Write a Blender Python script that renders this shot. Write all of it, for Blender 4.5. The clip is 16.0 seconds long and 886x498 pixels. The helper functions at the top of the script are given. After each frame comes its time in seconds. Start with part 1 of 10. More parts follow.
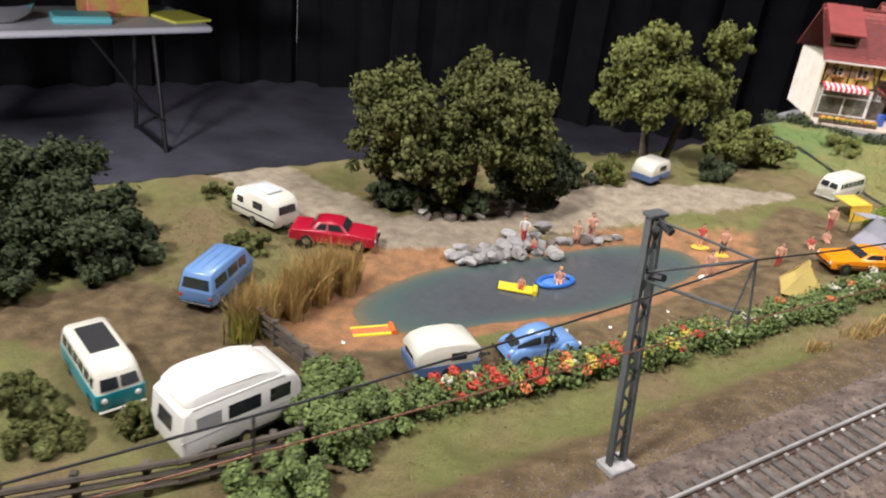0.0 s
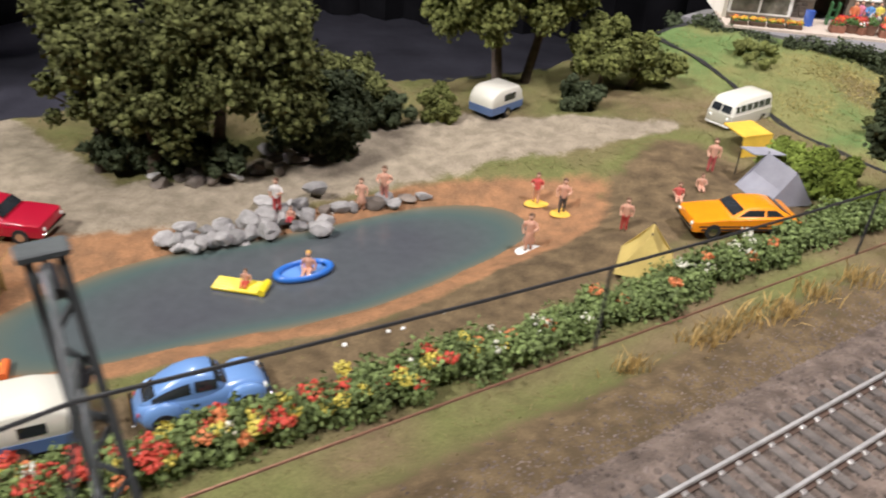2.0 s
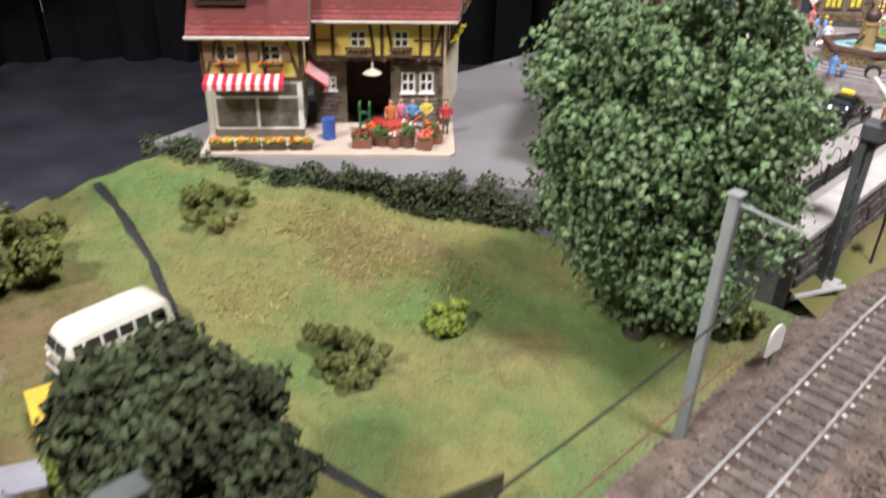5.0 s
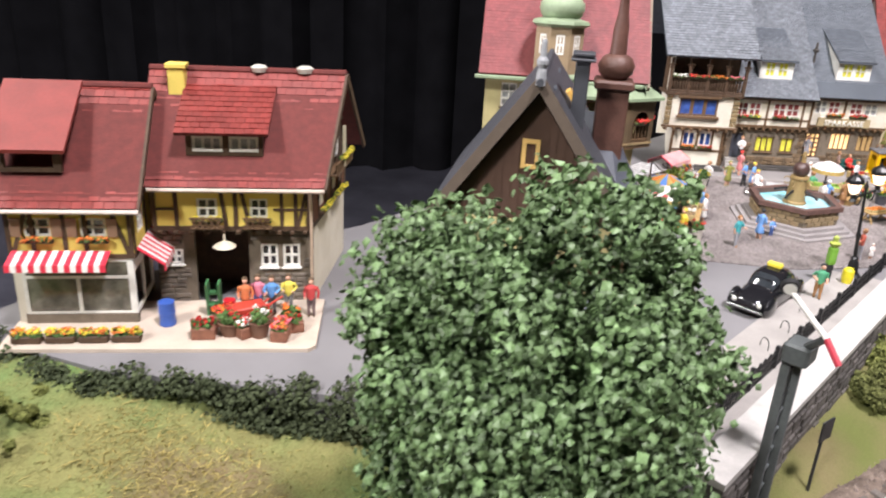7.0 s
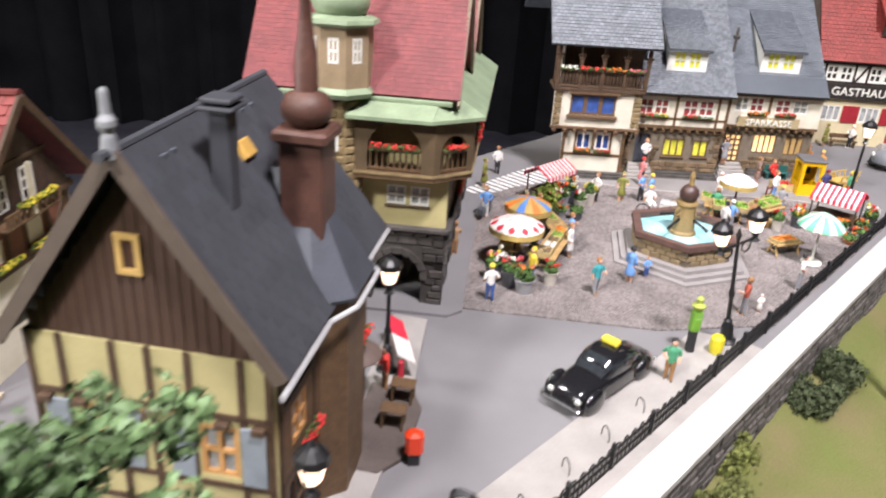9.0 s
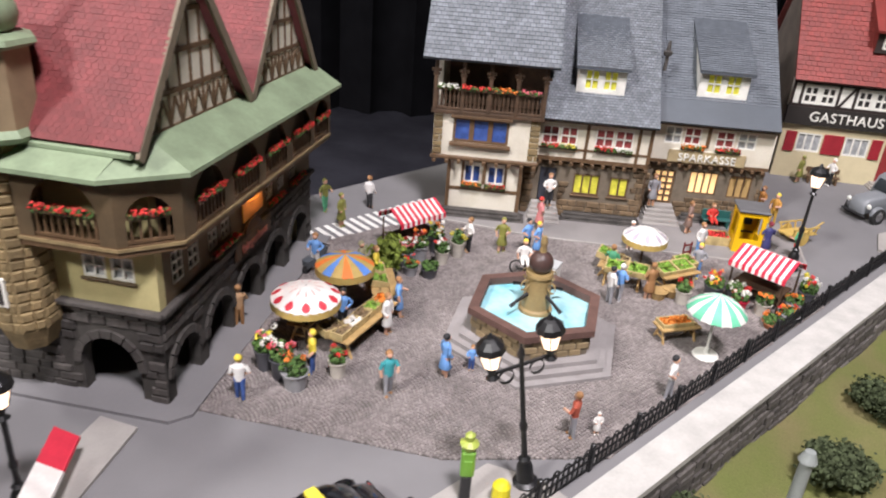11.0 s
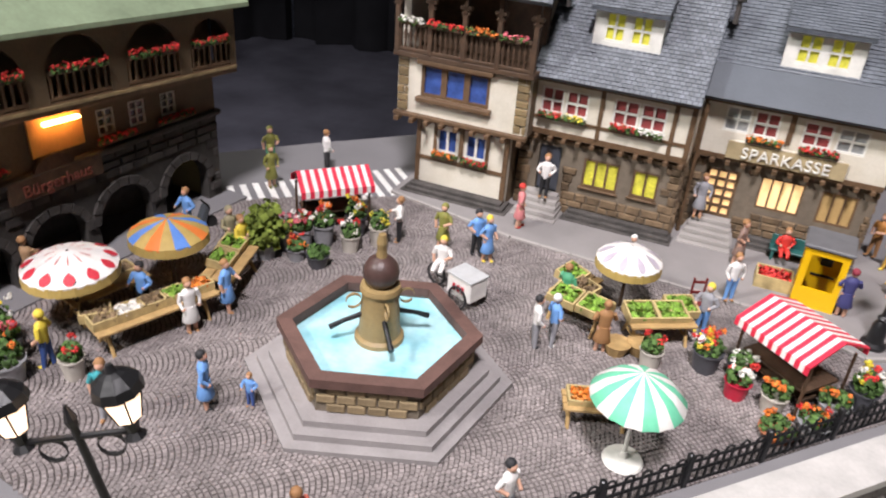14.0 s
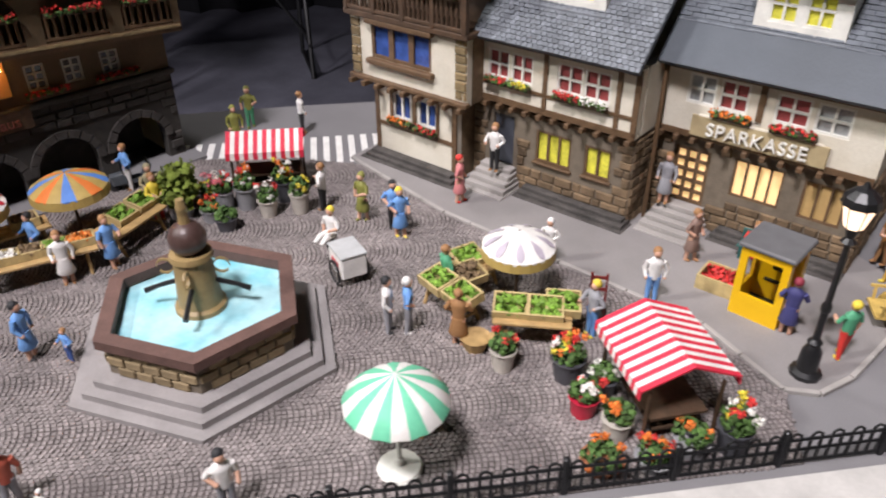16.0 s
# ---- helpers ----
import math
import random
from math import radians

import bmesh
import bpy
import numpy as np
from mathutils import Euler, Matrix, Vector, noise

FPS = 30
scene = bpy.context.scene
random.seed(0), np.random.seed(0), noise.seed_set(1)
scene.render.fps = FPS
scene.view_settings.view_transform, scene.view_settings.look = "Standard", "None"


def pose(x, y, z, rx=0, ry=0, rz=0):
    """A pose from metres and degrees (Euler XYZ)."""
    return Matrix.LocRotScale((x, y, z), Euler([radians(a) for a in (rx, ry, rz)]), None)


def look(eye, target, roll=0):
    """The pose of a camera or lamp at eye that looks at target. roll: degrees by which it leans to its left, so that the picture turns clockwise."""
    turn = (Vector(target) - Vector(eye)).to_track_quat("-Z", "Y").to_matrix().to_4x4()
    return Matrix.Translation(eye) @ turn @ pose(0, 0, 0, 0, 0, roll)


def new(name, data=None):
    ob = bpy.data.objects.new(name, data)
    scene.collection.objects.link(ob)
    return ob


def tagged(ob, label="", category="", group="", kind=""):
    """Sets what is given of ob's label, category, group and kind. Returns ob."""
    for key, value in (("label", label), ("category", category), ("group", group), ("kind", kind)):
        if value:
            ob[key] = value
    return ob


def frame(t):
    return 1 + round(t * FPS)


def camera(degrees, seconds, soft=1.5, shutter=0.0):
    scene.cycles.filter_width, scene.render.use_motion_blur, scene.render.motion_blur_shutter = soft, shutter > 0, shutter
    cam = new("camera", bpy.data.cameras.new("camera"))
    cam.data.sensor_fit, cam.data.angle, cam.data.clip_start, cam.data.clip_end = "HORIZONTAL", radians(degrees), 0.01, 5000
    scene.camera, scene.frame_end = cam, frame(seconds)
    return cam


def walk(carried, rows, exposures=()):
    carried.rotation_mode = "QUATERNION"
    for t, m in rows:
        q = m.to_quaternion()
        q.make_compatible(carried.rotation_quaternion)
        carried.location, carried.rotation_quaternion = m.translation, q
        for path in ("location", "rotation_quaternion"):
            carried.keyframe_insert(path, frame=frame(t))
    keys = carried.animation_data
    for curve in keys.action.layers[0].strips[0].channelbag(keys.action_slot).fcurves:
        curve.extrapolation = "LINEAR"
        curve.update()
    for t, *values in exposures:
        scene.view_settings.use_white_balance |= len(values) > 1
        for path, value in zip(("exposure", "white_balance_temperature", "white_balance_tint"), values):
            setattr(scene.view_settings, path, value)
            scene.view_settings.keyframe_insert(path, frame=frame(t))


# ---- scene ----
cam = camera(60.5, 16.0, soft=2.0, shutter=0.4)
PATH = [
    (0, (0.445, 0.331, 0.371), (0.209, 2.121, -0.488), 6.5),
    (0.5, (0.462, 0.377, 0.363), (0.193, 2.113, -0.593), 5.8),
    (1, (0.488, 0.412, 0.356), (0.233, 2.125, -0.644), 5.3),
    (1.5, (0.52, 0.447, 0.35), (0.285, 2.147, -0.677), 4.5),
    (2, (0.549, 0.474, 0.347), (0.341, 2.171, -0.69), 3.9),
    (2.5, (0.58, 0.498, 0.342), (0.42, 2.191, -0.711), 4.2),
    (3, (0.61, 0.524, 0.35), (0.503, 2.216, -0.712), 2.6),
    (3.5, (0.655, 0.55, 0.353), (0.616, 2.252, -0.697), 2.4),
    (4, (0.69, 0.587, 0.348), (0.744, 2.303, -0.677), 3.7),
    (4.5, (0.74, 0.651, 0.351), (0.807, 2.374, -0.664), 1.8),
    (5, (0.76, 0.688, 0.358), (0.885, 2.428, -0.62), 1.8),
    (5.2, (0.765, 0.7, 0.365), (0.902, 2.457, -0.581), 1.6),
    (7.3, (0.818, 0.769, 0.373), (1.053, 2.615, -0.362), 3.6),
    (7.5, (0.828, 0.778, 0.374), (1.069, 2.615, -0.381), 3.9),
    (8, (0.857, 0.797, 0.37), (1.105, 2.62, -0.415), 4.9),
    (8.5, (0.88, 0.82, 0.373), (1.122, 2.626, -0.451), 5.4),
    (9, (0.912, 0.844, 0.384), (1.145, 2.643, -0.459), 3.8),
    (9.5, (0.949, 0.874, 0.395), (1.177, 2.669, -0.457), 3.8),
    (10, (0.984, 0.897, 0.402), (1.187, 2.694, -0.452), 4.2),
    (10.2, (0.993, 0.9, 0.399), (1.175, 2.696, -0.462), 4.8),
    (12.3, (1.098, 0.984, 0.386), (0.979, 2.75, -0.547), 1.5),
    (12.5, (1.107, 0.988, 0.385), (0.948, 2.744, -0.56), 1.7),
    (13, (1.121, 0.992, 0.376), (0.879, 2.726, -0.59), 2.3),
    (13.5, (1.135, 1.014, 0.367), (0.806, 2.728, -0.611), 2.3),
    (14, (1.148, 1.033, 0.36), (0.669, 2.705, -0.628), 4.5),
    (14.5, (1.159, 1.043, 0.352), (0.547, 2.657, -0.658), 5.3),
    (15, (1.18, 1.063, 0.356), (0.444, 2.608, -0.68), 3.6),
    (15.5, (1.206, 1.077, 0.355), (0.365, 2.546, -0.711), 1.9),
    (16, (1.232, 1.092, 0.356), (0.313, 2.505, -0.722), -0.3),
]
walk(cam, [(t, look(eye, target, roll)) for t, eye, target, roll in PATH],
     exposures=((0, 0.2), (2, 0.12), (3, 0.04), (4, -0.06), (4.5, 0.02), (5, 0.07), (7.5, 0.38), (8.5, 0.42), (9, 0.34), (9.5, 0.15), (10, 0.05), (12.5, -0.05), (15, -0.05), (16, -0.2)))

# ---- light ----
world = bpy.data.worlds.new("hall")
scene.world = world
world.use_nodes = True
wbg = world.node_tree.nodes["Background"]
wbg.inputs[0].default_value, wbg.inputs[1].default_value = (0.85, 0.9, 1.0, 1), 0.16


def hall_lamp(name, x, y, z, tx, ty, tz, size, watts, color, spread=180):
    data = bpy.data.lights.new(name, "AREA")
    data.shape, data.size, data.energy, data.color = "DISK", size, watts, color
    data.spread = radians(spread)
    ob = new(name, data)
    ob.matrix_world = look((x, y, z), (tx, ty, tz))
    return ob


WARM, COOL = (1.0, 0.965, 0.955), (1.0, 0.935, 0.985)
# three hall lamps above the layout
hall_lamp("hall_lamp", -0.72, -0.66, 2.5, 0.75, 0.9, 0.2, 0.35, 90, WARM)
hall_lamp("hall_lamp", 0.0, 1.4, 1.75, 0.5, 0.75, 0.18, 0.25, 11, WARM)
hall_lamp("hall_lamp", 1.2, 0.5, 1.65, 1.12, 1.25, 0.24, 0.25, 12.5, COOL, 105)
# unseen fill lamp, added low at the side to brighten the hall floor
hall_lamp("hall_lamp", -1.9, 0.9, 0.1, -0.4, 3.7, -1.2, 0.5, 110, COOL)

# ---- helpers of this scene: all lengths in centimetres ----
CM = 0.01


class Geo:
    """Collects vertices and faces in centimetres."""

    def __init__(self):
        self.v, self.f, self.m = [], [], []
        self.n = 0
        self.slot = 0

    def add(self, verts, faces):
        k = self.n
        self.v.extend([tuple(p) for p in verts])
        self.n += len(verts)
        self.f.extend([tuple(i + k for i in f) for f in faces])
        self.m.extend([self.slot] * len(faces))
        return self

    def box(self, x, y, z, sx, sy, sz, rz=0, c=0.0, rx=0, ry=0):
        """A box centred on x, y, standing on z, with chamfered edges of width c."""
        hx, hy, hz = sx / 2, sy / 2, sz / 2
        m = pose(x, y, z + hz, rx, ry, rz)
        if c <= 0:
            vs = [(a * hx, b * hy, d * hz) for d in (-1, 1) for a, b in ((-1, -1), (1, -1), (1, 1), (-1, 1))]
            fs = [(3, 2, 1, 0), (4, 5, 6, 7), (0, 1, 5, 4), (1, 2, 6, 5), (2, 3, 7, 6), (3, 0, 4, 7)]
        else:
            c = min(c, hx * 0.9, hy * 0.9, hz * 0.9)
            vs = []
            for d, w in ((-hz, c), (-hz + c, 0), (hz - c, 0), (hz, c)):
                ax, ay = hx - w, hy - w
                vs += [(-ax + c, -ay, d), (ax - c, -ay, d), (ax, -ay + c, d), (ax, ay - c, d),
                       (ax - c, ay, d), (-ax + c, ay, d), (-ax, ay - c, d), (-ax, -ay + c, d)]
            fs = [tuple(range(7, -1, -1)), tuple(range(24, 32))]
            for r in range(3):
                fs += [(r * 8 + i, r * 8 + (i + 1) % 8, r * 8 + 8 + (i + 1) % 8, r * 8 + 8 + i) for i in range(8)]
        return self.add([m @ Vector(p) for p in vs], fs)

    def rod(self, p, q, r, r2=None, n=8, caps=True):
        """A tapered round bar from p to q."""
        p, q = Vector(p), Vector(q)
        d = q - p
        if d.length < 1e-6:
            return self
        rot = d.to_track_quat("Z", "Y").to_matrix()
        r2 = r if r2 is None else r2
        ring = [(math.cos(2 * math.pi * i / n), math.sin(2 * math.pi * i / n)) for i in range(n)]
        vs = [p + rot @ Vector((a * r, b * r, 0)) for a, b in ring] + [q + rot @ Vector((a * r2, b * r2, 0)) for a, b in ring]
        fs = [(i, (i + 1) % n, n + (i + 1) % n, n + i) for i in range(n)]
        if caps:
            fs += [tuple(range(n - 1, -1, -1)), tuple(range(n, 2 * n))]
        return self.add(vs, fs)

    def lathe(self, profile, x=0, y=0, z=0, n=16, sx=1, sy=1, turn=0):
        """A turned shape: profile of (radius, height) from bottom to top."""
        vs, fs = [], []
        for r, h in profile:
            for i in range(n):
                a = 2 * math.pi * i / n + radians(turn)
                vs.append((x + r * sx * math.cos(a), y + r * sy * math.sin(a), z + h))
        for k in range(len(profile) - 1):
            fs += [(k * n + i, k * n + (i + 1) % n, (k + 1) * n + (i + 1) % n, (k + 1) * n + i) for i in range(n)]
        fs += [tuple(range(n - 1, -1, -1)), tuple(range((len(profile) - 1) * n, len(profile) * n))]
        return self.add(vs, fs)

    def prism(self, pts, z0, z1):
        """An upright prism on a plan outline given anticlockwise."""
        n = len(pts)
        vs = [(a, b, z0) for a, b in pts] + [(a, b, z1) for a, b in pts]
        fs = [tuple(range(n - 1, -1, -1)), tuple(range(n, 2 * n))] + [(i, (i + 1) % n, n + (i + 1) % n, n + i) for i in range(n)]
        return self.add(vs, fs)

    def plate(self, pts, depth):
        """A flat plate: outline of 3D points, thickened by the vector depth."""
        n = len(pts)
        d = Vector(depth)
        ps = [Vector(p) for p in pts]
        vs = ps + [p + d for p in ps]
        fs = [tuple(range(n - 1, -1, -1)), tuple(range(n, 2 * n))] + [(i, (i + 1) % n, n + (i + 1) % n, n + i) for i in range(n)]
        return self.add(vs, fs)

    def loft(self, rings, caps=True):
        """Skin over rings of equally many points."""
        n = len(rings[0])
        vs = [p for r in rings for p in r]
        fs = []
        for k in range(len(rings) - 1):
            fs += [(k * n + i, k * n + (i + 1) % n, (k + 1) * n + (i + 1) % n, (k + 1) * n + i) for i in range(n)]
        if caps:
            fs += [tuple(range(n - 1, -1, -1)), tuple(range((len(rings) - 1) * n, len(rings) * n))]
        return self.add(vs, fs)

    def ball(self, x, y, z, r, n=10, sx=1, sy=1, sz=1):
        k = max(4, n // 2)
        prof = [(r * math.sin(math.pi * (i + 0.15) / (k + 0.3)), -r * sz * math.cos(math.pi * (i + 0.15) / (k + 0.3))) for i in range(k + 1)]
        return self.lathe(prof, x, y, z, n, sx, sy)

    def turned(self, m, start=0):
        """Moves all vertices from index start on by the matrix m."""
        self.v[start:] = [tuple(m @ Vector(p)) for p in self.v[start:]]
        return self


def mesh_of(name, geo, mats, smooth=False):
    me = bpy.data.meshes.new(name)
    me.from_pydata([(a * CM, b * CM, c * CM) for a, b, c in geo.v], [], geo.f)
    for m in mats if isinstance(mats, (list, tuple)) else [mats]:
        me.materials.append(m)
    if any(geo.m):
        me.polygons.foreach_set("material_index", geo.m)
    bm = bmesh.new()
    bm.from_mesh(me)
    bmesh.ops.recalc_face_normals(bm, faces=bm.faces)
    bm.to_mesh(me)
    bm.free()
    if smooth:
        me.shade_smooth()
        me.set_sharp_from_angle(angle=radians(smooth if smooth > 1 else 40))
    me.update()
    return me


def part(name, geo, mats, parent, label="", smooth=False):
    ob = new(name, geo if isinstance(geo, bpy.types.Mesh) else mesh_of(name, geo, mats, smooth))
    if parent is not None:
        ob.parent = parent
    if label:
        ob["label"] = label
    return ob


def place(x, y, z=0.0, rz=0.0, rx=0.0, ry=0.0):
    return pose(x * CM, y * CM, z * CM, rx, ry, rz)


def thing(name, label, category, x=0, y=0, z=0, rz=0, group="", kind="", rx=0, ry=0):
    ob = new(name)
    ob.empty_display_size = 0.005
    ob.matrix_basis = place(x, y, z, rz, rx, ry)
    return tagged(ob, label, category, group, kind)


def solid(name, geo, mats, label, category, x=0, y=0, z=0, rz=0, group="", kind="", smooth=False):
    ob = new(name, geo if isinstance(geo, bpy.types.Mesh) else mesh_of(name, geo, mats, smooth))
    ob.matrix_basis = place(x, y, z, rz)
    return tagged(ob, label, category, group, kind)


# ---- materials ----
def material(name, rgb, rough=0.6, metal=0.0, vary=0.25, scale=3.0, fine=14.0, bump=0.15, rgb2=None, spec=0.5, coat=0.0, island=0.0, obj=0.0, emit=None, power=0.0, mix=0.5):
    """Paint with patches (scale per centimetre), fine grain and relief. rgb2: second colour of the patches."""
    m = bpy.data.materials.new(name)
    m.use_nodes = True
    nt = m.node_tree
    b = nt.nodes["Principled BSDF"]
    link = nt.links.new
    tc = nt.nodes.new("ShaderNodeTexCoord")
    src = tc.outputs["Object"]
    n1, n2 = nt.nodes.new("ShaderNodeTexNoise"), nt.nodes.new("ShaderNodeTexNoise")
    for n, s, d in ((n1, scale, 4), (n2, fine, 2)):
        n.inputs["Scale"].default_value, n.inputs["Detail"].default_value = s * 100, d
        link(src, n.inputs["Vector"])
    ramp = nt.nodes.new("ShaderNodeValToRGB")
    c2 = rgb2 or tuple(c * (1 - vary) for c in rgb)
    c1 = rgb if rgb2 else tuple(min(1, c * (1 + vary * 0.5)) for c in rgb)
    ramp.color_ramp.elements[0].position, ramp.color_ramp.elements[1].position = mix - 0.18, mix + 0.18
    ramp.color_ramp.elements[0].color, ramp.color_ramp.elements[1].color = (*c2, 1), (*c1, 1)
    link(n1.outputs["Fac"], ramp.inputs["Fac"])
    hsv = nt.nodes.new("ShaderNodeHueSaturation")
    link(ramp.outputs["Color"], hsv.inputs["Color"])
    mr = nt.nodes.new("ShaderNodeMapRange")
    mr.inputs[3].default_value, mr.inputs[4].default_value = 1 - vary * 0.7, 1 + vary * 0.7
    link(n2.outputs["Fac"], mr.inputs[0])
    val = mr.outputs[0]
    for amount, node, out in ((island, "ShaderNodeNewGeometry", "Random Per Island"), (obj, "ShaderNodeObjectInfo", "Random")):
        if amount:
            g = nt.nodes.new(node)
            r = nt.nodes.new("ShaderNodeMapRange")
            r.inputs[3].default_value, r.inputs[4].default_value = 1 - amount, 1 + amount
            link(g.outputs[out], r.inputs[0])
            mul = nt.nodes.new("ShaderNodeMath")
            mul.operation = "MULTIPLY"
            link(val, mul.inputs[0])
            link(r.outputs[0], mul.inputs[1])
            val = mul.outputs[0]
    link(val, hsv.inputs["Value"])
    link(hsv.outputs["Color"], b.inputs["Base Color"])
    b.inputs["Roughness"].default_value, b.inputs["Metallic"].default_value = rough, metal
    b.inputs["Specular IOR Level"].default_value = spec
    b.inputs["Coat Weight"].default_value = coat
    if bump:
        bp = nt.nodes.new("ShaderNodeBump")
        bp.inputs["Strength"].default_value, bp.inputs["Distance"].default_value = bump, 0.0006
        link(n2.outputs["Fac"], bp.inputs["Height"])
        link(bp.outputs["Normal"], b.inputs["Normal"])
    if emit:
        b.inputs["Emission Color"].default_value, b.inputs["Emission Strength"].default_value = (*emit, 1), power
    return m


M_cloth = material("black_cloth", (0.012, 0.012, 0.014), 0.95, scale=0.05, fine=2, spec=0.1)
M_carpet = material("grey_carpet", (0.14, 0.14, 0.175), 0.95, scale=0.03, fine=1.5, vary=0.3, spec=0.1)
M_lawn = material("green_lawn", (0.125, 0.14, 0.045), 0.95, vary=0.3, scale=0.4, fine=12, bump=0.9, rgb2=(0.17, 0.145, 0.07), spec=0.1)
# the grey of the base colour carries some of the water's reflection
M_water = material("pond_water", (0.085, 0.095, 0.10), 0.2, vary=0.2, scale=0.25, fine=2, bump=0.05, rgb2=(0.075, 0.08, 0.09), spec=0.6)
M_ballast = material("ballast", (0.165, 0.128, 0.105), 0.95, vary=0.45, scale=1.2, fine=9, bump=1.0, spec=0.1)
M_road = material("grey_road", (0.19, 0.185, 0.19), 0.85, vary=0.12, scale=0.25, fine=20, bump=0.1, spec=0.3)
M_pave = material("pavement", (0.33, 0.31, 0.29), 0.85, vary=0.15, scale=0.6, fine=16, bump=0.2)
M_white = material("white_plastic", (0.78, 0.77, 0.72), 0.35, vary=0.04, scale=1, fine=6, bump=0.02)
M_dark = material("dark_plastic", (0.02, 0.02, 0.022), 0.5, vary=0.2, bump=0.05)
M_leaf1 = material("olive_foliage", (0.12, 0.13, 0.045), 0.9, vary=0.35, scale=0.7, fine=9, island=0.35, bump=0.0, spec=0.15)
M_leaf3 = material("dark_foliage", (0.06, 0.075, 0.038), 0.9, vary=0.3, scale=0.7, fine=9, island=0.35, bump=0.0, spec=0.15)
M_leaf4 = material("fresh_foliage", (0.20, 0.26, 0.05), 0.9, vary=0.3, scale=0.8, fine=9, island=0.35, bump=0.0, spec=0.15)
M_bark = material("bark", (0.07, 0.05, 0.035), 0.95, vary=0.4, scale=2, fine=8, bump=0.8)


# ---- ground ----
def sm(a, b, t):
    t = min(1.0, max(0.0, (t - a) / (b - a)))
    return t * t * (3 - 2 * t)


RU, RV = (0.751, 0.660), (-0.660, 0.751)  # along and across the railway


def to_uv(x, y):
    return RU[0] * x + RU[1] * y, RV[0] * x + RV[1] * y


def to_xy(u, v):
    return RU[0] * u + RV[0] * v, RU[1] * u + RV[1] * v


PX, PY, PA = 46.0, 72.6, radians(37)


def pond_r(x, y):
    """1 on the shore line of the pond, less inside."""
    a, b = x - PX, y - PY
    s, t = a * math.cos(PA) + b * math.sin(PA), -a * math.sin(PA) + b * math.cos(PA)
    t += -0.45 + 0.25 * math.sin(s * 0.45 + 1) - 0.02 * s
    return (abs((s + 0.4) / 12.6) ** 2.4 + abs(t / 3.55) ** 2.4) ** (1 / 2.5)


def ground_z(x, y):
    u, v = to_uv(x, y)
    z = 17.5 + 1.7 * sm(82, 112, u) + 2.2 * sm(106, 122, u + 0.25 * (v - 28)) * sm(17, 31, v)
    z += 0.12 * math.sin(x * 0.8) * math.cos(y * 0.7) + 0.06 * math.sin(x * 2.1 + y * 1.7)
    z = z + (18.75 - z) * (1 - sm(10.3, 14.0, v))
    p = pond_r(x, y)
    k = 1 - sm(0.95, 1.55, p)
    z = z + (17.12 - z) * k
    if p < 1.0:
        z -= 0.5 * sm(1.0, 0.8, p)
    return z


WATER_Z = 17.02


def sheet(cells, zf, step):
    g = Geo()
    idx, vs, fs = {}, [], []
    for i, j in cells:
        q = []
        for a, b in ((i, j), (i + 1, j), (i + 1, j + 1), (i, j + 1)):
            if (a, b) not in idx:
                x, y = to_xy(a * step, b * step)
                idx[a, b] = len(vs)
                vs.append((x, y, zf(x, y)))
            q.append(idx[a, b])
        fs.append(tuple(q))
    return g.add(vs, fs)


def back_edge(u):
    return 45.5 - 9.5 * sm(78, 112, u)


STEP = 0.5
cells = [(i, j) for i in range(int(20 / STEP), int(135 / STEP)) for j in range(int(8.2 / STEP), int(50 / STEP)) if j * STEP < back_edge(i * STEP)]
g = sheet(cells, ground_z, STEP)
M_ground = bpy.data.materials.new("scenic_ground")


def polyline(x, y, pts):
    """How far inside a band of varying half width (x, y, half) a place lies, in centimetres."""
    best = -99.0
    for (x0, y0, w0), (x1, y1, w1) in zip(pts, pts[1:]):
        dx, dy = x1 - x0, y1 - y0
        t = min(1, max(0, ((x - x0) * dx + (y - y0) * dy) / (dx * dx + dy * dy)))
        best = max(best, w0 + (w1 - w0) * t - math.hypot(x - x0 - dx * t, y - y0 - dy * t))
    return best


SANDY = [(21.0, 83.0, 2.6), (28.5, 78.6, 2.7), (35.0, 74.9, 2.3), (40.4, 77.4, 2.3), (44.6, 82.2, 3.2), (50.5, 86.2, 3.2), (57.0, 88.0, 2.0), (62.0, 89.8, 0.8)]
EARTH = [(20.5, 58.5, 1.5), (25.5, 61.0, 3.0), (30.5, 60.5, 3.2), (34.2, 60.5, 2.2), (38.0, 60.5, 1.6), (43.0, 62.0, 1.7), (48.5, 66.6, 1.4), (54.5, 72.3, 1.8), (60.0, 79.5, 2.6), (62.5, 85.5, 2.0), (67.0, 79.5, 1.8)]
SEAM = [(59.6, 106.4), (60.8, 103.8), (63.4, 100.2), (66.4, 95.6), (68.6, 91.3), (71.2, 87.6), (74.1, 85.2), (76.4, 83.3), (79.2, 80.6)]


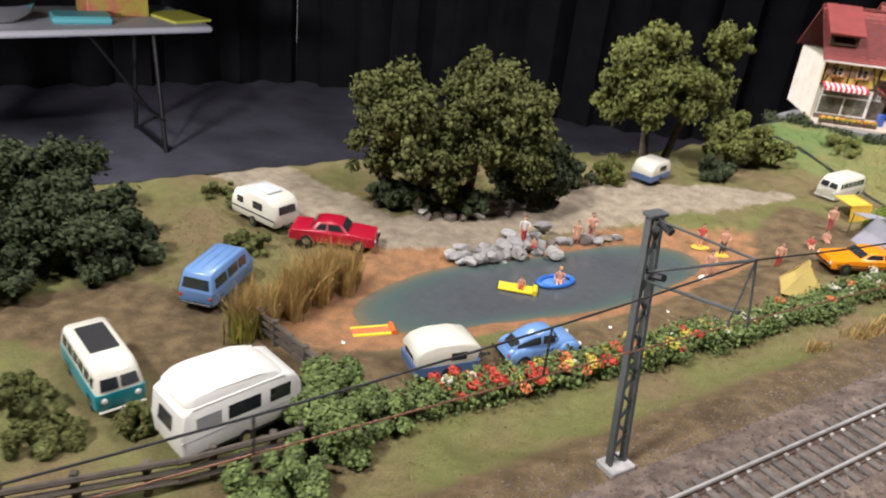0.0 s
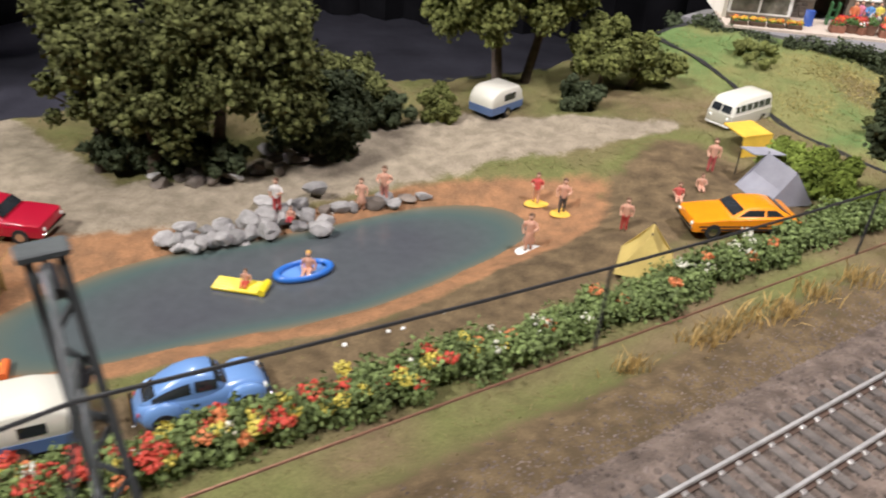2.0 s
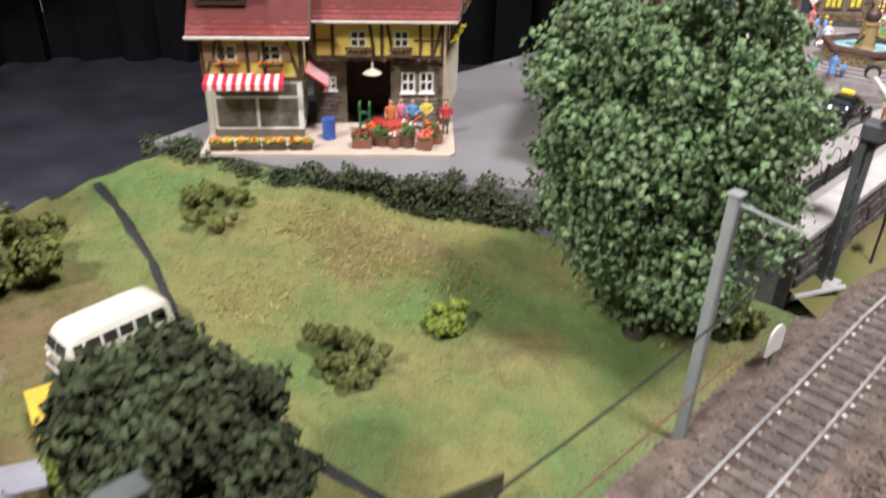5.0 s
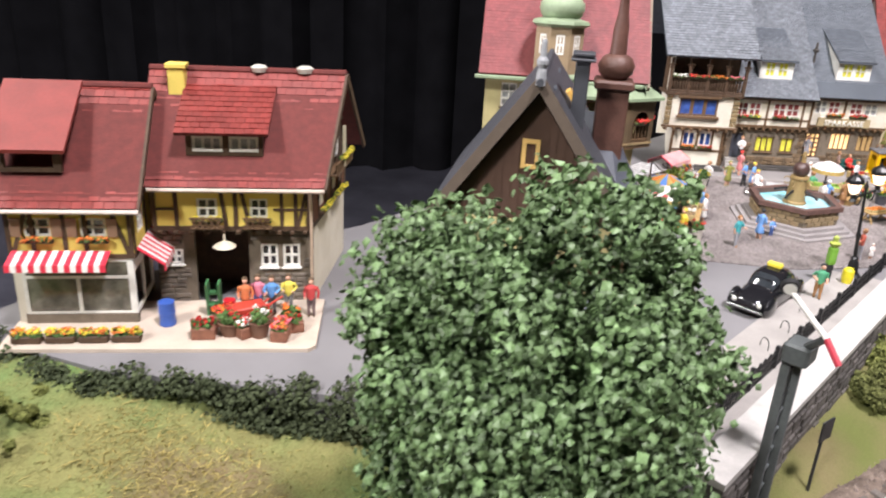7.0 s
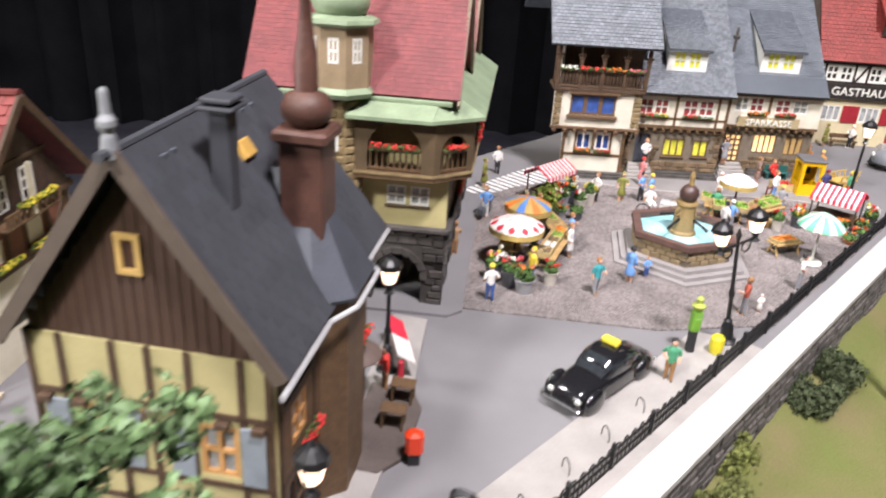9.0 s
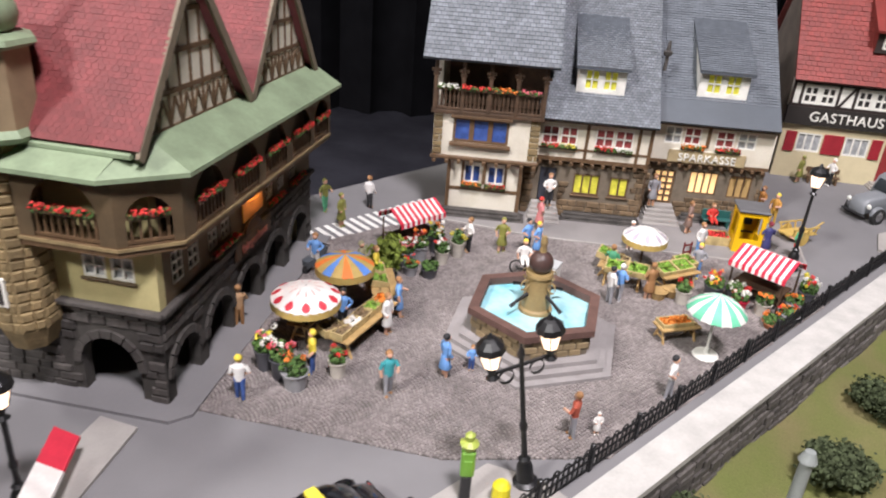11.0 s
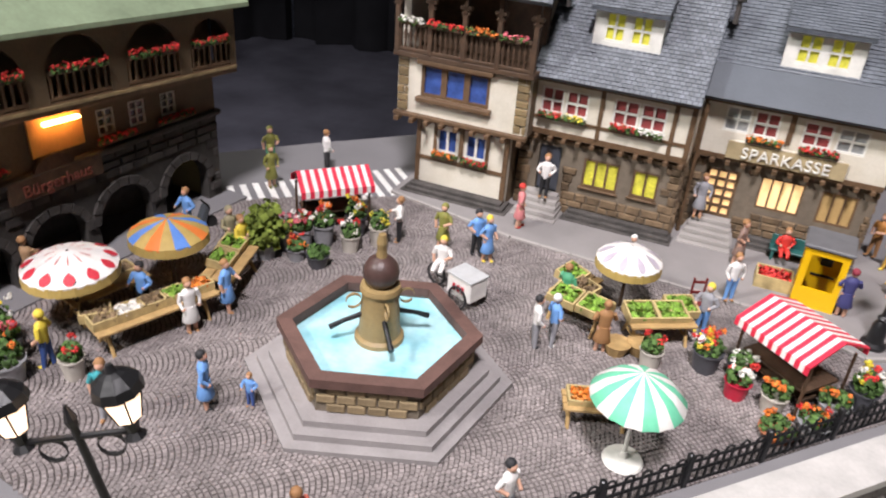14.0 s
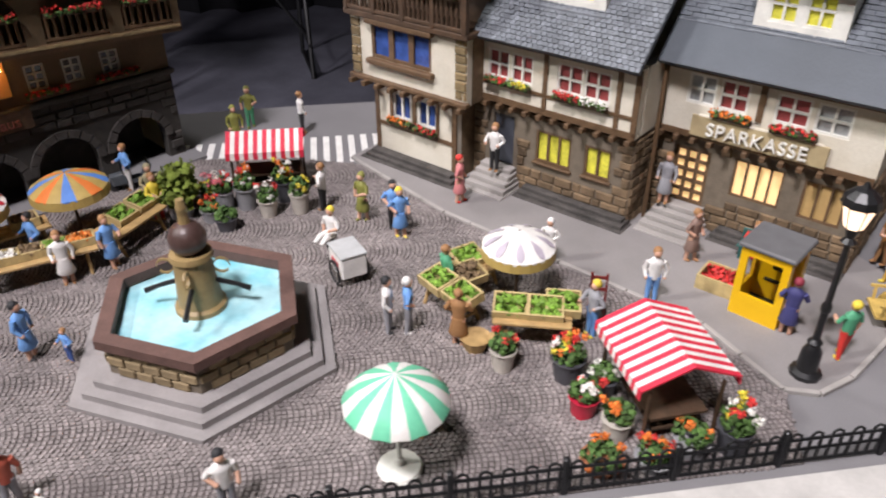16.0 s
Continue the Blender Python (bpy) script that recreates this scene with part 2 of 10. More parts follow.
def zones(x, y):
    """Shares of sand, shore clay, bare earth and green lawn at a place."""
    u, v = to_uv(x, y)
    p = pond_r(x, y)
    sand = sm(-0.6, 0.6, polyline(x, y, SANDY))
    clay = sm(1.36, 1.15, p)
    clay = max(clay, 0.9 * sm(-1.2, 0.8, polyline(x, y, [(33.8, 69.2, 1.4), (36.3, 72.0, 1.6), (39.2, 73.6, 1.2)])), 0.9 * sm(-1.5, 1.0, polyline(x, y, [(55.8, 80.0, 1.5), (57.4, 82.6, 1.1)])))
    earth = max(sm(-1.5, 1.2, polyline(x, y, EARTH)), 0.85 * sm(13.2, 11.0, v) * sm(118, 95, u))
    side = (x - 74.1) * 0.70 + (y - 85.2) * 0.71
    green = sm(-1.0, 1.5, side) * (1 - 0.75 * sm(3.6, 1.0, math.hypot((x - 75.5) / 1.3, y - 96.5)) - 0.5 * sm(4.5, 1.5, math.hypot(x - 80, (y - 91) / 0.8)))
    return sand, clay, earth, max(0.0, green)


ground = solid("ground", g, M_ground, "olive and brown scenic ground with a grass-flocked hill", "ground", kind="structure", smooth=60)
zone = ground.data.color_attributes.new("zone", "FLOAT_COLOR", "POINT")
zone.data.foreach_set("color", [c for q in g.v for c in zones(q[0], q[1])])


def ground_nodes(m):
    """Sand, clay, earth and lawn scattered over olive flock, with ragged borders."""
    m.use_nodes = True
    nt = m.node_tree
    b = nt.nodes["Principled BSDF"]
    link = nt.links.new
    src = nt.nodes.new("ShaderNodeTexCoord").outputs["Object"]

    def noise(scale, detail):
        n = nt.nodes.new("ShaderNodeTexNoise")
        n.inputs["Scale"].default_value, n.inputs["Detail"].default_value = scale * 100, detail
        link(src, n.inputs["Vector"])
        return n.outputs["Fac"]

    def two(fac, c0, c1, spread=0.14):
        r = nt.nodes.new("ShaderNodeValToRGB")
        r.color_ramp.elements[0].position, r.color_ramp.elements[1].position = 0.5 - spread, 0.5 + spread
        r.color_ramp.elements[0].color, r.color_ramp.elements[1].color = (*c0, 1), (*c1, 1)
        link(fac, r.inputs["Fac"])
        return r.outputs["Color"]

    def calc(op, a, c):
        n = nt.nodes.new("ShaderNodeMath")
        n.operation = op
        for i, q in enumerate((a, c)):
            if isinstance(q, float):
                n.inputs[i].default_value = q
            else:
                link(q, n.inputs[i])
        return n.outputs[0]

    big, mid, fine = noise(0.22, 5), noise(1.3, 4), noise(11, 3)
    at = nt.nodes.new("ShaderNodeAttribute")
    at.attribute_name = "zone"
    sep = nt.nodes.new("ShaderNodeSeparateColor")
    link(at.outputs["Color"], sep.inputs["Color"])
    col = two(big, (0.17, 0.128, 0.07), (0.145, 0.15, 0.055))
    ragged = calc("MULTIPLY", calc("SUBTRACT", calc("ADD", calc("MULTIPLY", mid, 0.6), calc("MULTIPLY", fine, 0.4)), 0.5), 1.6)
    for share, c0, c1 in ((at.outputs["Alpha"], (0.19, 0.185, 0.072), (0.115, 0.175, 0.06)), (sep.outputs["Blue"], (0.10, 0.072, 0.042), (0.15, 0.108, 0.06)),
                          (sep.outputs["Green"], (0.25, 0.14, 0.075), (0.31, 0.16, 0.08)), (sep.outputs["Red"], (0.25, 0.21, 0.152), (0.30, 0.252, 0.186))):
        ramp = nt.nodes.new("ShaderNodeMapRange")
        ramp.interpolation_type = "SMOOTHSTEP"
        ramp.inputs[1].default_value, ramp.inputs[2].default_value = 0.25, 0.75
        edge = calc("MULTIPLY", ragged, 0.45) if share == sep.outputs["Green"] else ragged
        link(calc("ADD", share, edge), ramp.inputs[0])
        gate = calc("MULTIPLY", ramp.outputs[0], calc("GREATER_THAN", share, 0.02))
        mx = nt.nodes.new("ShaderNodeMix")
        mx.data_type = "RGBA"
        link(gate, mx.inputs[0])
        link(col, mx.inputs[6])
        link(two(big if share == at.outputs["Alpha"] else mid, c0, c1, 0.1 if share == at.outputs["Alpha"] else 0.14), mx.inputs[7])
        col = mx.outputs[2]
    hsv = nt.nodes.new("ShaderNodeHueSaturation")
    link(col, hsv.inputs["Color"])
    link(calc("ADD", calc("ADD", calc("MULTIPLY", fine, 0.9), calc("MULTIPLY", mid, 0.6)), 0.25), hsv.inputs["Value"])
    link(hsv.outputs["Color"], b.inputs["Base Color"])
    b.inputs["Roughness"].default_value, b.inputs["Specular IOR Level"].default_value = 0.95, 0.1
    bp = nt.nodes.new("ShaderNodeBump")
    bp.inputs["Strength"].default_value, bp.inputs["Distance"].default_value = 0.8, 0.0007
    link(fine, bp.inputs["Height"])
    link(bp.outputs["Normal"], b.inputs["Normal"])


ground_nodes(M_ground)

g = Geo()
ring = []
for i in range(96):
    a = 2 * math.pi * i / 96
    d = Vector((math.cos(a), math.sin(a)))
    r = 1.0
    lo, hi = 0.0, 20.0
    for _ in range(30):
        mid = (lo + hi) / 2
        if pond_r(PX + d.x * mid, PY + d.y * mid) < 1.04:
            lo = mid
        else:
            hi = mid
    ring.append((PX + d.x * lo, PY + d.y * lo, WATER_Z))
DEPTHS = (1.0, 0.975, 0.94, 0.9, 0.85, 0.78, 0.68, 0.5, 0.25)
for k in DEPTHS:
    g.add([(PX + (x - PX) * k, PY + (y - PY) * k, z) for x, y, z in ring], [])
g.f = [(k * 96 + i, k * 96 + (i + 1) % 96, k * 96 + 96 + (i + 1) % 96, k * 96 + 96 + i) for k in range(len(DEPTHS) - 1) for i in range(96)] + [tuple(range(96 * (len(DEPTHS) - 1), 96 * len(DEPTHS)))]
g.m = [0] * len(g.f)
water = solid("water", g, M_water, "still blue-green cast resin pond water", "pond", kind="structure")
shallow = water.data.color_attributes.new("shallow", "FLOAT_COLOR", "POINT")
shallow.data.foreach_set("color", [c for k in DEPTHS for i in range(96) for c in (sm(0.80, 1.0, k), sm(0.6, 0.86, k), 0, 1)])


def water_nodes(m):
    """Clay shows through the shallow rim, then green, then deep slate blue greyed for reflections."""
    nt = m.node_tree
    b = nt.nodes["Principled BSDF"]
    col = b.inputs["Base Color"].links[0].from_socket
    at = nt.nodes.new("ShaderNodeAttribute")
    at.attribute_name = "shallow"
    sep = nt.nodes.new("ShaderNodeSeparateColor")
    nt.links.new(at.outputs["Color"], sep.inputs["Color"])
    for ch, rgb in (("Green", (0.075, 0.115, 0.105)), ("Red", (0.23, 0.15, 0.08))):
        mx = nt.nodes.new("ShaderNodeMix")
        mx.data_type = "RGBA"
        nt.links.new(sep.outputs[ch], mx.inputs[0])
        nt.links.new(col, mx.inputs[6])
        mx.inputs[7].default_value = (*rgb, 1)
        col = mx.outputs[2]
    nt.links.new(col, b.inputs["Base Color"])


water_nodes(M_water)

# track bed
RAIL_TOP = 19.45


def swing(u):
    """How far the line has swung away from the retaining wall."""
    d = max(0.0, u - 132)
    return 26 - math.sqrt(676 - d * d) if d < 22 else 12.14 + (d - 22) * 1.59


def bend(u, v):
    """The tracks run straight and then swing away from the retaining wall."""
    return to_xy(u, v - swing(u))


g = Geo()
rings = []
for u in np.arange(10, 161, 2.0):
    rings.append([(*bend(u, v), z) for v, z in ((-12, 18.9), (3.9, 18.9), (4.4, 19.04), (8.4, 19.04), (9.4, 18.7), (9.4, 16.3), (-12, 16.3))])
g.loft(rings)
solid("trackbed", g, M_ballast, "brown stone ballast of the railway line", "ballast", kind="structure")

M_rail = material("rail_steel", (0.72, 0.70, 0.67), 0.4, 0.6, vary=0.25, scale=1, fine=6, bump=0.05)
M_web = material("rusty_rail_web", (0.10, 0.06, 0.04), 0.7, vary=0.3, scale=2, fine=8, bump=0.2)
M_sleeper = material("brown_sleeper", (0.125, 0.108, 0.096), 0.9, vary=0.35, scale=2, fine=9, bump=0.5, obj=0.25)
M_clip = material("steel_clip", (0.55, 0.53, 0.5), 0.35, 0.7, vary=0.3, scale=2, fine=8, bump=0.1, obj=0.5)
sleeper_me = mesh_of("sleeper", Geo().box(0, 0, 0, 0.34, 2.9, 0.16, c=0.03), M_sleeper)
clip_me = mesh_of("clip", Geo().box(0, -0.78, 0.15, 0.2, 0.34, 0.07, c=0.02).box(0, 0.78, 0.15, 0.2, 0.34, 0.07, c=0.02), M_clip)
for v0 in (6.425, 0.275):
    track = thing("track", "railway track with bright worn rails on brown sleepers", "track", kind="structure")
    for v in (v0 - 0.775, v0 + 0.775):
        rings = [[(*bend(u, v + dv), z) for dv, z in ((-0.055, 19.33), (0.055, 19.33), (0.055, RAIL_TOP - 0.02), (0.04, RAIL_TOP), (-0.04, RAIL_TOP), (-0.055, RAIL_TOP - 0.02))] for u in np.arange(10, 161, 2.0)]
        part("rail", Geo().loft(rings), M_rail, track, "bright steel rail head")
        rings = [[(*bend(u, v + dv), z) for dv, z in ((-0.13, 19.1), (0.13, 19.1), (0.13, 19.14), (0.035, 19.17), (0.035, 19.33), (-0.035, 19.33), (-0.035, 19.17), (-0.13, 19.14))] for u in np.arange(10, 161, 2.0)]
        part("rail_foot", Geo().loft(rings), M_web, track, "rusty rail foot")
    for i in range(141):
        u = 58.0 + 0.72 * i
        a, b = bend(u, v0), bend(u + 0.1, v0)
        q = part("sleeper", sleeper_me, None, track)
        q.matrix_basis = place(a[0], a[1], 18.99, math.degrees(math.atan2(b[1] - a[1], b[0] - a[0])))
        part("clip", clip_me, None, q)


def pebbles(name, count, size, spread, mat, seed):
    """Loose small stones, each a low five-sided lump; spread(rng) gives one place."""
    rng = np.random.default_rng(seed)
    vs, fs = [], []
    for k in range(count):
        x, y, z = spread(rng)
        s = size * rng.uniform(0.6, 1.4)
        a = rng.uniform(0, 6.28)
        for i in range(5):
            r = s * rng.uniform(0.7, 1.1)
            vs.append((x + r * math.cos(a + i * 1.257), y + r * math.sin(a + i * 1.257), z - s * 0.3))
        vs.append((x + rng.normal() * s * 0.2, y + rng.normal() * s * 0.2, z + s * rng.uniform(0.4, 0.9)))
        fs += [(6 * k + i, 6 * k + (i + 1) % 5, 6 * k + 5) for i in range(5)]
    me = bpy.data.meshes.new(name)
    me.from_pydata([(a * CM, b * CM, c * CM) for a, b, c in vs], [], fs)
    me.materials.append(mat)
    return me


def on_bed(rng):
    u, v = rng.uniform(58, 158), rng.uniform(-1.8, 9.3)
    return (*bend(u, v), 19.05 + 0.05 * rng.random() if v < 8.4 else 19.02 - 0.3 * (v - 8.4))


def on_shoulder(rng):
    u, v = rng.uniform(60, 131), 9.2 + abs(rng.normal()) * 0.9
    x, y = to_xy(u, v)
    return x, y, ground_z(x, y)


M_stonelet = material("ballast_stone", (0.17, 0.135, 0.115), 0.95, vary=0.3, scale=1.2, fine=6, bump=0.4, island=0.35, spec=0.15)
solid("ballast", pebbles("ballast", 26000, 0.10, on_bed, M_stonelet, 11), None, "loose grey-brown ballast stones between the sleepers", "ballast", kind="stuff")
solid("gravel", pebbles("gravel", 6000, 0.06, on_shoulder, M_stonelet, 12), None, "loose brown gravel on the railway shoulder", "gravel", kind="stuff")

# town slab and retaining wall
TOWN = 21.6
g = Geo()
outline = [to_xy(131.0, 10.4), to_xy(190, 10.4), (165, 160), (118, 152), (105.2, 140.5), (98.3, 134.6), (80.7, 118), (66.0, 108.0), (64.0, 105.2), (71, 101.8), (78.2, 100.2), (82.4, 99.4), (86.5, 97.2)]
g.prism(outline, 16.3, TOWN)
solid("road", g, M_road, "smooth grey road and square of the town", "road", kind="structure")
g = Geo()
rings = [[(*to_xy(u, v), z) for v, z in ((9.9, 18.5), (10.9, 18.5), (10.9, 21.9), (9.9, 21.9))] for u in np.arange(131, 191, 3.0)]
g.loft(rings)
M_stone = material("wall_stone", (0.075, 0.068, 0.062), 0.9, vary=0.4, scale=2, fine=10, bump=0.8)
wall = solid("retaining_wall", g, M_stone, "grey stone retaining wall with pale coping", "wall", kind="structure")
g = Geo()
rings = [[(*to_xy(u, v), z) for v, z in ((9.75, 21.9), (11.0, 21.9), (11.0, 22.15), (9.75, 22.15))] for u in np.arange(131, 191, 3.0)]
g.loft(rings)
part("coping", g, material("pale_coping", (0.47, 0.455, 0.43), 0.8, vary=0.15, scale=1, fine=10), wall)
g = sheet([(i, j) for i in range(131, 190) for j in range(-12, 10)], lambda x, y: 19.05 + 0.25 * math.sin(x * 0.5) * math.cos(y * 0.6) + 0.5 * sm(8, 10, to_uv(x, y)[1]) - 0.45 * (1 - sm(-1, 1.5, to_uv(x, y)[1] + swing(to_uv(x, y)[0]) - 8.6)) , 1.0)
solid("ground", g, M_lawn, "grass strip at the foot of the retaining wall", "ground", kind="structure", smooth=60)

# hall: floor, drapes, and the covered table that carries the model
FLOOR = -125
rim = [to_xy(u, back_edge(u)) for u in range(118, 19, -2)]
rings = [[(x, y, 16.2), (x + RV[0] * 0.4, y + RV[1] * 0.4, 16.2), (x + RV[0] * 0.4, y + RV[1] * 0.4, ground_z(x, y) - 0.05), (x, y, ground_z(x, y) - 0.05)] for x, y in rim]
solid("layout_edge", Geo().loft(rings), M_dark, "dark painted edge board of the layout", "edge board", kind="structure")
base = [to_xy(10, -11.9), to_xy(136, -12.2), to_xy(150, -22), to_xy(162, -36), to_xy(190, -38), to_xy(190, 10.4), (165, 159.9), (118, 151.9), (105.2, 140.4), (98.3, 134.5), (80.7, 117.9), (66.0, 107.9), (64.0, 105.1)] + rim + [to_xy(20, 8), to_xy(10, 8)]
solid("baseboard", Geo().prism(base, 4, 16.29), material("black_fascia", (0.02, 0.02, 0.022), 0.7, vary=0.2, scale=0.2, fine=2), "black wooden baseboard under the model", "baseboard", kind="structure")
cx = sum(a for a, b in base) / len(base)
cy = sum(b for a, b in base) / len(base)
solid("table_skirt", Geo().prism([(cx + (a - cx) * 0.985, cy + (b - cy) * 0.985) for a, b in base], FLOOR, 4), M_cloth, "black cloth skirt hanging to the hall floor", "skirt", kind="structure")
g = Geo().box(60, 150, FLOOR - 4, 1400, 1300, 4)
solid("floor", g, M_carpet, "dark grey hall carpet", "floor", kind="structure")


def drape(name, x0, y0, x1, y1, z0, z1, folds, depth):
    g = Geo()
    n = max(8, folds * 6)
    d = Vector((x1 - x0, y1 - y0, 0))
    nrm = Vector((-d.y, d.x, 0)).normalized()
    pts = []
    for i in range(n + 1):
        t = i / n
        o = depth * (math.sin(2 * math.pi * folds * t) + 0.4 * math.sin(2 * math.pi * folds * 2.3 * t + 1))
        pts.append(Vector((x0, y0, 0)) + d * t + nrm * o)
    vs = [(p.x, p.y, z) for p in pts for z in (z0, z1)] + [(p.x + nrm.x * 0.6, p.y + nrm.y * 0.6, z) for p in pts for z in (z0, z1)]
    k = 2 * (n + 1)
    fs = []
    for i in range(n):
        a = 2 * i
        fs += [(a, a + 2, a + 3, a + 1), (k + a + 1, k + a + 3, k + a + 2, k + a), (a + 1, a + 3, k + a + 3, k + a + 1)]
    return solid(name, g.add(vs, fs), M_cloth, "black cloth drape hanging round the hall", "drape", kind="structure", smooth=60)


drape("backdrop", -640, 284, -178, 646, FLOOR, 260, 16, 6)
drape("backdrop", -178, 646, 760, 646, FLOOR, 260, 26, 6)
drape("backdrop", -640, -300, -640, 284, FLOOR, 260, 24, 6)
drape("backdrop", 760, 646, 760, -300, FLOOR, 260, 24, 6)
drape("backdrop", 760, -300, -640, -300, FLOOR, 260, 40, 6)
g = Geo().box(60, 180, 260, 1420, 980, 6)
solid("ceiling", g, M_cloth, "dark hall ceiling", "ceiling", kind="structure")


# ---- trees and bushes ----
def foliage(name, lobes, count, size, mat, label, seed, trunk=None, trunk_mat=None, cat="tree", flat=0.7):
    """A tree or bush: leaf tufts scattered over many lobes (x, y, z, radius)."""
    rng = np.random.default_rng(seed)
    L = np.array(lobes)
    w = L[:, 3] ** 2
    k = rng.choice(len(L), count, p=w / w.sum())
    d = rng.normal(size=(count, 3))
    d /= np.linalg.norm(d, axis=1)[:, None]
    r = L[k, 3] * (0.3 + 1.05 * rng.beta(2.2, 1.3, count))
    c = L[k, :3] + d * r[:, None] * np.array([1, 1, flat + 0.2]) + rng.normal(size=(count, 3)) * L[k, 3:4] * 0.2
    n = d + rng.normal(size=(count, 3)) * 0.85 + np.array([0, 0, 0.25])
    n /= np.linalg.norm(n, axis=1)[:, None]
    t = np.cross(n, rng.normal(size=(count, 3)))
    t /= np.linalg.norm(t, axis=1)[:, None]
    b = np.cross(n, t)
    s = size * rng.uniform(0.55, 1.35, count)[:, None]
    lift = n * s * 0.5
    vs = np.stack([c - t * s - b * s * 0.55, c + t * s * 0.8 - b * s, c + t * s + b * s * 0.7, c - t * s * 0.5 + b * s, c + lift], axis=1).reshape(-1, 3)
    idx = np.arange(count)[:, None] * 5
    fs = np.concatenate([idx + np.array([[a, bb, 4]]) for a, bb in ((0, 1), (1, 2), (2, 3), (3, 0))], axis=0)
    me = bpy.data.meshes.new(name)
    me.from_pydata((vs * CM).tolist(), [], fs.tolist())
    me.materials.append(mat)
    return me


def lobes_for(rng, cx, cy, cz, rx, ry, rz, n, r0, r1):
    out = []
    for _ in range(n):
        d = rng.normal(size=3)
        d /= np.linalg.norm(d)
        q = rng.uniform(0.4, 1.0)
        out.append((cx + d[0] * rx * q, cy + d[1] * ry * q, cz + d[2] * rz * q, rng.uniform(r0, r1)))
    return out


def tree(x, y, blobs, count, size, mat, label, seed, trunks, category="tree"):
    """blobs: (dx, dy, z, rx, ry, rz, lobes); trunks: (dx, dy, r, top dx, top dy, top z)."""
    z = ground_z(x, y)
    t = thing("tree" if category == "tree" else "bush", label, category, x, y, z)
    rng = np.random.default_rng(seed)
    lobes = []
    for dx, dy, bz, rx, ry, rz, n in blobs:
        lobes += lobes_for(rng, dx, dy, bz, rx, ry, rz, int(n * 1.9), 0.16 * min(rx, rz), 0.36 * min(rx, rz))
    if trunks:
        for dx, dy, r, tx, ty, tz in trunks:
            g = Geo()
            g.rod((dx, dy, -0.4), ((dx + tx) / 2 + 0.15, (dy + ty) / 2, tz * 0.5), r * 1.25, r, 9)
            g.rod(((dx + tx) / 2 + 0.15, (dy + ty) / 2, tz * 0.5), (tx, ty, tz), r, r * 0.4, 9)
            for k in range(4):
                a = rng.uniform(0, 6.28)
                zz = tz * rng.uniform(0.45, 0.85)
                f = zz / tz
                p = (dx + (tx - dx) * f, dy + (ty - dy) * f, zz)
                g.rod(p, (p[0] + math.cos(a) * tz * 0.35, p[1] + math.sin(a) * tz * 0.35, zz + tz * 0.3), r * 0.5, r * 0.15, 6)
            part("trunk", g, M_bark, t, smooth=50)
    crown = foliage("crown", lobes, int(count * (2.3 if size > 0.13 else 1.35)), size * (0.64 if size > 0.13 else 0.85), mat, label, seed)
    part("crown", crown, None, t)
    return t


M_orange = material("orange_paint", (0.85, 0.28, 0.01), 0.3, vary=0.06, bump=0.0, coat=0.5)
# town


# ---- building kit: facades lie in the x-z plane and face -y; m turns them into their place on the house ----
def Tm(x=0, y=0, z=0, rz=0):
    return Matrix.Translation((x, y, z)) @ Matrix.Rotation(radians(rz), 4, "Z")


M_cache = {}


def paint(rgb, rough=0.55, **kw):
    key = (rgb, rough, tuple(sorted(kw.items())))
    if key not in M_cache:
        M_cache[key] = material("paint", rgb, rough, **{**dict(vary=0.12, scale=2, fine=10, bump=0.05), **kw})
    return M_cache[key]


def facade(x0, x1, z0, z1, th, holes=()):
    """A wall with real openings: holes as (x0, z0, x1, z1). One connected mesh."""
    g = Geo()
    xs = sorted({x0, x1, *[h[0] for h in holes], *[h[2] for h in holes]})
    zs = sorted({z0, z1, *[h[1] for h in holes], *[h[3] for h in holes]})
    nx, nz = len(xs), len(zs)
    solid_cell = lambda i, j: 0 <= i < nx - 1 and 0 <= j < nz - 1 and not any(
        h[0] < (xs[i] + xs[i + 1]) / 2 < h[2] and h[1] < (zs[j] + zs[j + 1]) / 2 < h[3] for h in holes)
    vs = [(x, y, z) for y in (0, th) for x in xs for z in zs]
    at = lambda k, i, j: k * nx * nz + i * nz + j
    fs = []
    for i in range(nx - 1):
        for j in range(nz - 1):
            if not solid_cell(i, j):
                continue
            fs.append((at(0, i, j), at(0, i + 1, j), at(0, i + 1, j + 1), at(0, i, j + 1)))
            fs.append((at(1, i, j), at(1, i, j + 1), at(1, i + 1, j + 1), at(1, i + 1, j)))
            for di, dj, (p, q) in ((-1, 0, ((i, j), (i, j + 1))), (1, 0, ((i + 1, j + 1), (i + 1, j))), (0, -1, ((i + 1, j), (i, j))), (0, 1, ((i, j + 1), (i + 1, j + 1)))):
                if not solid_cell(i + di, j + dj):
                    fs.append((at(0, *p), at(0, *q), at(1, *q), at(1, *p)))
    return g.add(vs, fs)


def arch_wall(x0, x1, z0, z1, th, arches):
    """A wall with round arches: (centre, half width, springing height)."""
    out = [(x0, z0)]
    for c, w, s in arches:
        out += [(c - w, z0), (c - w, s)]
        out += [(c - w * math.cos(math.pi * i / 10), s + w * math.sin(math.pi * i / 10)) for i in range(1, 10)]
        out += [(c + w, s), (c + w, z0)]
    out += [(x1, z0), (x1, z1), (x0, z1)]
    return Geo().plate([(a, 0, b) for a, b in out], (0, th, 0))


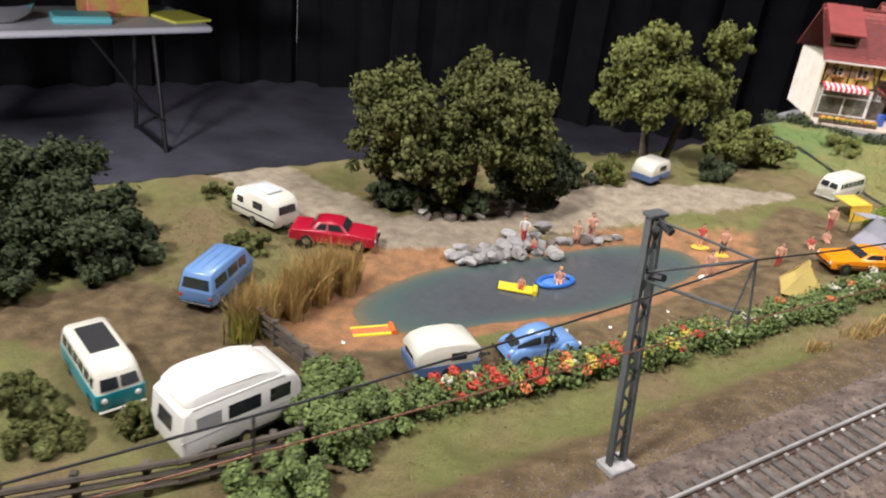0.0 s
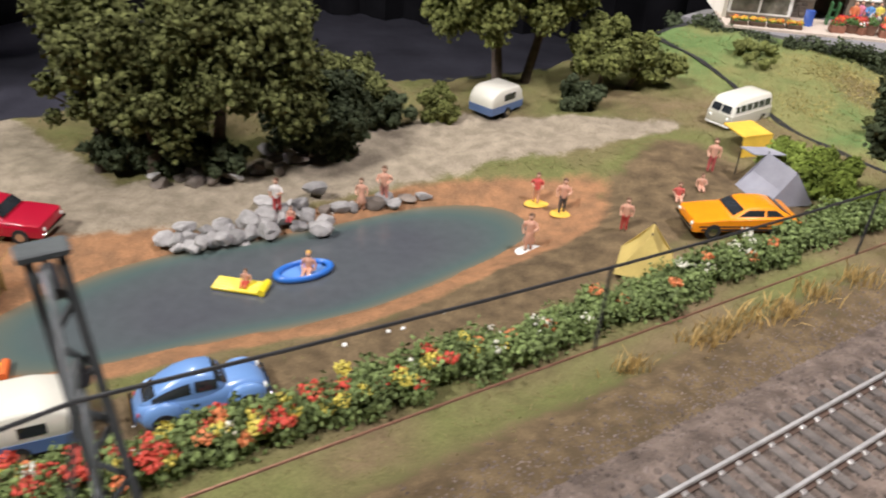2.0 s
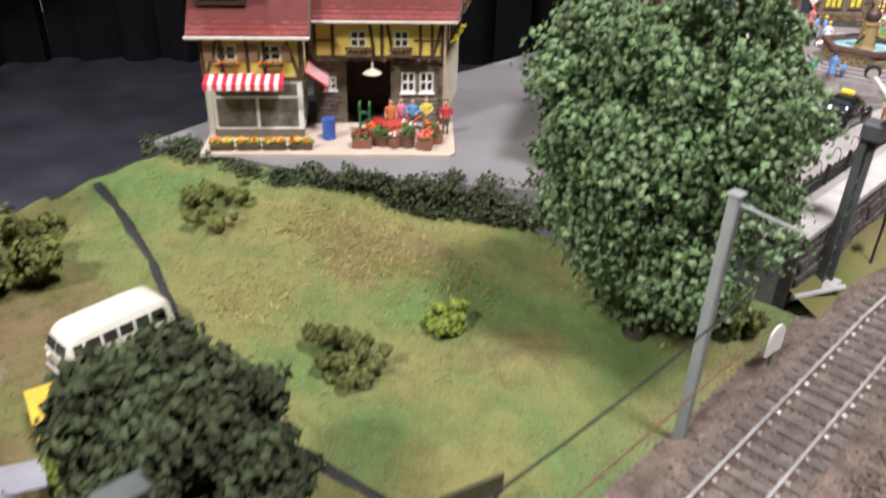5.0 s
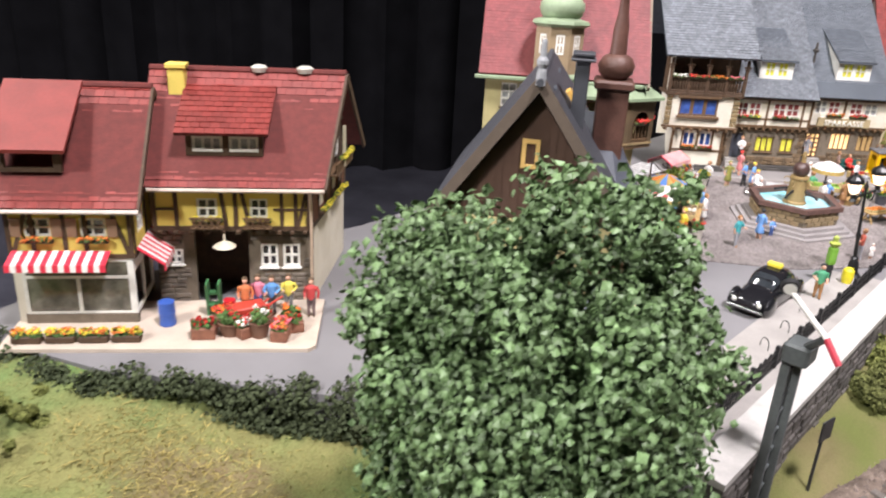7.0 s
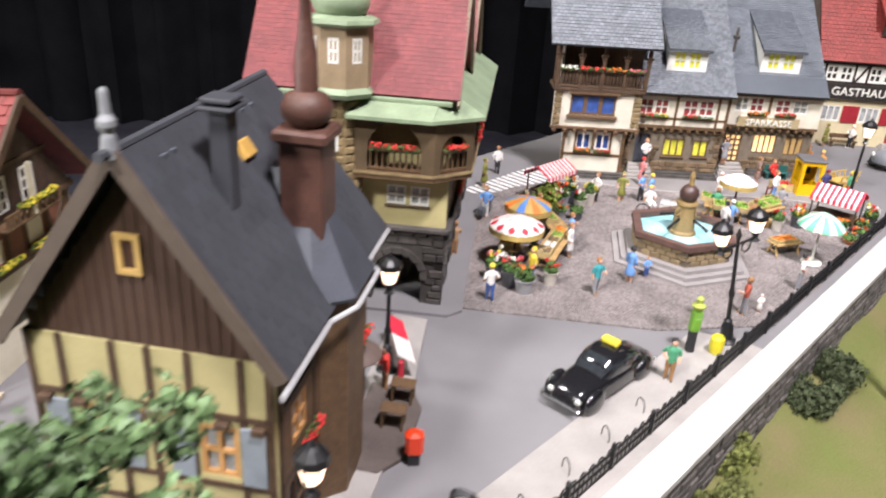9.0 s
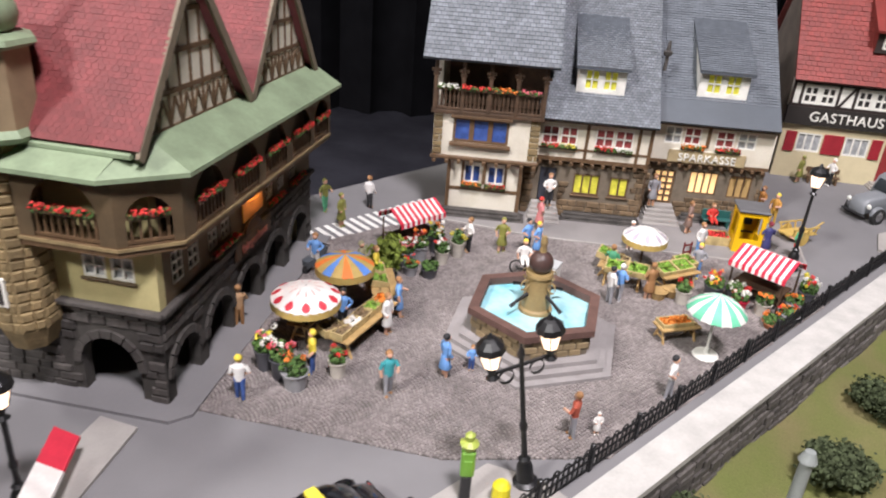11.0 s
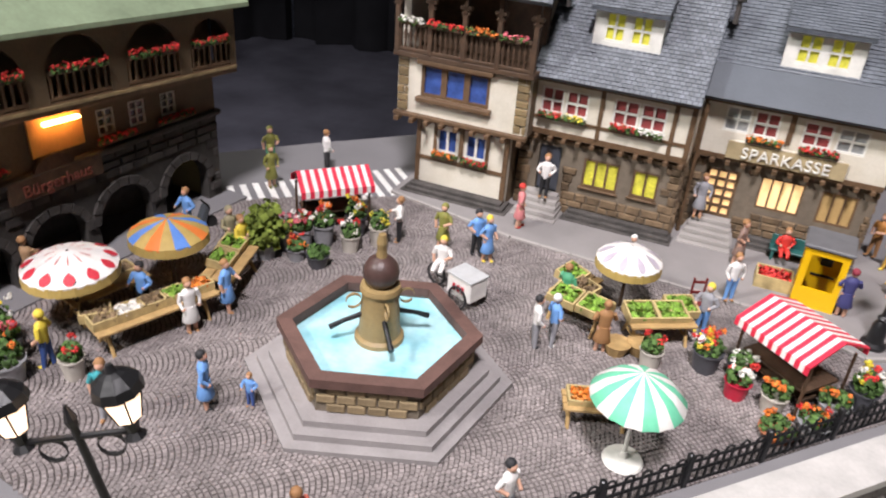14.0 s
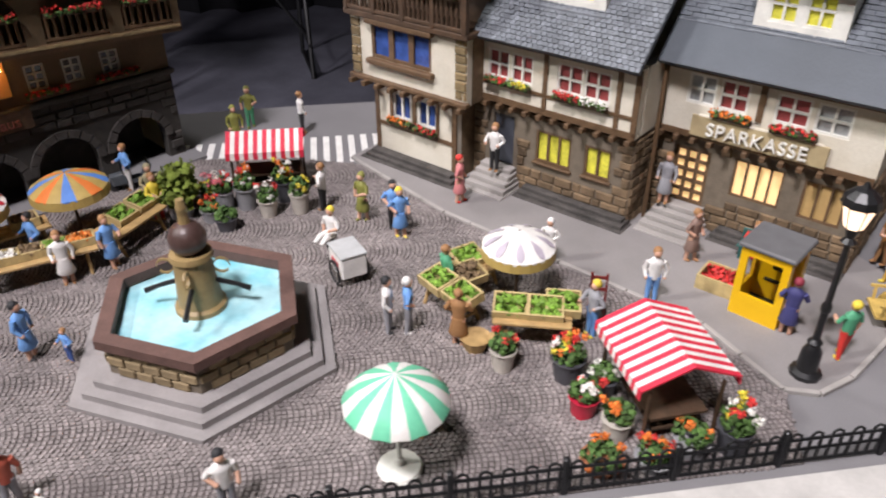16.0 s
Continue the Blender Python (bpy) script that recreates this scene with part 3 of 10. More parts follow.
def blocks(x0, x1, z0, z1, course, lmin, lmax, proud, seed, keep=None, gap=0.035):
    """Courses of separate stones standing proud of a wall."""
    rng = np.random.default_rng(seed)
    g = Geo()
    z = z0
    while z < z1 - 0.05:
        h = min(course * rng.uniform(0.85, 1.15), z1 - z)
        x = x0
        while x < x1 - 0.05:
            w = min(rng.uniform(lmin, lmax), x1 - x)
            if x1 - x - w < lmin * 0.5:
                w = x1 - x
            if keep is None or keep(x + w / 2, z + h / 2, w, h):
                p = proud * rng.uniform(0.6, 1.3)
                a, b, c, d = x + gap / 2, x + w - gap / 2, z + gap / 2, z + h - gap / 2
                e = min(0.04, w * 0.2, h * 0.2)
                vs = [(a, 0, c), (b, 0, c), (b, 0, d), (a, 0, d), (a + e, -p, c + e), (b - e, -p, c + e), (b - e, -p, d - e), (a + e, -p, d - e)]
                g.add(vs, [(4, 5, 6, 7), (0, 1, 5, 4), (1, 2, 6, 5), (2, 3, 7, 6), (3, 0, 4, 7)])
            x += w
        z += h
    return g


def tiles(p0, ex, ey, w, h, tw, th, seed, lift=0.05, keep=None, joint=0.03):
    """A field of roof tiles: p0 lower left corner, ex along the eave, ey up the slope (unit vectors)."""
    rng = np.random.default_rng(seed)
    p0, ex, ey = Vector(p0), Vector(ex).normalized(), Vector(ey).normalized()
    n = ex.cross(ey).normalized()
    if n.z < 0:
        n = -n
    g = Geo()
    rows = int(h / th)
    for r in range(rows + 1):
        y0 = r * th
        y1 = min(h, y0 + th * 1.12)
        if y1 - y0 < 0.05:
            continue
        off = (r % 2) * tw / 2
        x = -off
        while x < w - 0.02:
            a, b = max(0, x), min(w, x + tw)
            if b - a > 0.04 and (keep is None or keep((a + b) / 2, (y0 + y1) / 2)):
                l = lift * rng.uniform(0.75, 1.3)
                q = [p0 + ex * (a + joint / 2) + ey * y0, p0 + ex * (b - joint / 2) + ey * y0, p0 + ex * (b - joint / 2) + ey * y1, p0 + ex * (a + joint / 2) + ey * y1]
                top = [q[0] + n * l, q[1] + n * l * rng.uniform(0.9, 1.1), q[2] + n * 0.012, q[3] + n * 0.012]
                g.add(q[:2] + top, [(0, 1, 3, 2), (2, 3, 4, 5)] + [(0, 2, 5), (1, 4, 3)])
            x += tw
    return g


def window(house, m, x, z, w, h, frame, pane, cols=2, rows=2, t=0.09, depth=0.12, label="", sill=None):
    """A window in an opening at x, z (lower left corner): frame with glazing bars, pane, sill."""
    pw, ph = (w - t * (cols + 1)) / cols, (h - t * (rows + 1)) / rows
    g = facade(x, x + w, z, z + h, 0.08, [(x + t + i * (pw + t), z + t + j * (ph + t), x + (i + 1) * (pw + t), z + (j + 1) * (ph + t)) for i in range(cols) for j in range(rows)])
    g.turned(Tm(0, depth * 0.5 - 0.04))
    ob = part("window", g.turned(m), frame, house, label)
    p = Geo().box(x + w / 2, depth * 0.5 + 0.06, z + 0.02, w - 0.04, 0.02, h - 0.04).turned(m)
    part("pane", p, pane, ob)
    if sill:
        s = Geo().box(x + w / 2, -0.02, z - 0.09, w + 0.16, 0.2, 0.09, c=0.02).turned(m)
        part("sill", s, sill, ob)
    return ob


def beam_set(house, m, segs, mat, w=0.17, proud=0.05, name="beam"):
    """Timbers on a facade: (x0, z0, x1, z1) or (..., width)."""
    for s in segs:
        a, b = Vector((s[0], 0, s[1])), Vector((s[2], 0, s[3]))
        ww = s[4] if len(s) > 4 else w
        d = (b - a).normalized()
        nn = Vector((-d.z, 0, d.x)) * ww / 2
        g = Geo().plate([a - nn + Vector((0, -proud, 0)), b - nn + Vector((0, -proud, 0)), b + nn + Vector((0, -proud, 0)), a + nn + Vector((0, -proud, 0))], (0, proud + 0.03, 0))
        part(name, g.turned(m), mat, house)


def gable_roof(house, x0, x1, y0, y1, ze, zr, over, mat, tile_mat, tw, th, seed, thick=0.15, along="x", trim=None, yr=None, name="roof", bare=0.0):
    """A pitched roof with its ridge along x (or y); returns the roof part. Eaves at y0 and y1."""
    yr = (y0 + y1) / 2 if yr is None else yr
    g, tl = Geo(), Geo()
    for ya, yb in ((y0, yr), (y1, yr)):
        s = (zr - ze) / abs(yb - ya)
        sgn = 1 if ya < yb else -1
        yo, zo = ya, ze
        n = Vector((0, -(zr - zo) * sgn, abs(yb - yo))).normalized()
        q = [Vector((x0 - over, yo, zo)), Vector((x1 + over, yo, zo)), Vector((x1 + over, yb, zr)), Vector((x0 - over, yb, zr))]
        g.plate(q, n * thick)
        ey = (Vector((0, yb, zr)) - Vector((0, yo, zo)))
        o = q[0] + n * thick
        t = tiles(o, (1, 0, 0), ey, x1 - x0 + 2 * over, ey.length, tw, th, seed + (sgn > 0), keep=(lambda a, b: b > bare) if bare else None)
        tl.add(t.v, t.f)
    g.rod((x0 - over, yr, zr + thick * 1.2), (x1 + over, yr, zr + thick * 1.2), 0.16, n=8)
    m = Matrix.Identity(4) if along == "x" else Tm(0, 0, 0, 90)
    r = part(name, g.turned(m), mat, house, smooth=0)
    k = part("tile", tl.turned(m), tile_mat, r)
    k["kind"] = "stuff"
    return r


# town materials
M_plaster = material("white_plaster", (0.66, 0.62, 0.52), 0.85, vary=0.12, scale=0.8, fine=10, bump=0.25, rgb2=(0.56, 0.51, 0.40), mix=0.4)
M_yellow = material("yellow_plaster", (0.72, 0.56, 0.12), 0.8, vary=0.1, scale=0.8, fine=10, bump=0.2)
M_paleyellow = material("pale_yellow_plaster", (0.44, 0.385, 0.185), 0.85, vary=0.12, scale=0.8, fine=10, bump=0.2)
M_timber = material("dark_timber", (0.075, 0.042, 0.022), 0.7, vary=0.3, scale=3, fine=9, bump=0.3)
M_oak = material("brown_oak", (0.125, 0.072, 0.035), 0.65, vary=0.25, scale=3, fine=9, bump=0.3)
M_rubble = material("brown_rubble", (0.17, 0.115, 0.065), 0.9, vary=0.3, scale=2, fine=10, bump=0.6, island=0.35)
M_mortar = material("mortar", (0.16, 0.13, 0.095), 0.95, vary=0.2, scale=2, fine=12, bump=0.3)
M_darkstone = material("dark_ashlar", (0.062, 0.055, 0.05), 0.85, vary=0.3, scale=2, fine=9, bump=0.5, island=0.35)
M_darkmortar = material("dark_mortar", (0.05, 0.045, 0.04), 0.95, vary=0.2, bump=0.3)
M_ochrestone = material("ochre_ashlar", (0.24, 0.175, 0.085), 0.85, vary=0.25, scale=2, fine=9, bump=0.5, island=0.25)
M_slate = material("slate", (0.165, 0.18, 0.20), 0.55, vary=0.2, scale=2.2, fine=9, bump=0.25, island=0.2)
M_slatedark = material("dark_slate", (0.125, 0.14, 0.16), 0.6, vary=0.15, scale=1.2, fine=8, bump=0.15, island=0.12)
M_slatebase = material("slate_underlay", (0.07, 0.08, 0.095), 0.8, vary=0.2, bump=0.2)
M_slate2 = material("smooth_slate", (0.05, 0.053, 0.062), 0.6, vary=0.15, scale=0.6, fine=8, bump=0.15, island=0.1)
M_tile = material("red_roof_tile", (0.21, 0.032, 0.026), 0.55, vary=0.18, scale=0.8, fine=8, bump=0.2, island=0.15)
M_tile2 = material("crimson_roof_tile", (0.175, 0.033, 0.034), 0.6, vary=0.16, scale=0.8, fine=8, bump=0.2, island=0.14)
M_tilebase = material("red_underlay", (0.12, 0.02, 0.016), 0.8, vary=0.2, bump=0.2)
M_tilebase2 = material("crimson_underlay", (0.15, 0.03, 0.03), 0.8, vary=0.2, bump=0.2)
M_copper = material("green_copper", (0.25, 0.32, 0.20), 0.6, vary=0.2, scale=0.8, fine=7, bump=0.1)
M_winwhite = paint((0.75, 0.74, 0.68), 0.5)
M_olive = material("olive_brown_wall", (0.098, 0.065, 0.032), 0.75, vary=0.2, scale=1.2, fine=9, bump=0.2)
M_iron = material("black_iron", (0.012, 0.012, 0.013), 0.4, vary=0.3, scale=3, fine=9, bump=0.1)
M_litwarm = material("warm_lit_curtain", (0.8, 0.6, 0.3), 0.8, vary=0.1, bump=0, emit=(1.0, 0.62, 0.26), power=0.8)
M_curtain = material("yellow_curtain", (0.62, 0.58, 0.06), 0.7, vary=0.3, scale=4, fine=12, bump=0.1, emit=(0.62, 0.6, 0.06), power=0.12)
M_bluepane = material("blue_pane", (0.05, 0.10, 0.33), 0.15, vary=0.35, scale=2, fine=6, bump=0.0)
M_darkpane = material("dark_pane", (0.045, 0.04, 0.04), 0.12, vary=0.4, scale=2, fine=6, bump=0.0, spec=0.7)
M_greypane = material("net_curtain_pane", (0.36, 0.37, 0.37), 0.3, vary=0.35, scale=3, fine=9, bump=0.0)
M_geranium = material("red_geranium", (0.62, 0.035, 0.03), 0.7, vary=0.3, scale=5, fine=12, bump=0, island=0.4)
M_orangefl = material("orange_blossom", (0.75, 0.2, 0.03), 0.7, vary=0.3, scale=5, fine=12, bump=0, island=0.35)
M_whitefl = material("white_blossom", (0.8, 0.78, 0.72), 0.7, vary=0.1, bump=0, island=0.15)
M_yellowfl = material("yellow_blossom", (0.72, 0.6, 0.05), 0.7, vary=0.2, bump=0, island=0.3)
M_pinkfl = material("pink_blossom", (0.7, 0.16, 0.2), 0.7, vary=0.2, bump=0, island=0.3)
M_stem = material("flower_leaf", (0.07, 0.14, 0.03), 0.8, vary=0.3, bump=0, island=0.4)
BLOSSOM = dict(r=M_geranium, o=M_orangefl, w=M_whitefl, y=M_yellowfl, p=M_pinkfl)


def tufts(geo_points, count, size, seed):
    """Small upright leaf tufts scattered through ellipsoids (x, y, z, rx, ry, rz)."""
    rng = np.random.default_rng(seed)
    P = np.array(geo_points, float)
    k = rng.integers(0, len(P), count)
    d = rng.normal(size=(count, 3))
    d /= np.linalg.norm(d, axis=1)[:, None]
    c = P[k, :3] + d * P[k, 3:] * rng.uniform(0.3, 1.0, count)[:, None] ** 0.5
    n = d + rng.normal(size=(count, 3)) * 0.6
    n /= np.linalg.norm(n, axis=1)[:, None]
    t = np.cross(n, rng.normal(size=(count, 3)))
    t /= np.linalg.norm(t, axis=1)[:, None]
    b = np.cross(n, t)
    s = size * rng.uniform(0.6, 1.4, count)[:, None]
    vs = np.stack([c - t * s, c - b * s, c + t * s, c + b * s, c + n * s * 0.7], axis=1).reshape(-1, 3)
    g = Geo()
    g.v = [tuple(p) for p in vs.tolist()]
    g.n = len(g.v)
    for i in range(count):
        o = 5 * i
        g.f += [(o, o + 1, o + 4), (o + 1, o + 2, o + 4), (o + 2, o + 3, o + 4), (o + 3, o, o + 4)]
    g.m = [0] * len(g.f)
    return g


def flower_box(house, m, x0, x1, z, y, colour, seed, box_mat=None):
    """A window box with trailing leaves and blossoms."""
    w = x1 - x0
    ob = part("flower_box", Geo().box((x0 + x1) / 2, y, z, w, 0.22, 0.16, c=0.02).turned(m), box_mat or M_timber, house)
    k = max(2, int(w / 0.3))
    pts = [(x0 + w * (i + 0.5) / k, y - 0.05, z + 0.16, w / k * 0.6, 0.16, 0.14) for i in range(k)]
    part("leaves", tufts(pts, int(60 * w), 0.07, seed).turned(m), M_stem, ob)
    pts = [(a, b - 0.06, c + 0.08, d, e, f) for a, b, c, d, e, f in pts]
    part("blossom", tufts(pts, int(45 * w), 0.06, seed + 1).turned(m), BLOSSOM[colour], ob)


def lettering(text, size, mat, parent, m, depth=0.05, label="", spacing=1.0):
    cu = bpy.data.curves.new("lettering", "FONT")
    cu.body, cu.size, cu.extrude, cu.align_x, cu.align_y, cu.space_character = text, size * CM, depth * CM, "CENTER", "CENTER", spacing
    tmp = bpy.data.objects.new("lettering", cu)
    scene.collection.objects.link(tmp)
    bpy.context.view_layer.update()
    me = bpy.data.meshes.new_from_object(tmp.evaluated_get(bpy.context.evaluated_depsgraph_get()))
    bpy.data.objects.remove(tmp)
    me.name = "lettering"
    me.materials.clear()
    me.materials.append(mat)
    mm = m.copy()
    mm.translation = mm.translation * CM
    me.transform(mm @ Matrix.Rotation(radians(90), 4, "X"))
    return part("lettering", me, None, parent, label)


# ---- row of three houses: origin at the wing, z from the square ----
def row_frame(name, label, y):
    return thing(name, label, "house", 104.9, 132.35, TOWN, -6, group="houses in the row")


I4 = Matrix.Identity(4)

# wing with the timber balcony
H = row_frame("house", "corner house with cream walls, dark timber balcony and slate roof", 0)
part("wall", facade(0.05, 4.2, 0.0, 3.4, 0.3, [(0.95, 1.95, 1.95, 3.05), (2.25, 1.95, 3.2, 3.05)]), M_plaster, H)
part("wall", Geo().prism([(0.05, 0.3), (0.35, 0.3), (3.75, 13.0), (3.45, 13.0)], 0, 3.4), M_plaster, H)
part("wall", Geo().box(4.05, 6.7, 0, 0.3, 12.8, 3.4), M_rubble, H)
part("wall", facade(-0.85, 4.85, 3.4, 5.95, 0.3, [(0.2, 4.35, 3.2, 5.7)]).turned(Tm(0, -0.25)), M_plaster, H)
part("wall", Geo().prism([(-0.85, 0.06), (-0.55, 0.06), (2.85, 13.0), (2.55, 13.0)], 3.4, 8.9), M_plaster, H)
part("wall", Geo().box(4.7, 6.6, 3.4, 0.3, 13, 2.55), M_rubble, H)
part("wall", Geo().box(3.75, 13.2, 0, 2.2, 0.3, 8.8), M_plaster, H)
m = Tm(0, -0.25)
for i in range(3):
    window(H, m, 0.2 + i, 4.35, 1.0, 1.35, M_oak, M_bluepane, 1, 1, 0.13, label="oak-framed window with blue curtains")
part("sill", Geo().box(1.7, -0.36, 4.15, 3.3, 0.3, 0.2, c=0.03), M_oak, H)
part("lintel", Geo().box(1.7, -0.36, 5.7, 3.3, 0.26, 0.2, c=0.03), M_oak, H)
for x in (0.95, 2.25):
    window(H, I4, x, 1.95, 0.98, 1.1, M_winwhite, M_bluepane, 2, 1, 0.1, sill=M_oak)
flower_box(H, I4, 0.85, 2.0, 1.75, -0.16, "o", 11)
flower_box(H, I4, 2.2, 3.3, 1.72, -0.16, "r", 12)
beam_set(H, I4, [(0.13, 0.1, 0.13, 3.4, 0.2), (4.1, 0.1, 4.1, 3.4, 0.22), (0.1, 1.6, 4.2, 1.6), (0.1, 3.3, 4.2, 3.3, 0.22), (0.9, 1.6, 0.9, 3.3, 0.14), (2.1, 1.95, 2.1, 3.3, 0.2), (3.28, 1.6, 3.28, 3.3, 0.14)], M_oak)
for i in range(9):
    part("joist", Geo().box(-0.7 + i * 0.68, -0.42, 3.22, 0.2, 0.5, 0.2, c=0.02), M_oak, H)
part("beam", Geo().box(2.0, -0.3, 3.38, 5.9, 0.3, 0.18, c=0.03), M_oak, H)
for x0, x1, s in ((-0.86, -0.35, 1), (4.3, 4.86, 2)):
    q = part("quoin", blocks(x0, x1, 3.6, 5.9, 0.36, 0.3, 0.6, 0.07, 20 + s).turned(m), M_ochrestone, H)
    q["kind"] = "stuff"
part("balcony_floor", Geo().box(2.0, 0.6, 5.9, 6.0, 2.2, 0.22, c=0.03), M_timber, H)
part("wall", Geo().box(2.0, 1.2, 6.1, 5.7, 0.2, 2.7), M_timber, H, "dark recessed balcony wall")
for i in range(5):
    x = -0.85 + i * 1.43
    g = Geo().box(x, -0.42, 6.1, 0.2, 0.2, 2.6, c=0.02).box(x, -0.42, 8.1, 0.5, 0.2, 0.16, c=0.03)
    g.box(x, -0.42, 7.9, 0.34, 0.2, 0.14, c=0.03)
    part("post", g, M_timber, H)
for z, h in ((6.15, 0.14), (7.2, 0.16)):
    part("rail", Geo().box(2.0, -0.42, z, 5.9, 0.14, h, c=0.02), M_timber, H)
bal = mesh_of("baluster", Geo().lathe([(0.05, 0), (0.07, 0.1), (0.045, 0.25), (0.1, 0.5), (0.05, 0.75), (0.07, 0.9)], n=6), M_timber, True)
for i in range(26):
    b = part("baluster", bal, None, H)
    b.location = ((-0.72 + i * 0.218) * CM, -0.42 * CM, 6.28 * CM)
for a, b, c in ((-0.7, 0.4, "w"), (0.5, 2.0, "r"), (2.1, 3.4, "o"), (3.5, 4.6, "p")):
    flower_box(H, I4, a, b, 7.2, -0.5, c, int(30 + a * 7))
gable_roof(H, -1.05, 4.95, -0.95, 17.0, 8.8, 17.3, 0.5, M_slatebase, M_slate, 0.3, 0.26, 41)

# middle house
H = row_frame("house", "middle house with rubble ground floor, flowered windows and slate roof", 1)
H2y = 1.0
m = Tm(0, H2y)
holes = [(5.2, 0.95, 6.15, 2.95), (7.12, 1.5, 8.6, 2.75), (9.15, 1.55, 10.2, 2.72)]
part("wall", facade(4.3, 11.0, 0.0, 3.5, 0.3, holes).turned(m), M_mortar, H)
keep = lambda x, z, w, h: not any(a - 0.1 - w / 2 < x < c + 0.1 + w / 2 and b - 0.1 - h / 2 < z < d + 0.1 + h / 2 for a, b, c, d in holes)
k = part("stone", blocks(4.3, 11.0, 0.1, 3.35, 0.34, 0.35, 0.8, 0.07, 50, keep).turned(m), M_rubble, H)
k["kind"] = "stuff"
k = part("stone", blocks(0, 6, 0.1, 3.35, 0.34, 0.35, 0.8, 0.07, 51).turned(Tm(11.0, H2y, 0, 90)), M_rubble, H)
k["kind"] = "stuff"
part("wall", Geo().box(10.85, 7.2, 0, 0.28, 11.6, 3.5), M_mortar, H)
part("wall", Geo().box(7.7, 13.2, 0, 6.6, 0.3, 6), M_plaster, H)
part("wall", Geo().box(10.9, 7.2, 3.5, 0.3, 12.0, 2.4), M_plaster, H)
up = [(5.05, 4.4, 5.98, 5.45), (6.05, 4.4, 6.98, 5.45), (7.95, 4.45, 8.95, 5.5), (9.0, 4.45, 10.0, 5.5)]
part("wall", facade(4.3, 11.05, 3.5, 5.9, 0.3, up).turned(Tm(0, H2y - 0.25)), M_plaster, H)
part("door", Geo().box(5.68, H2y + 0.15, 0.95, 0.9, 0.1, 2.0, c=0.02), paint((0.05, 0.055, 0.07), 0.5), H, "dark grey front door")
for a, b, c, d in holes[1:]:
    window(H, m, a, b, c - a, d - b, M_oak, M_curtain, 3 if c - a > 1.2 else 2, 1, 0.09, label="window with bright yellow curtains", sill=M_oak)
for i, (a, b, c, d) in enumerate(up):
    window(H, Tm(0, H2y - 0.25), a, b, c - a, d - b, M_winwhite, paint((0.30, 0.06, 0.06), 0.4), 2, 2, 0.08, label="white window with red curtains")
    flower_box(H, Tm(0, H2y - 0.25), a, c, b - 0.2, -0.14, "ryrw"[i], 60 + i)
beam_set(H, Tm(0, H2y - 0.25), [(4.3, 3.6, 11.05, 3.6, 0.22), (4.3, 5.75, 11.05, 5.75, 0.2), (4.6, 3.6, 4.6, 5.8), (7.5, 3.6, 7.5, 5.8), (10.95, 3.6, 10.95, 5.8, 0.2), (4.6, 4.2, 11, 4.2, 0.12), (10.3, 3.6, 10.3, 5.8)], M_oak)
for i in range(12):
    part("joist", Geo().box(4.5 + i * 0.58, H2y - 0.3, 3.3, 0.18, 0.4, 0.18, c=0.02), M_oak, H)


def dormer(H, x0, x1, yf, zb, zt, slope, label):
    """A shed dormer: front with two yellow windows, cheeks and a slate roof."""
    w = x1 - x0
    D = part("dormer", facade(x0, x1, zb, zt, 0.2, [(x0 + 0.4, zb + 0.3, x0 + w / 2 - 0.1, zt - 0.15), (x0 + w / 2 + 0.1, zb + 0.3, x1 - 0.4, zt - 0.15)]).turned(Tm(0, yf)), M_winwhite, H, label)
    for a, b in ((x0 + 0.4, x0 + w / 2 - 0.1), (x0 + w / 2 + 0.1, x1 - 0.4)):
        window(D, Tm(0, yf), a, zb + 0.3, b - a, zt - zb - 0.45, M_winwhite, M_curtain, 2, 2, 0.08)
    part("sill", Geo().box((x0 + x1) / 2, yf - 0.05, zb - 0.1, w + 0.15, 0.25, 0.12, c=0.02), M_slate, D)
    back = yf + 3.0
    for x in (x0 + 0.08, x1 - 0.08):
        part("cheek", Geo().plate([(x - 0.07, yf + 0.1, zb), (x - 0.07, back, zb), (x - 0.07, back, zt + 1.5), (x - 0.07, yf + 0.1, zt)], (0.14, 0, 0)), M_winwhite, D)
    r = part("dormer_roof", Geo().plate([(x0 - 0.15, yf - 0.35, zt - 0.1), (x1 + 0.15, yf - 0.35, zt - 0.1), (x1 + 0.15, back + 1.2, zt + slope * (back + 1.55 - yf)), (x0 - 0.15, back + 1.2, zt + slope * (back + 1.55 - yf))], (0, 0, 0.14)), M_slatebase, D)
    return r


gable_roof(H, 4.9, 10.95, H2y - 0.75, 17.0, 5.85, 14.0, 0.2, M_slatebase, M_slate, 0.21, 0.175, 43)
r = dormer(H, 6.55, 9.15, H2y + 0.4, 7.1, 8.65, 0.5, "white dormer with two yellow-lit windows")
k = part("tile", tiles((6.4, H2y + 0.05, 8.7), (1, 0, 0), (0, 4.55, 0.5 * 4.55), 2.9, 5.0, 0.21, 0.175, 44), M_slate, r)
k["kind"] = "stuff"

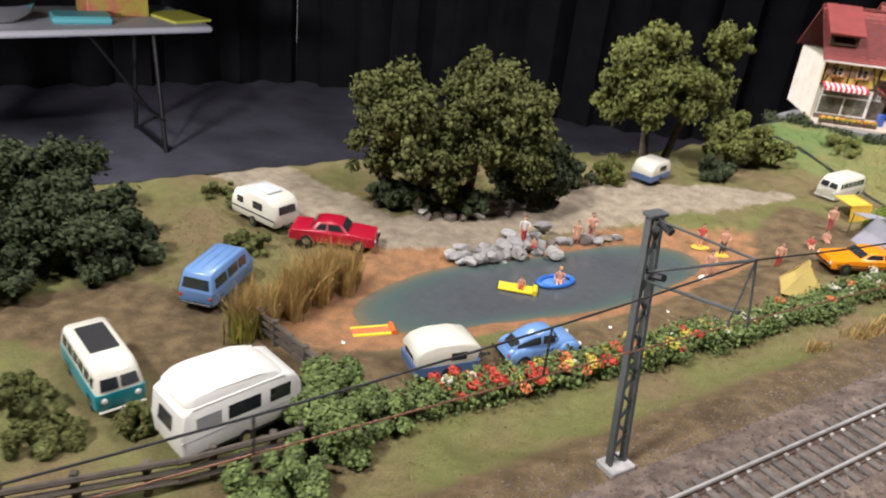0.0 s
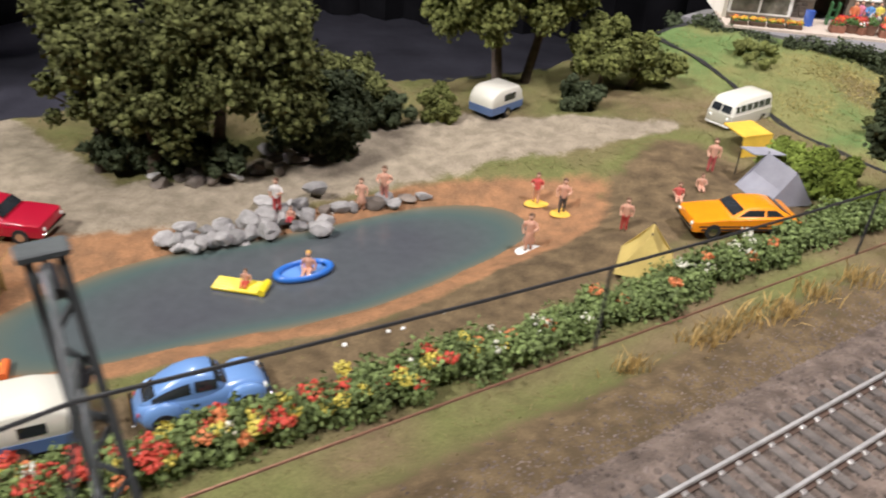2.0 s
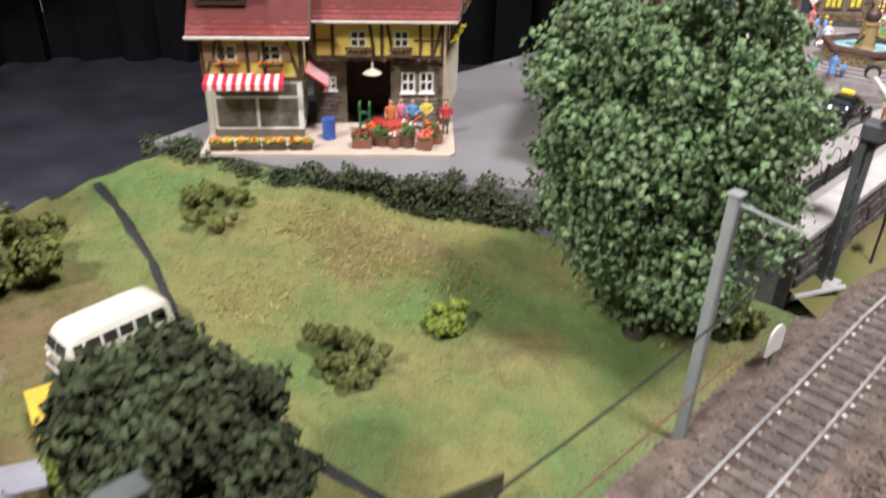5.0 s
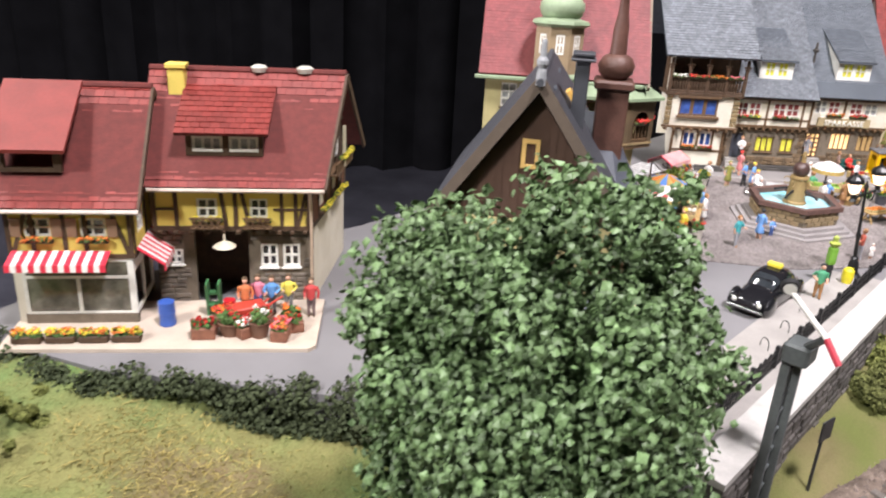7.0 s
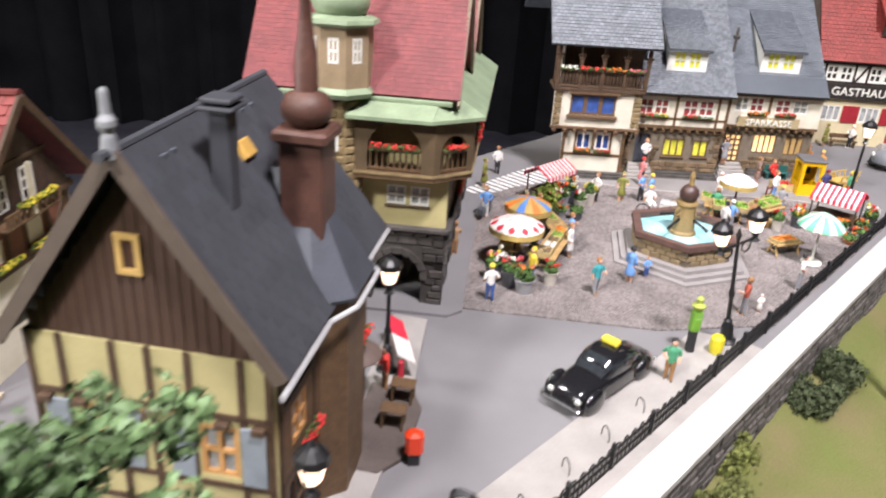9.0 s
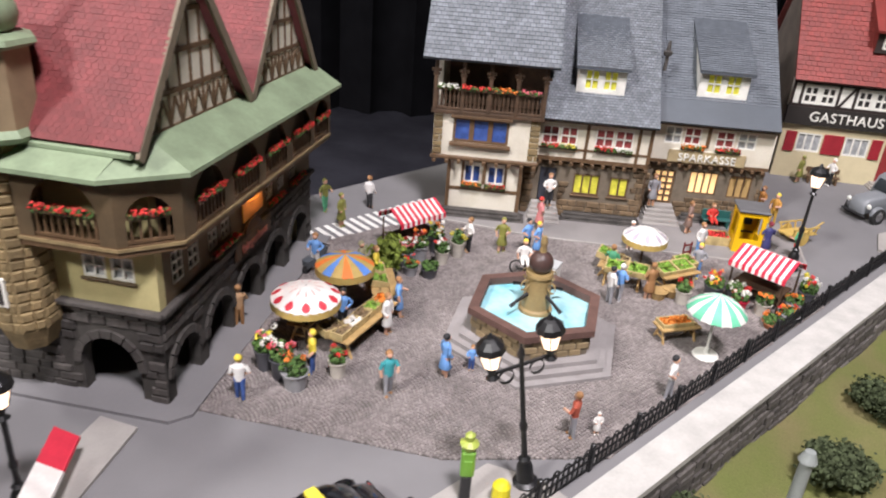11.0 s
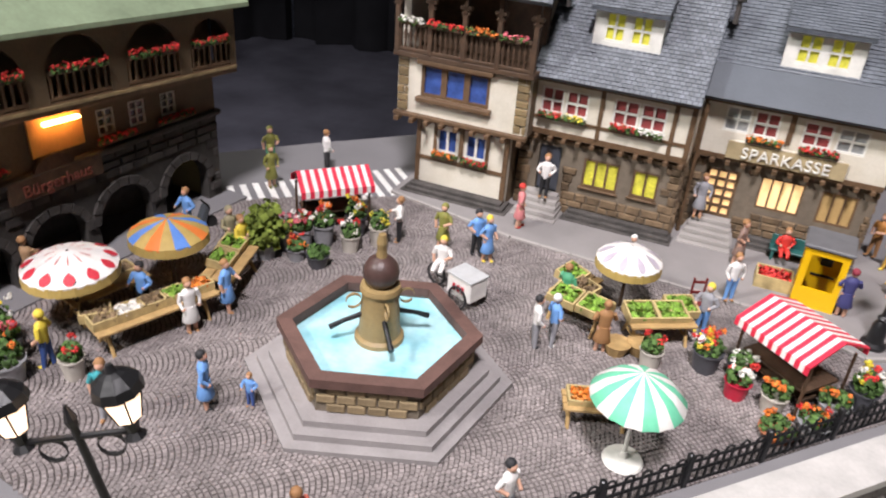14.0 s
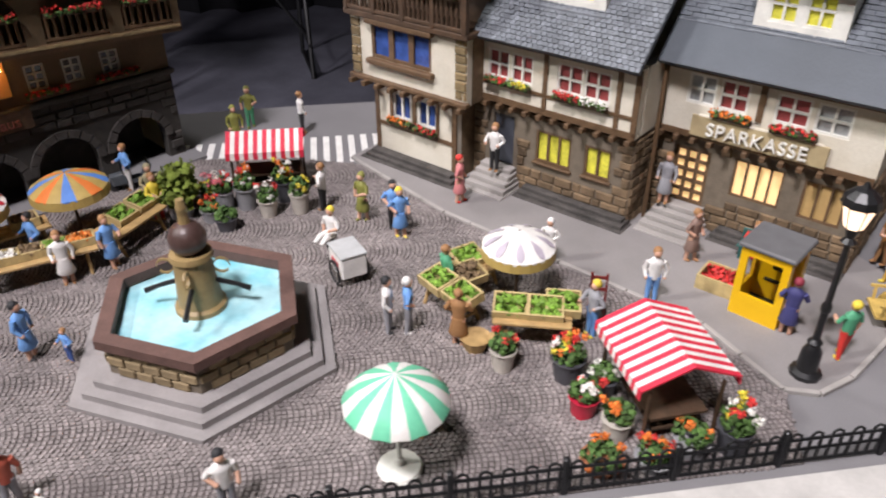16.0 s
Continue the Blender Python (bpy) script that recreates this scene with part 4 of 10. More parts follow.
# savings bank
H = row_frame("house", "savings bank with rubble ground floor, raised letters and slate roof", 2)
H3y = 2.55
m = Tm(0, H3y)
holes = [(11.8, 0.9, 13.05, 2.95), (13.86, 1.65, 15.48, 3.0), (16.1, 1.6, 17.4, 2.95)]
part("wall", facade(11.0, 17.95, 0.0, 3.5, 0.3, holes).turned(m), M_mortar, H)
k = part("stone", blocks(11.0, 17.95, 0.1, 3.3, 0.34, 0.35, 0.8, 0.07, 52, keep).turned(m), M_rubble, H)
k["kind"] = "stuff"
k = part("stone", blocks(0, 6, 0.1, 3.3, 0.34, 0.35, 0.8, 0.07, 53).turned(Tm(17.95, H3y, 0, 90)), M_rubble, H)
k["kind"] = "stuff"
part("wall", Geo().box(17.8, 8.4, 0, 0.28, 11, 5.9), M_plaster, H)
part("wall", Geo().box(14.5, 13.8, 0, 7, 0.3, 6), M_plaster, H)
up = [(11.95, 4.6, 12.9, 5.6), (13.0, 4.6, 13.95, 5.6), (14.76, 4.6, 15.8, 5.55), (15.95, 4.6, 17.0, 5.55)]
part("wall", facade(11.0, 18.0, 3.5, 5.9, 0.3, up).turned(Tm(0, H3y - 0.25)), M_plaster, H)
window(H, m, 11.8, 0.9, 1.25, 2.05, M_oak, M_litwarm, 3, 5, 0.12, label="glazed oak door lit from inside")
window(H, m, 13.86, 1.65, 1.62, 1.35, M_oak, M_litwarm, 4, 1, 0.07, label="brightly lit curtained window")
window(H, m, 16.1, 1.6, 1.3, 1.35, M_oak, paint((0.45, 0.30, 0.12), 0.6), 3, 1, 0.07)
for i, (a, b, c, d) in enumerate(up):
    window(H, Tm(0, H3y - 0.25), a, b, c - a, d - b, M_winwhite, M_greypane if i in (0, 3) else paint((0.30, 0.06, 0.06), 0.4), 2, 2, 0.08)
flower_box(H, Tm(0, H3y - 0.25), 12.9, 14.2, 4.35, -0.16, "o", 71)
flower_box(H, Tm(0, H3y - 0.25), 14.8, 16.2, 4.35, -0.16, "r", 72)
beam_set(H, Tm(0, H3y - 0.25), [(11.0, 3.55, 18.0, 3.55, 0.2), (11, 5.75, 18, 5.75, 0.2), (11.15, 3.5, 11.15, 5.8), (14.35, 4.5, 14.35, 5.8, 0.2)], M_oak)
part("sign_board", Geo().box(14.45, H3y - 0.34, 3.72, 3.9, 0.1, 0.62, c=0.02), M_plaster, H, "cream sign board")
part("sign_board", Geo().box(14.45, H3y - 0.36, 3.58, 4.3, 0.08, 0.72, c=0.02), paint((0.40, 0.32, 0.18), 0.6), H, "ochre sign board of the savings bank")
lettering("SPARKASSE", 0.62, M_winwhite, H, Tm(14.45, H3y - 0.44, 3.9), 0.06, "raised white capital letters", 1.05)
for i in range(12):
    part("joist", Geo().box(11.3 + i * 0.58, H3y - 0.3, 3.3, 0.18, 0.4, 0.18, c=0.02), M_oak, H)
gable_roof(H, 11.2, 17.75, H3y - 0.75, 17.0, 5.85, 13.2, 0.2, M_slatebase, M_slatedark, 0.42, 0.17, 45, bare=1.6)
rise = Vector((0, 7.6, 7.35)).normalized()
low_eave = Vector((11.0, H3y - 0.75, 5.85)) + Vector((0, -rise.z, rise.y)) * 0.155
part("roof_sheet", Geo().plate([low_eave, low_eave + Vector((6.95, 0, 0)), low_eave + Vector((6.95, 0, 0)) + rise * 1.66, low_eave + rise * 1.66], Vector((0, -rise.z, rise.y)) * 0.03), material("smooth_roof_sheet", (0.062, 0.074, 0.09), 0.55, vary=0.14, scale=0.7, fine=12, bump=0.12), H, "smooth dark slate-grey lower roof")
r = dormer(H, 13.35, 16.05, H3y + 0.4, 7.1, 8.65, 0.5, "white dormer with two yellow-lit windows")
k = part("tile", tiles((13.2, H3y + 0.05, 8.7), (1, 0, 0), (0, 4.55, 0.5 * 4.55), 3.0, 5.0, 0.42, 0.17, 46), M_slatedark, r)
k["kind"] = "stuff"
part("gable", Geo().plate([(17.9, H3y, 5.8), (17.9, 16.5, 5.8), (17.9, 9.4, 12.8)], (-0.25, 0, 0)), M_plaster, H)
# drain pipe heads on the roofs
for x, y, z in ((5.35, 1.6, 8.4), (11.4, 3.2, 8.4)):
    part("downpipe", Geo().lathe([(0.1, 0), (0.1, 0.8), (0.22, 0.85), (0.26, 1.05), (0.12, 1.1), (0.09, 1.6)], x, y, z, n=8), M_darkstone, H, "dark rainwater hopper")
part("downpipe", Geo().rod((11.25, 2.0, 0), (11.25, 2.0, 5.6), 0.08), M_oak, H)

# steps before the row
g = Geo()
for i in range(3):
    g.box(2.1, -0.1 - 0.0 * i, 0.15 * i, 4.9 - 0.35 * i, 1.3 - 0.35 * i, 0.15, c=0.02)
solid("steps", g, M_stone, "grey stone plinth steps along the corner house", "steps", 104.9, 132.35, TOWN, -6)
g = Geo()
for i in range(5):
    g.box(5.6, 1.0 - 0.55 + 0.11 * i, 0.19 * i, 1.9 - 0.12 * i, 1.6 - 0.26 * i, 0.19, c=0.02)
solid("steps", g, M_pave, "five pale stone steps up to a front door", "steps", 104.9, 132.35, TOWN, -6)
g = Geo()
for i in range(3):
    g.box(8.9, 0.75 + 0.1 * i, 0.15 * i, 4.6 - 0.2 * i, 0.9 - 0.2 * i, 0.15, c=0.02)
solid("steps", g, M_stone, "grey stone plinth along the middle house", "steps", 104.9, 132.35, TOWN, -6)
g = Geo()
for i in range(5):
    g.box(12.4, 2.55 - 0.7 + 0.13 * i, 0.18 * i, 2.1 - 0.14 * i, 1.8 - 0.3 * i, 0.18, c=0.02)
solid("steps", g, M_pave, "pale stone steps up to the bank door", "steps", 104.9, 132.35, TOWN, -6)
g = Geo()
for i in range(3):
    g.box(15.8, 2.3 + 0.1 * i, 0.15 * i, 4.4 - 0.2 * i, 0.9 - 0.2 * i, 0.15, c=0.02)
solid("steps", g, M_stone, "grey stone plinth along the bank", "steps", 104.9, 132.35, TOWN, -6)


# ---- town hall: plaza side faces +x, front faces -y ----
H = thing("town_hall", "town hall with dark stone arcade, green copper eaves and red roof", "building", 95.09, 114.09, TOWN, -11.7)
H.matrix_basis = H.matrix_basis @ Matrix.Diagonal((0.91, 1, 1, 1))
side = Tm(0, 0, 0, 90)
DEP, LEN = 8.9, 14.2
front_arch = [(-2.25, 1.2, 1.3)]
part("wall", arch_wall(-DEP, 0, 0, 3.7, 0.5, front_arch), M_darkmortar, H)
side_arch = [(1.35, 1.0, 1.1), (4.05, 1.05, 1.1), (6.75, 1.1, 1.1), (9.5, 1.15, 1.1), (12.4, 1.1, 1.1)]
part("wall", arch_wall(0.0, LEN, 0, 3.7, 0.5, side_arch).turned(side), M_darkmortar, H)


def arch_keep(arches):
    def ok(x, z, w, h):
        for c, r, s in arches:
            dx, dz = max(0, abs(x - c) - w / 2), max(0.0, z - h / 2 - s)
            if math.hypot(dx, dz) < r + 0.34 and (z - h / 2 > s or abs(x - c) - w / 2 < r + 0.05):
                if z + h / 2 < s and abs(x - c) - w / 2 >= r - 0.02:
                    continue
                return False
        return True
    return ok


for mm, a, b, ar, sd in ((I4, -DEP, 0, front_arch, 81), (side, 0, LEN, side_arch, 82)):
    k = part("stone", blocks(a, b, 0.05, 3.65, 0.36, 0.5, 1.0, 0.08, sd, arch_keep(ar)).turned(mm), M_darkstone, H)
    k["kind"] = "stuff"
    for c, r, s in ar:
        for i in range(9):
            t0, t1 = math.pi * i / 9 + 0.02, math.pi * (i + 1) / 9 - 0.02
            q = [(c + rr * math.cos(t), -0.12, s + rr * math.sin(t)) for rr, t in ((r, t0), (r + 0.3, t0), (r + 0.3, t1), (r, t1))]
            part("voussoir", Geo().plate(q, (0, 0.15, 0)).turned(mm), M_darkstone, H)
part("wall", Geo().box(-DEP + 0.2, LEN / 2, 0, 0.4, LEN - 1, 9.3), M_paleyellow, H)
part("wall", Geo().box(-DEP / 2, LEN - 0.2, 0, DEP - 0.5, 0.4, 9.3), M_paleyellow, H)
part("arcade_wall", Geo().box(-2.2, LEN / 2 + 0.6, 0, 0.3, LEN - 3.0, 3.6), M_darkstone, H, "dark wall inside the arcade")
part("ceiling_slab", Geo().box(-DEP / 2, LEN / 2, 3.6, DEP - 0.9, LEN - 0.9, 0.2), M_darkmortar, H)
part("cornice", Geo().box(-DEP / 2, -0.08, 3.62, DEP + 0.3, 0.36, 0.22, c=0.05), M_darkstone, H)
part("cornice", Geo().box(0.08, LEN / 2, 3.625, 0.36, LEN + 0.2, 0.22, c=0.05), M_darkstone, H)
# middle storey and the floor above
fw = [(-7.95, 4.6, -7.1, 5.9), (-7.0, 4.6, -6.35, 5.9), (-7.95, 7.75, -7.05, 9.0), (-6.95, 7.75, -6.35, 9.0), (-2.85, 4.75, -1.95, 5.6), (-1.75, 4.75, -0.85, 5.6)]
part("wall", facade(-DEP, 0, 3.8, 9.5, 0.4, fw).turned(Tm(0, 0.02)), M_paleyellow, H)
for a, b, c, d in fw:
    window(H, Tm(0, 0.02), a, b, c - a, d - b, M_winwhite, M_greypane, 2, 3 if d - b > 1 else 2, 0.09, sill=M_olive)
sw = [(1.0, 4.3, 1.75, 5.5), (2.1, 4.3, 2.85, 5.5), (3.6, 4.3, 4.3, 5.5), (4.65, 4.3, 5.35, 5.5), (8.9, 4.25, 9.6, 5.45), (10.2, 4.25, 10.9, 5.45), (11.6, 4.25, 12.3, 5.45)]
part("wall", facade(0.4, LEN, 3.8, 9.5, 0.4, sw).turned(side @ Tm(0, 0.02)), M_olive, H)
for a, b, c, d in sw:
    window(H, side @ Tm(0, 0.02), a, b, c - a, d - b, paint((0.42, 0.40, 0.34), 0.6), M_darkpane, 2, 3, 0.08)
M_orangewall = material("orange_ochre_wall", (0.55, 0.26, 0.07), 0.8, vary=0.12, scale=1, fine=9, bump=0.1)
part("panel", Geo().box(7.35, -0.04, 4.3, 1.9, 0.08, 2.1).turned(side), M_orangewall, H, "ochre panel under a small lamp")
part("lamp_bar", Geo().box(7.45, -0.3, 5.5, 1.3, 0.18, 0.14, c=0.03).turned(side), material("warm_tube", (1, 0.8, 0.5), 0.5, bump=0, emit=(1.0, 0.5, 0.15), power=26), H, "small glowing warm lamp")
flower_box(H, side, 3.5, 5.5, 4.05, -0.2, "r", 91)
flower_box(H, side, 8.7, 10.2, 4.0, -0.2, "r", 92)
flower_box(H, side, 11.2, 12.9, 4.0, -0.2, "r", 93)
part("sign_board", Geo().box(7.0, -0.2, 3.05, 3.4, 0.14, 0.75, c=0.03).turned(side), M_timber, H, "dark carved inn sign board")
part("sign_crest", Geo().plate([(7.0 + 0.75 * math.cos(math.pi * i / 10), -0.24, 3.75 + 0.6 * math.sin(math.pi * i / 10)) for i in range(11)], (0, 0.12, 0)).turned(side), M_timber, H)
lettering("Bürgerhaus", 0.55, paint((0.17, 0.045, 0.03), 0.5), H, side @ Tm(7.0, -0.3, 3.38), 0.03, "carved dark red lettering")
# loggia with chamfered corner
LZ0, LZ1 = 6.45, 8.8
deck = [(-4.3, 0), (-4.3, -1.0), (-0.6, -1.0), (1.0, 0.4), (1.0, 14.6), (0, 14.6), (0, 0)]
part("loggia_floor", Geo().prism(deck, LZ0 - 0.35, LZ0), M_oak, H)
part("moulding", Geo().prism([(a * 1.02 + 0.03, b * 1.0 - 0.05) for a, b in deck[:5]] + [(0, 14.6), (0, 0)], LZ0 - 0.16, LZ0 - 0.05), M_ochrestone, H)


def loggia_face(x0, x1, arches, m):
    part("loggia_wall", arch_wall(x0, x1, LZ0, LZ1, 0.28, [(c, w, LZ0 + 0.85) for c, w in arches]).turned(m), M_olive, H)
    for c, w in arches:
        for z, h in ((LZ0 + 0.05, 0.1), (LZ0 + 0.85, 0.12)):
            part("rail", Geo().box(c, 0.1, z, 2 * w, 0.12, h).turned(m), M_oak, H)
        n = int(w * 2 / 0.26)
        for i in range(n):
            part("baluster", Geo().box(c - w + (i + 0.5) * 2 * w / n, 0.1, LZ0 + 0.15, 0.09, 0.09, 0.7).turned(m), M_oak, H)
        flower_box(H, m, c - w + 0.1, c + w - 0.1, LZ0 + 0.85, -0.02, "r", int(abs(c) * 10) + 100)


ch = math.degrees(math.atan2(1.4, 1.6))
loggia_face(-4.3, -0.6, [(-2.4, 1.2)], Tm(0, -1.0))
loggia_face(0.0, math.hypot(1.6, 1.4), [(1.06, 0.72)], Tm(-0.6, -1.0, 0, ch))
loggia_face(0.4, 14.6, [(2.2, 1.05), (5.05, 1.1), (7.9, 1.1), (10.75, 1.1), (13.35, 0.95)], Tm(1.0, 0, 0, 90))
part("loggia_end", Geo().box(0.45, 14.46, LZ0, 0.9, 0.25, LZ1 - LZ0), M_olive, H)
# green lean-to roof
o1 = [(-4.5, 0.1), (-4.5, -1.45), (-0.75, -1.45), (1.45, 0.3), (1.45, 15.0), (0.0, 15.0)]
lo = [(a, b, LZ1 - 0.05) for a, b in o1]
hi = [(-4.5, 0.3, 9.75), (-4.5, 0.29, 9.75), (-0.4, 0.3, 9.75), (-0.4, 0.6, 9.75), (-0.4, 15.0, 9.75), (-0.41, 15.0, 9.75)]
g = Geo()
g.loft([lo, hi])
g.loft([[(a, b, c - 0.15) for a, b, c in lo], lo])
part("loggia_roof", g, M_copper, H, "pale green copper lean-to roof")
# stair tower with onion dome
TX, TY = -4.95, -0.35
part("tower", Geo().lathe([(0.75, 2.2), (1.05, 3.0), (1.05, 9.3)], TX, TY, 0, 8, turn=22.5), M_ochrestone, H, "round stair tower of ochre stone")
tw = Geo()
for r in range(17):
    z = 3.05 + r * 0.365
    for i in range(8):
        a0 = radians(22.5 + 45 * i)
        a1 = a0 + radians(45)
        p, q = Vector((TX + 1.05 * math.cos(a0), TY + 1.05 * math.sin(a0), 0)), Vector((TX + 1.05 * math.cos(a1), TY + 1.05 * math.sin(a1), 0))
        d = (q - p)
        rot = math.degrees(math.atan2(d.y, d.x))
        b = blocks(0.02, d.length - 0.02, 0.0, 0.35, 0.35, 0.35, 0.55, 0.06, r * 8 + i)
        b.turned(Tm(p.x, p.y, z, rot))
        tw.add(b.v, b.f)
k = part("stone", tw, M_ochrestone, H)
k["kind"] = "stuff"
for z in (4.0, 7.2):
    part("slit_window", Geo().box(TX - 0.05, TY - 1.02, z, 0.42, 0.12, 1.0, c=0.02), M_winwhite, H)
    part("slit_pane", Geo().box(TX - 0.05, TY - 1.06, z + 0.12, 0.16, 0.12, 0.76), M_darkpane, H)
part("tower_ring", Geo().lathe([(1.1, 9.25), (1.55, 9.4), (1.62, 9.55), (1.4, 9.75)], TX, TY, 0, 8, turn=22.5), M_copper, H)
part("tower_room", Geo().lathe([(1.4, 9.7), (1.4, 12.1)], TX, TY, 0, 8, turn=22.5), paint((0.30, 0.22, 0.13), 0.7), H, "brown octagonal tower room")
for i in range(3):
    mm = Tm(TX, TY, 0, -45 + 45 * i) @ Tm(0, -1.32)
    window(H, mm, -0.23, 10.7, 0.46, 0.95, M_winwhite, M_darkpane, 2, 2, 0.1)
part("tower_eave", Geo().lathe([(1.4, 12.0), (1.68, 12.15), (1.62, 12.3), (1.0, 12.45)], TX, TY, 0, 8, turn=22.5), M_copper, H)
part("onion_dome", Geo().lathe([(0.9, 12.35), (1.12, 12.55), (1.24, 12.85), (1.2, 13.15), (0.95, 13.42), (0.6, 13.62), (0.36, 13.85), (0.24, 14.2), (0.18, 15.0), (0.15, 16.2), (0.08, 17.2)], TX, TY, 0, 20), M_copper, H, "green copper onion dome", smooth=60)
# main roofs: two parallel ridges with gables to the square
yv = 7.3
for y0, y1, sd in ((-0.45, yv, 130), (yv, LEN + 0.3, 132)):
    ym = (y0 + y1) / 2
    zr = 9.4 + 5.1
    x0, x1 = -DEP - 0.4, -0.15
    g, tl = Geo(), Geo()
    for ya, sgn in ((y0, 1), (y1, -1)):
        n = Vector((0, -(zr - 9.4) * sgn, abs(ym - ya))).normalized()
        q = [Vector((x0, ya, 9.4)), Vector((x1 + 0.45, ya, 9.4)), Vector((x1 + 0.45, ym, zr)), Vector((x0, ym, zr))]
        g.plate(q, n * 0.15)
        ey = Vector((0, ym - ya, zr - 9.4))
        t = tiles(q[0] + n * 0.15, (1, 0, 0), ey, x1 + 0.45 - x0, ey.length, 0.24, 0.2, sd + (sgn > 0), lift=0.022, joint=0.012)
        tl.add(t.v, t.f)
    g.rod((x0, ym, zr + 0.15), (x1 + 0.45, ym, zr + 0.15), 0.17)
    r = part("roof", g, M_tilebase2, H)
    k = part("tile", tl, M_tile2, r)
    k["kind"] = "stuff"
    # half-timbered gable
    part("gable", Geo().plate([(x1, y0 + 0.3, 9.4), (x1, y1 - 0.3, 9.4), (x1, ym, zr - 0.25)], (-0.25, 0, 0)), M_plaster, H)
    gm = Tm(x1, 0, 0, 90)
    hw, hh = (y1 - y0) / 2 - 0.3, zr - 0.25 - 9.4
    segs = [(y0 + 0.5, 9.5, y1 - 0.5, 9.5, 0.3)]
    for z in (10.7, 11.9, 13.1):
        f = 1 - (z - 9.4) / hh
        segs.append((ym - hw * f, z, ym + hw * f, z, 0.16))
    for i in range(-4, 5):
        x = i * 0.75
        top = 9.4 + hh * (1 - abs(x) / hw) - 0.1
        if top > 9.8:
            segs.append((ym + x, 9.5, ym + x, top, 0.12))
            if abs(i) < 4:
                segs.append((ym + x, 9.6, ym + x + 0.37, 10.5, 0.09))
                segs.append((ym + x + 0.75, 9.6, ym + x + 0.38, 10.5, 0.09))
    beam_set(H, gm, segs, M_oak, proud=0.06)
    for sgn in (-1, 1):
        beam_set(H, Tm(x1 + 0.38, 0, 0, 90), [(ym + sgn * (hw + 0.4), 9.2, ym, zr + 0.05, 0.34)], paint((0.20, 0.16, 0.11), 0.7), proud=0.1, name="bargeboard")
part("eave", Geo().box(-DEP / 2 - 0.3, -0.5, 9.2, DEP + 0.6, 0.3, 0.2, c=0.04), M_copper, H)
# kerb round the arcade
g = Geo().prism([(-5.5, -0.9), (0.4, -0.9), (1.0, -0.3), (1.0, 14.6), (0, 14.6), (-5.5, 1)], 0, 0.13)
solid("pavement", g, M_road, "grey pavement round the town hall arcade", "pavement", 95.09, 114.09, TOWN, -11.7, kind="structure")

# the old model sags: its upper floors hang lower at the back
done = set()
for ob in H.children_recursive:
    if ob.type != "MESH" or ob.data.name in done:
        continue
    done.add(ob.data.name)
    m = ob.matrix_basis if ob.parent == H else ob.parent.matrix_basis @ ob.matrix_basis
    inv = m.inverted()
    for vert in ob.data.vertices:
        co = m @ vert.co
        co.z += CM * sm(3.7, 6.4, co.z / CM) * (0.05 - 0.053 * co.y / CM)
        vert.co = inv @ co

# ---- gabled house with the dark slate roof ----
H = thing("house", "half-timbered house with dark slate roof and brown chimney", "house", 83.25, 100.9, TOWN, -15.8)
W, D, ZE, ZR = 6.5, 8.4, 6.9, 11.6
holes = [(1.2, 3.4, 2.25, 4.95), (4.45, 3.4, 5.45, 4.95)]
part("wall", facade(0.15, W - 0.15, 0, ZE, 0.3, holes), M_paleyellow, H)
part("wall", Geo().box(0.3, D / 2 + 0.1, 0, 0.3, D - 0.4, ZE), M_paleyellow, H)
shole = [(0.8, 0.4, 2.7, 2.6), (6.3, 0.4, 7.8, 2.6), (1.2, 3.6, 2.3, 4.9), (6.6, 3.6, 7.6, 4.9)]
part("wall", facade(0.35, D, 0, ZE, 0.3, shole).turned(Tm(W - 0.15, 0, 0, 90)), M_oak, H, "dark brown boarded side wall")
part("wall", Geo().box(W / 2, D, 0, W - 0.7, 0.3, ZE), M_paleyellow, H)
part("gable", Geo().plate([(0.2, 0.05, ZE), (W - 0.2, 0.05, ZE), (W / 2 + 0.02, 0.05, ZR - 0.35)], (0, 0.25, 0)), paint((0.065, 0.033, 0.02), 0.7), H, "dark brown boarded gable")
g = Geo()
segs = []
for i in range(22):
    x = 0.4 + i * 0.29
    top = ZE + (ZR - 0.55 - ZE) * (1 - abs(x - W / 2) / (W / 2))
    if top > ZE + 0.3:
        segs.append((x, ZE + 0.05, x, top, 0.2))
beam_set(H, Tm(0, 0.05), segs, paint((0.065, 0.033, 0.02), 0.7), proud=0.02, name="board")
window(H, Tm(0, -0.06), 2.85, 8.75, 0.6, 1.0, paint((0.55, 0.36, 0.12), 0.5), M_litwarm, 1, 1, 0.14)
beam_set(H, I4, [(0.15, 5.25, W - 0.15, 5.25, 0.16), (0.15, 4.5 - 1.35, W - 0.15, 3.15, 0.16), (0.15, 2.2, W - 0.15, 2.2, 0.16), (0.15, 0.1, W - 0.15, 0.1, 0.2)] + [(x, 0, x, ZE, 0.16) for x in (0.22, 1.05, 2.4, 3.3, 4.3, 5.6, W - 0.22)], M_timber)
for i in range(7):
    part("joist", Geo().box(0.5 + i * 0.92, -0.12, 4.95, 0.34, 0.2, 0.2, c=0.02), M_timber, H)
for a, b, c, d in holes:
    window(H, I4, a, b, c - a, d - b, paint((0.5, 0.27, 0.1), 0.5), M_greypane, 2, 2, 0.13, label="window with orange-brown frame")
    for s in (a - 0.75, c + 0.1):
        part("shutter", Geo().box(s + 0.32, -0.08, b - 0.1, 0.62, 0.08, d - b + 0.2, c=0.015), paint((0.22, 0.25, 0.28), 0.6), H, "slate-grey shutter")
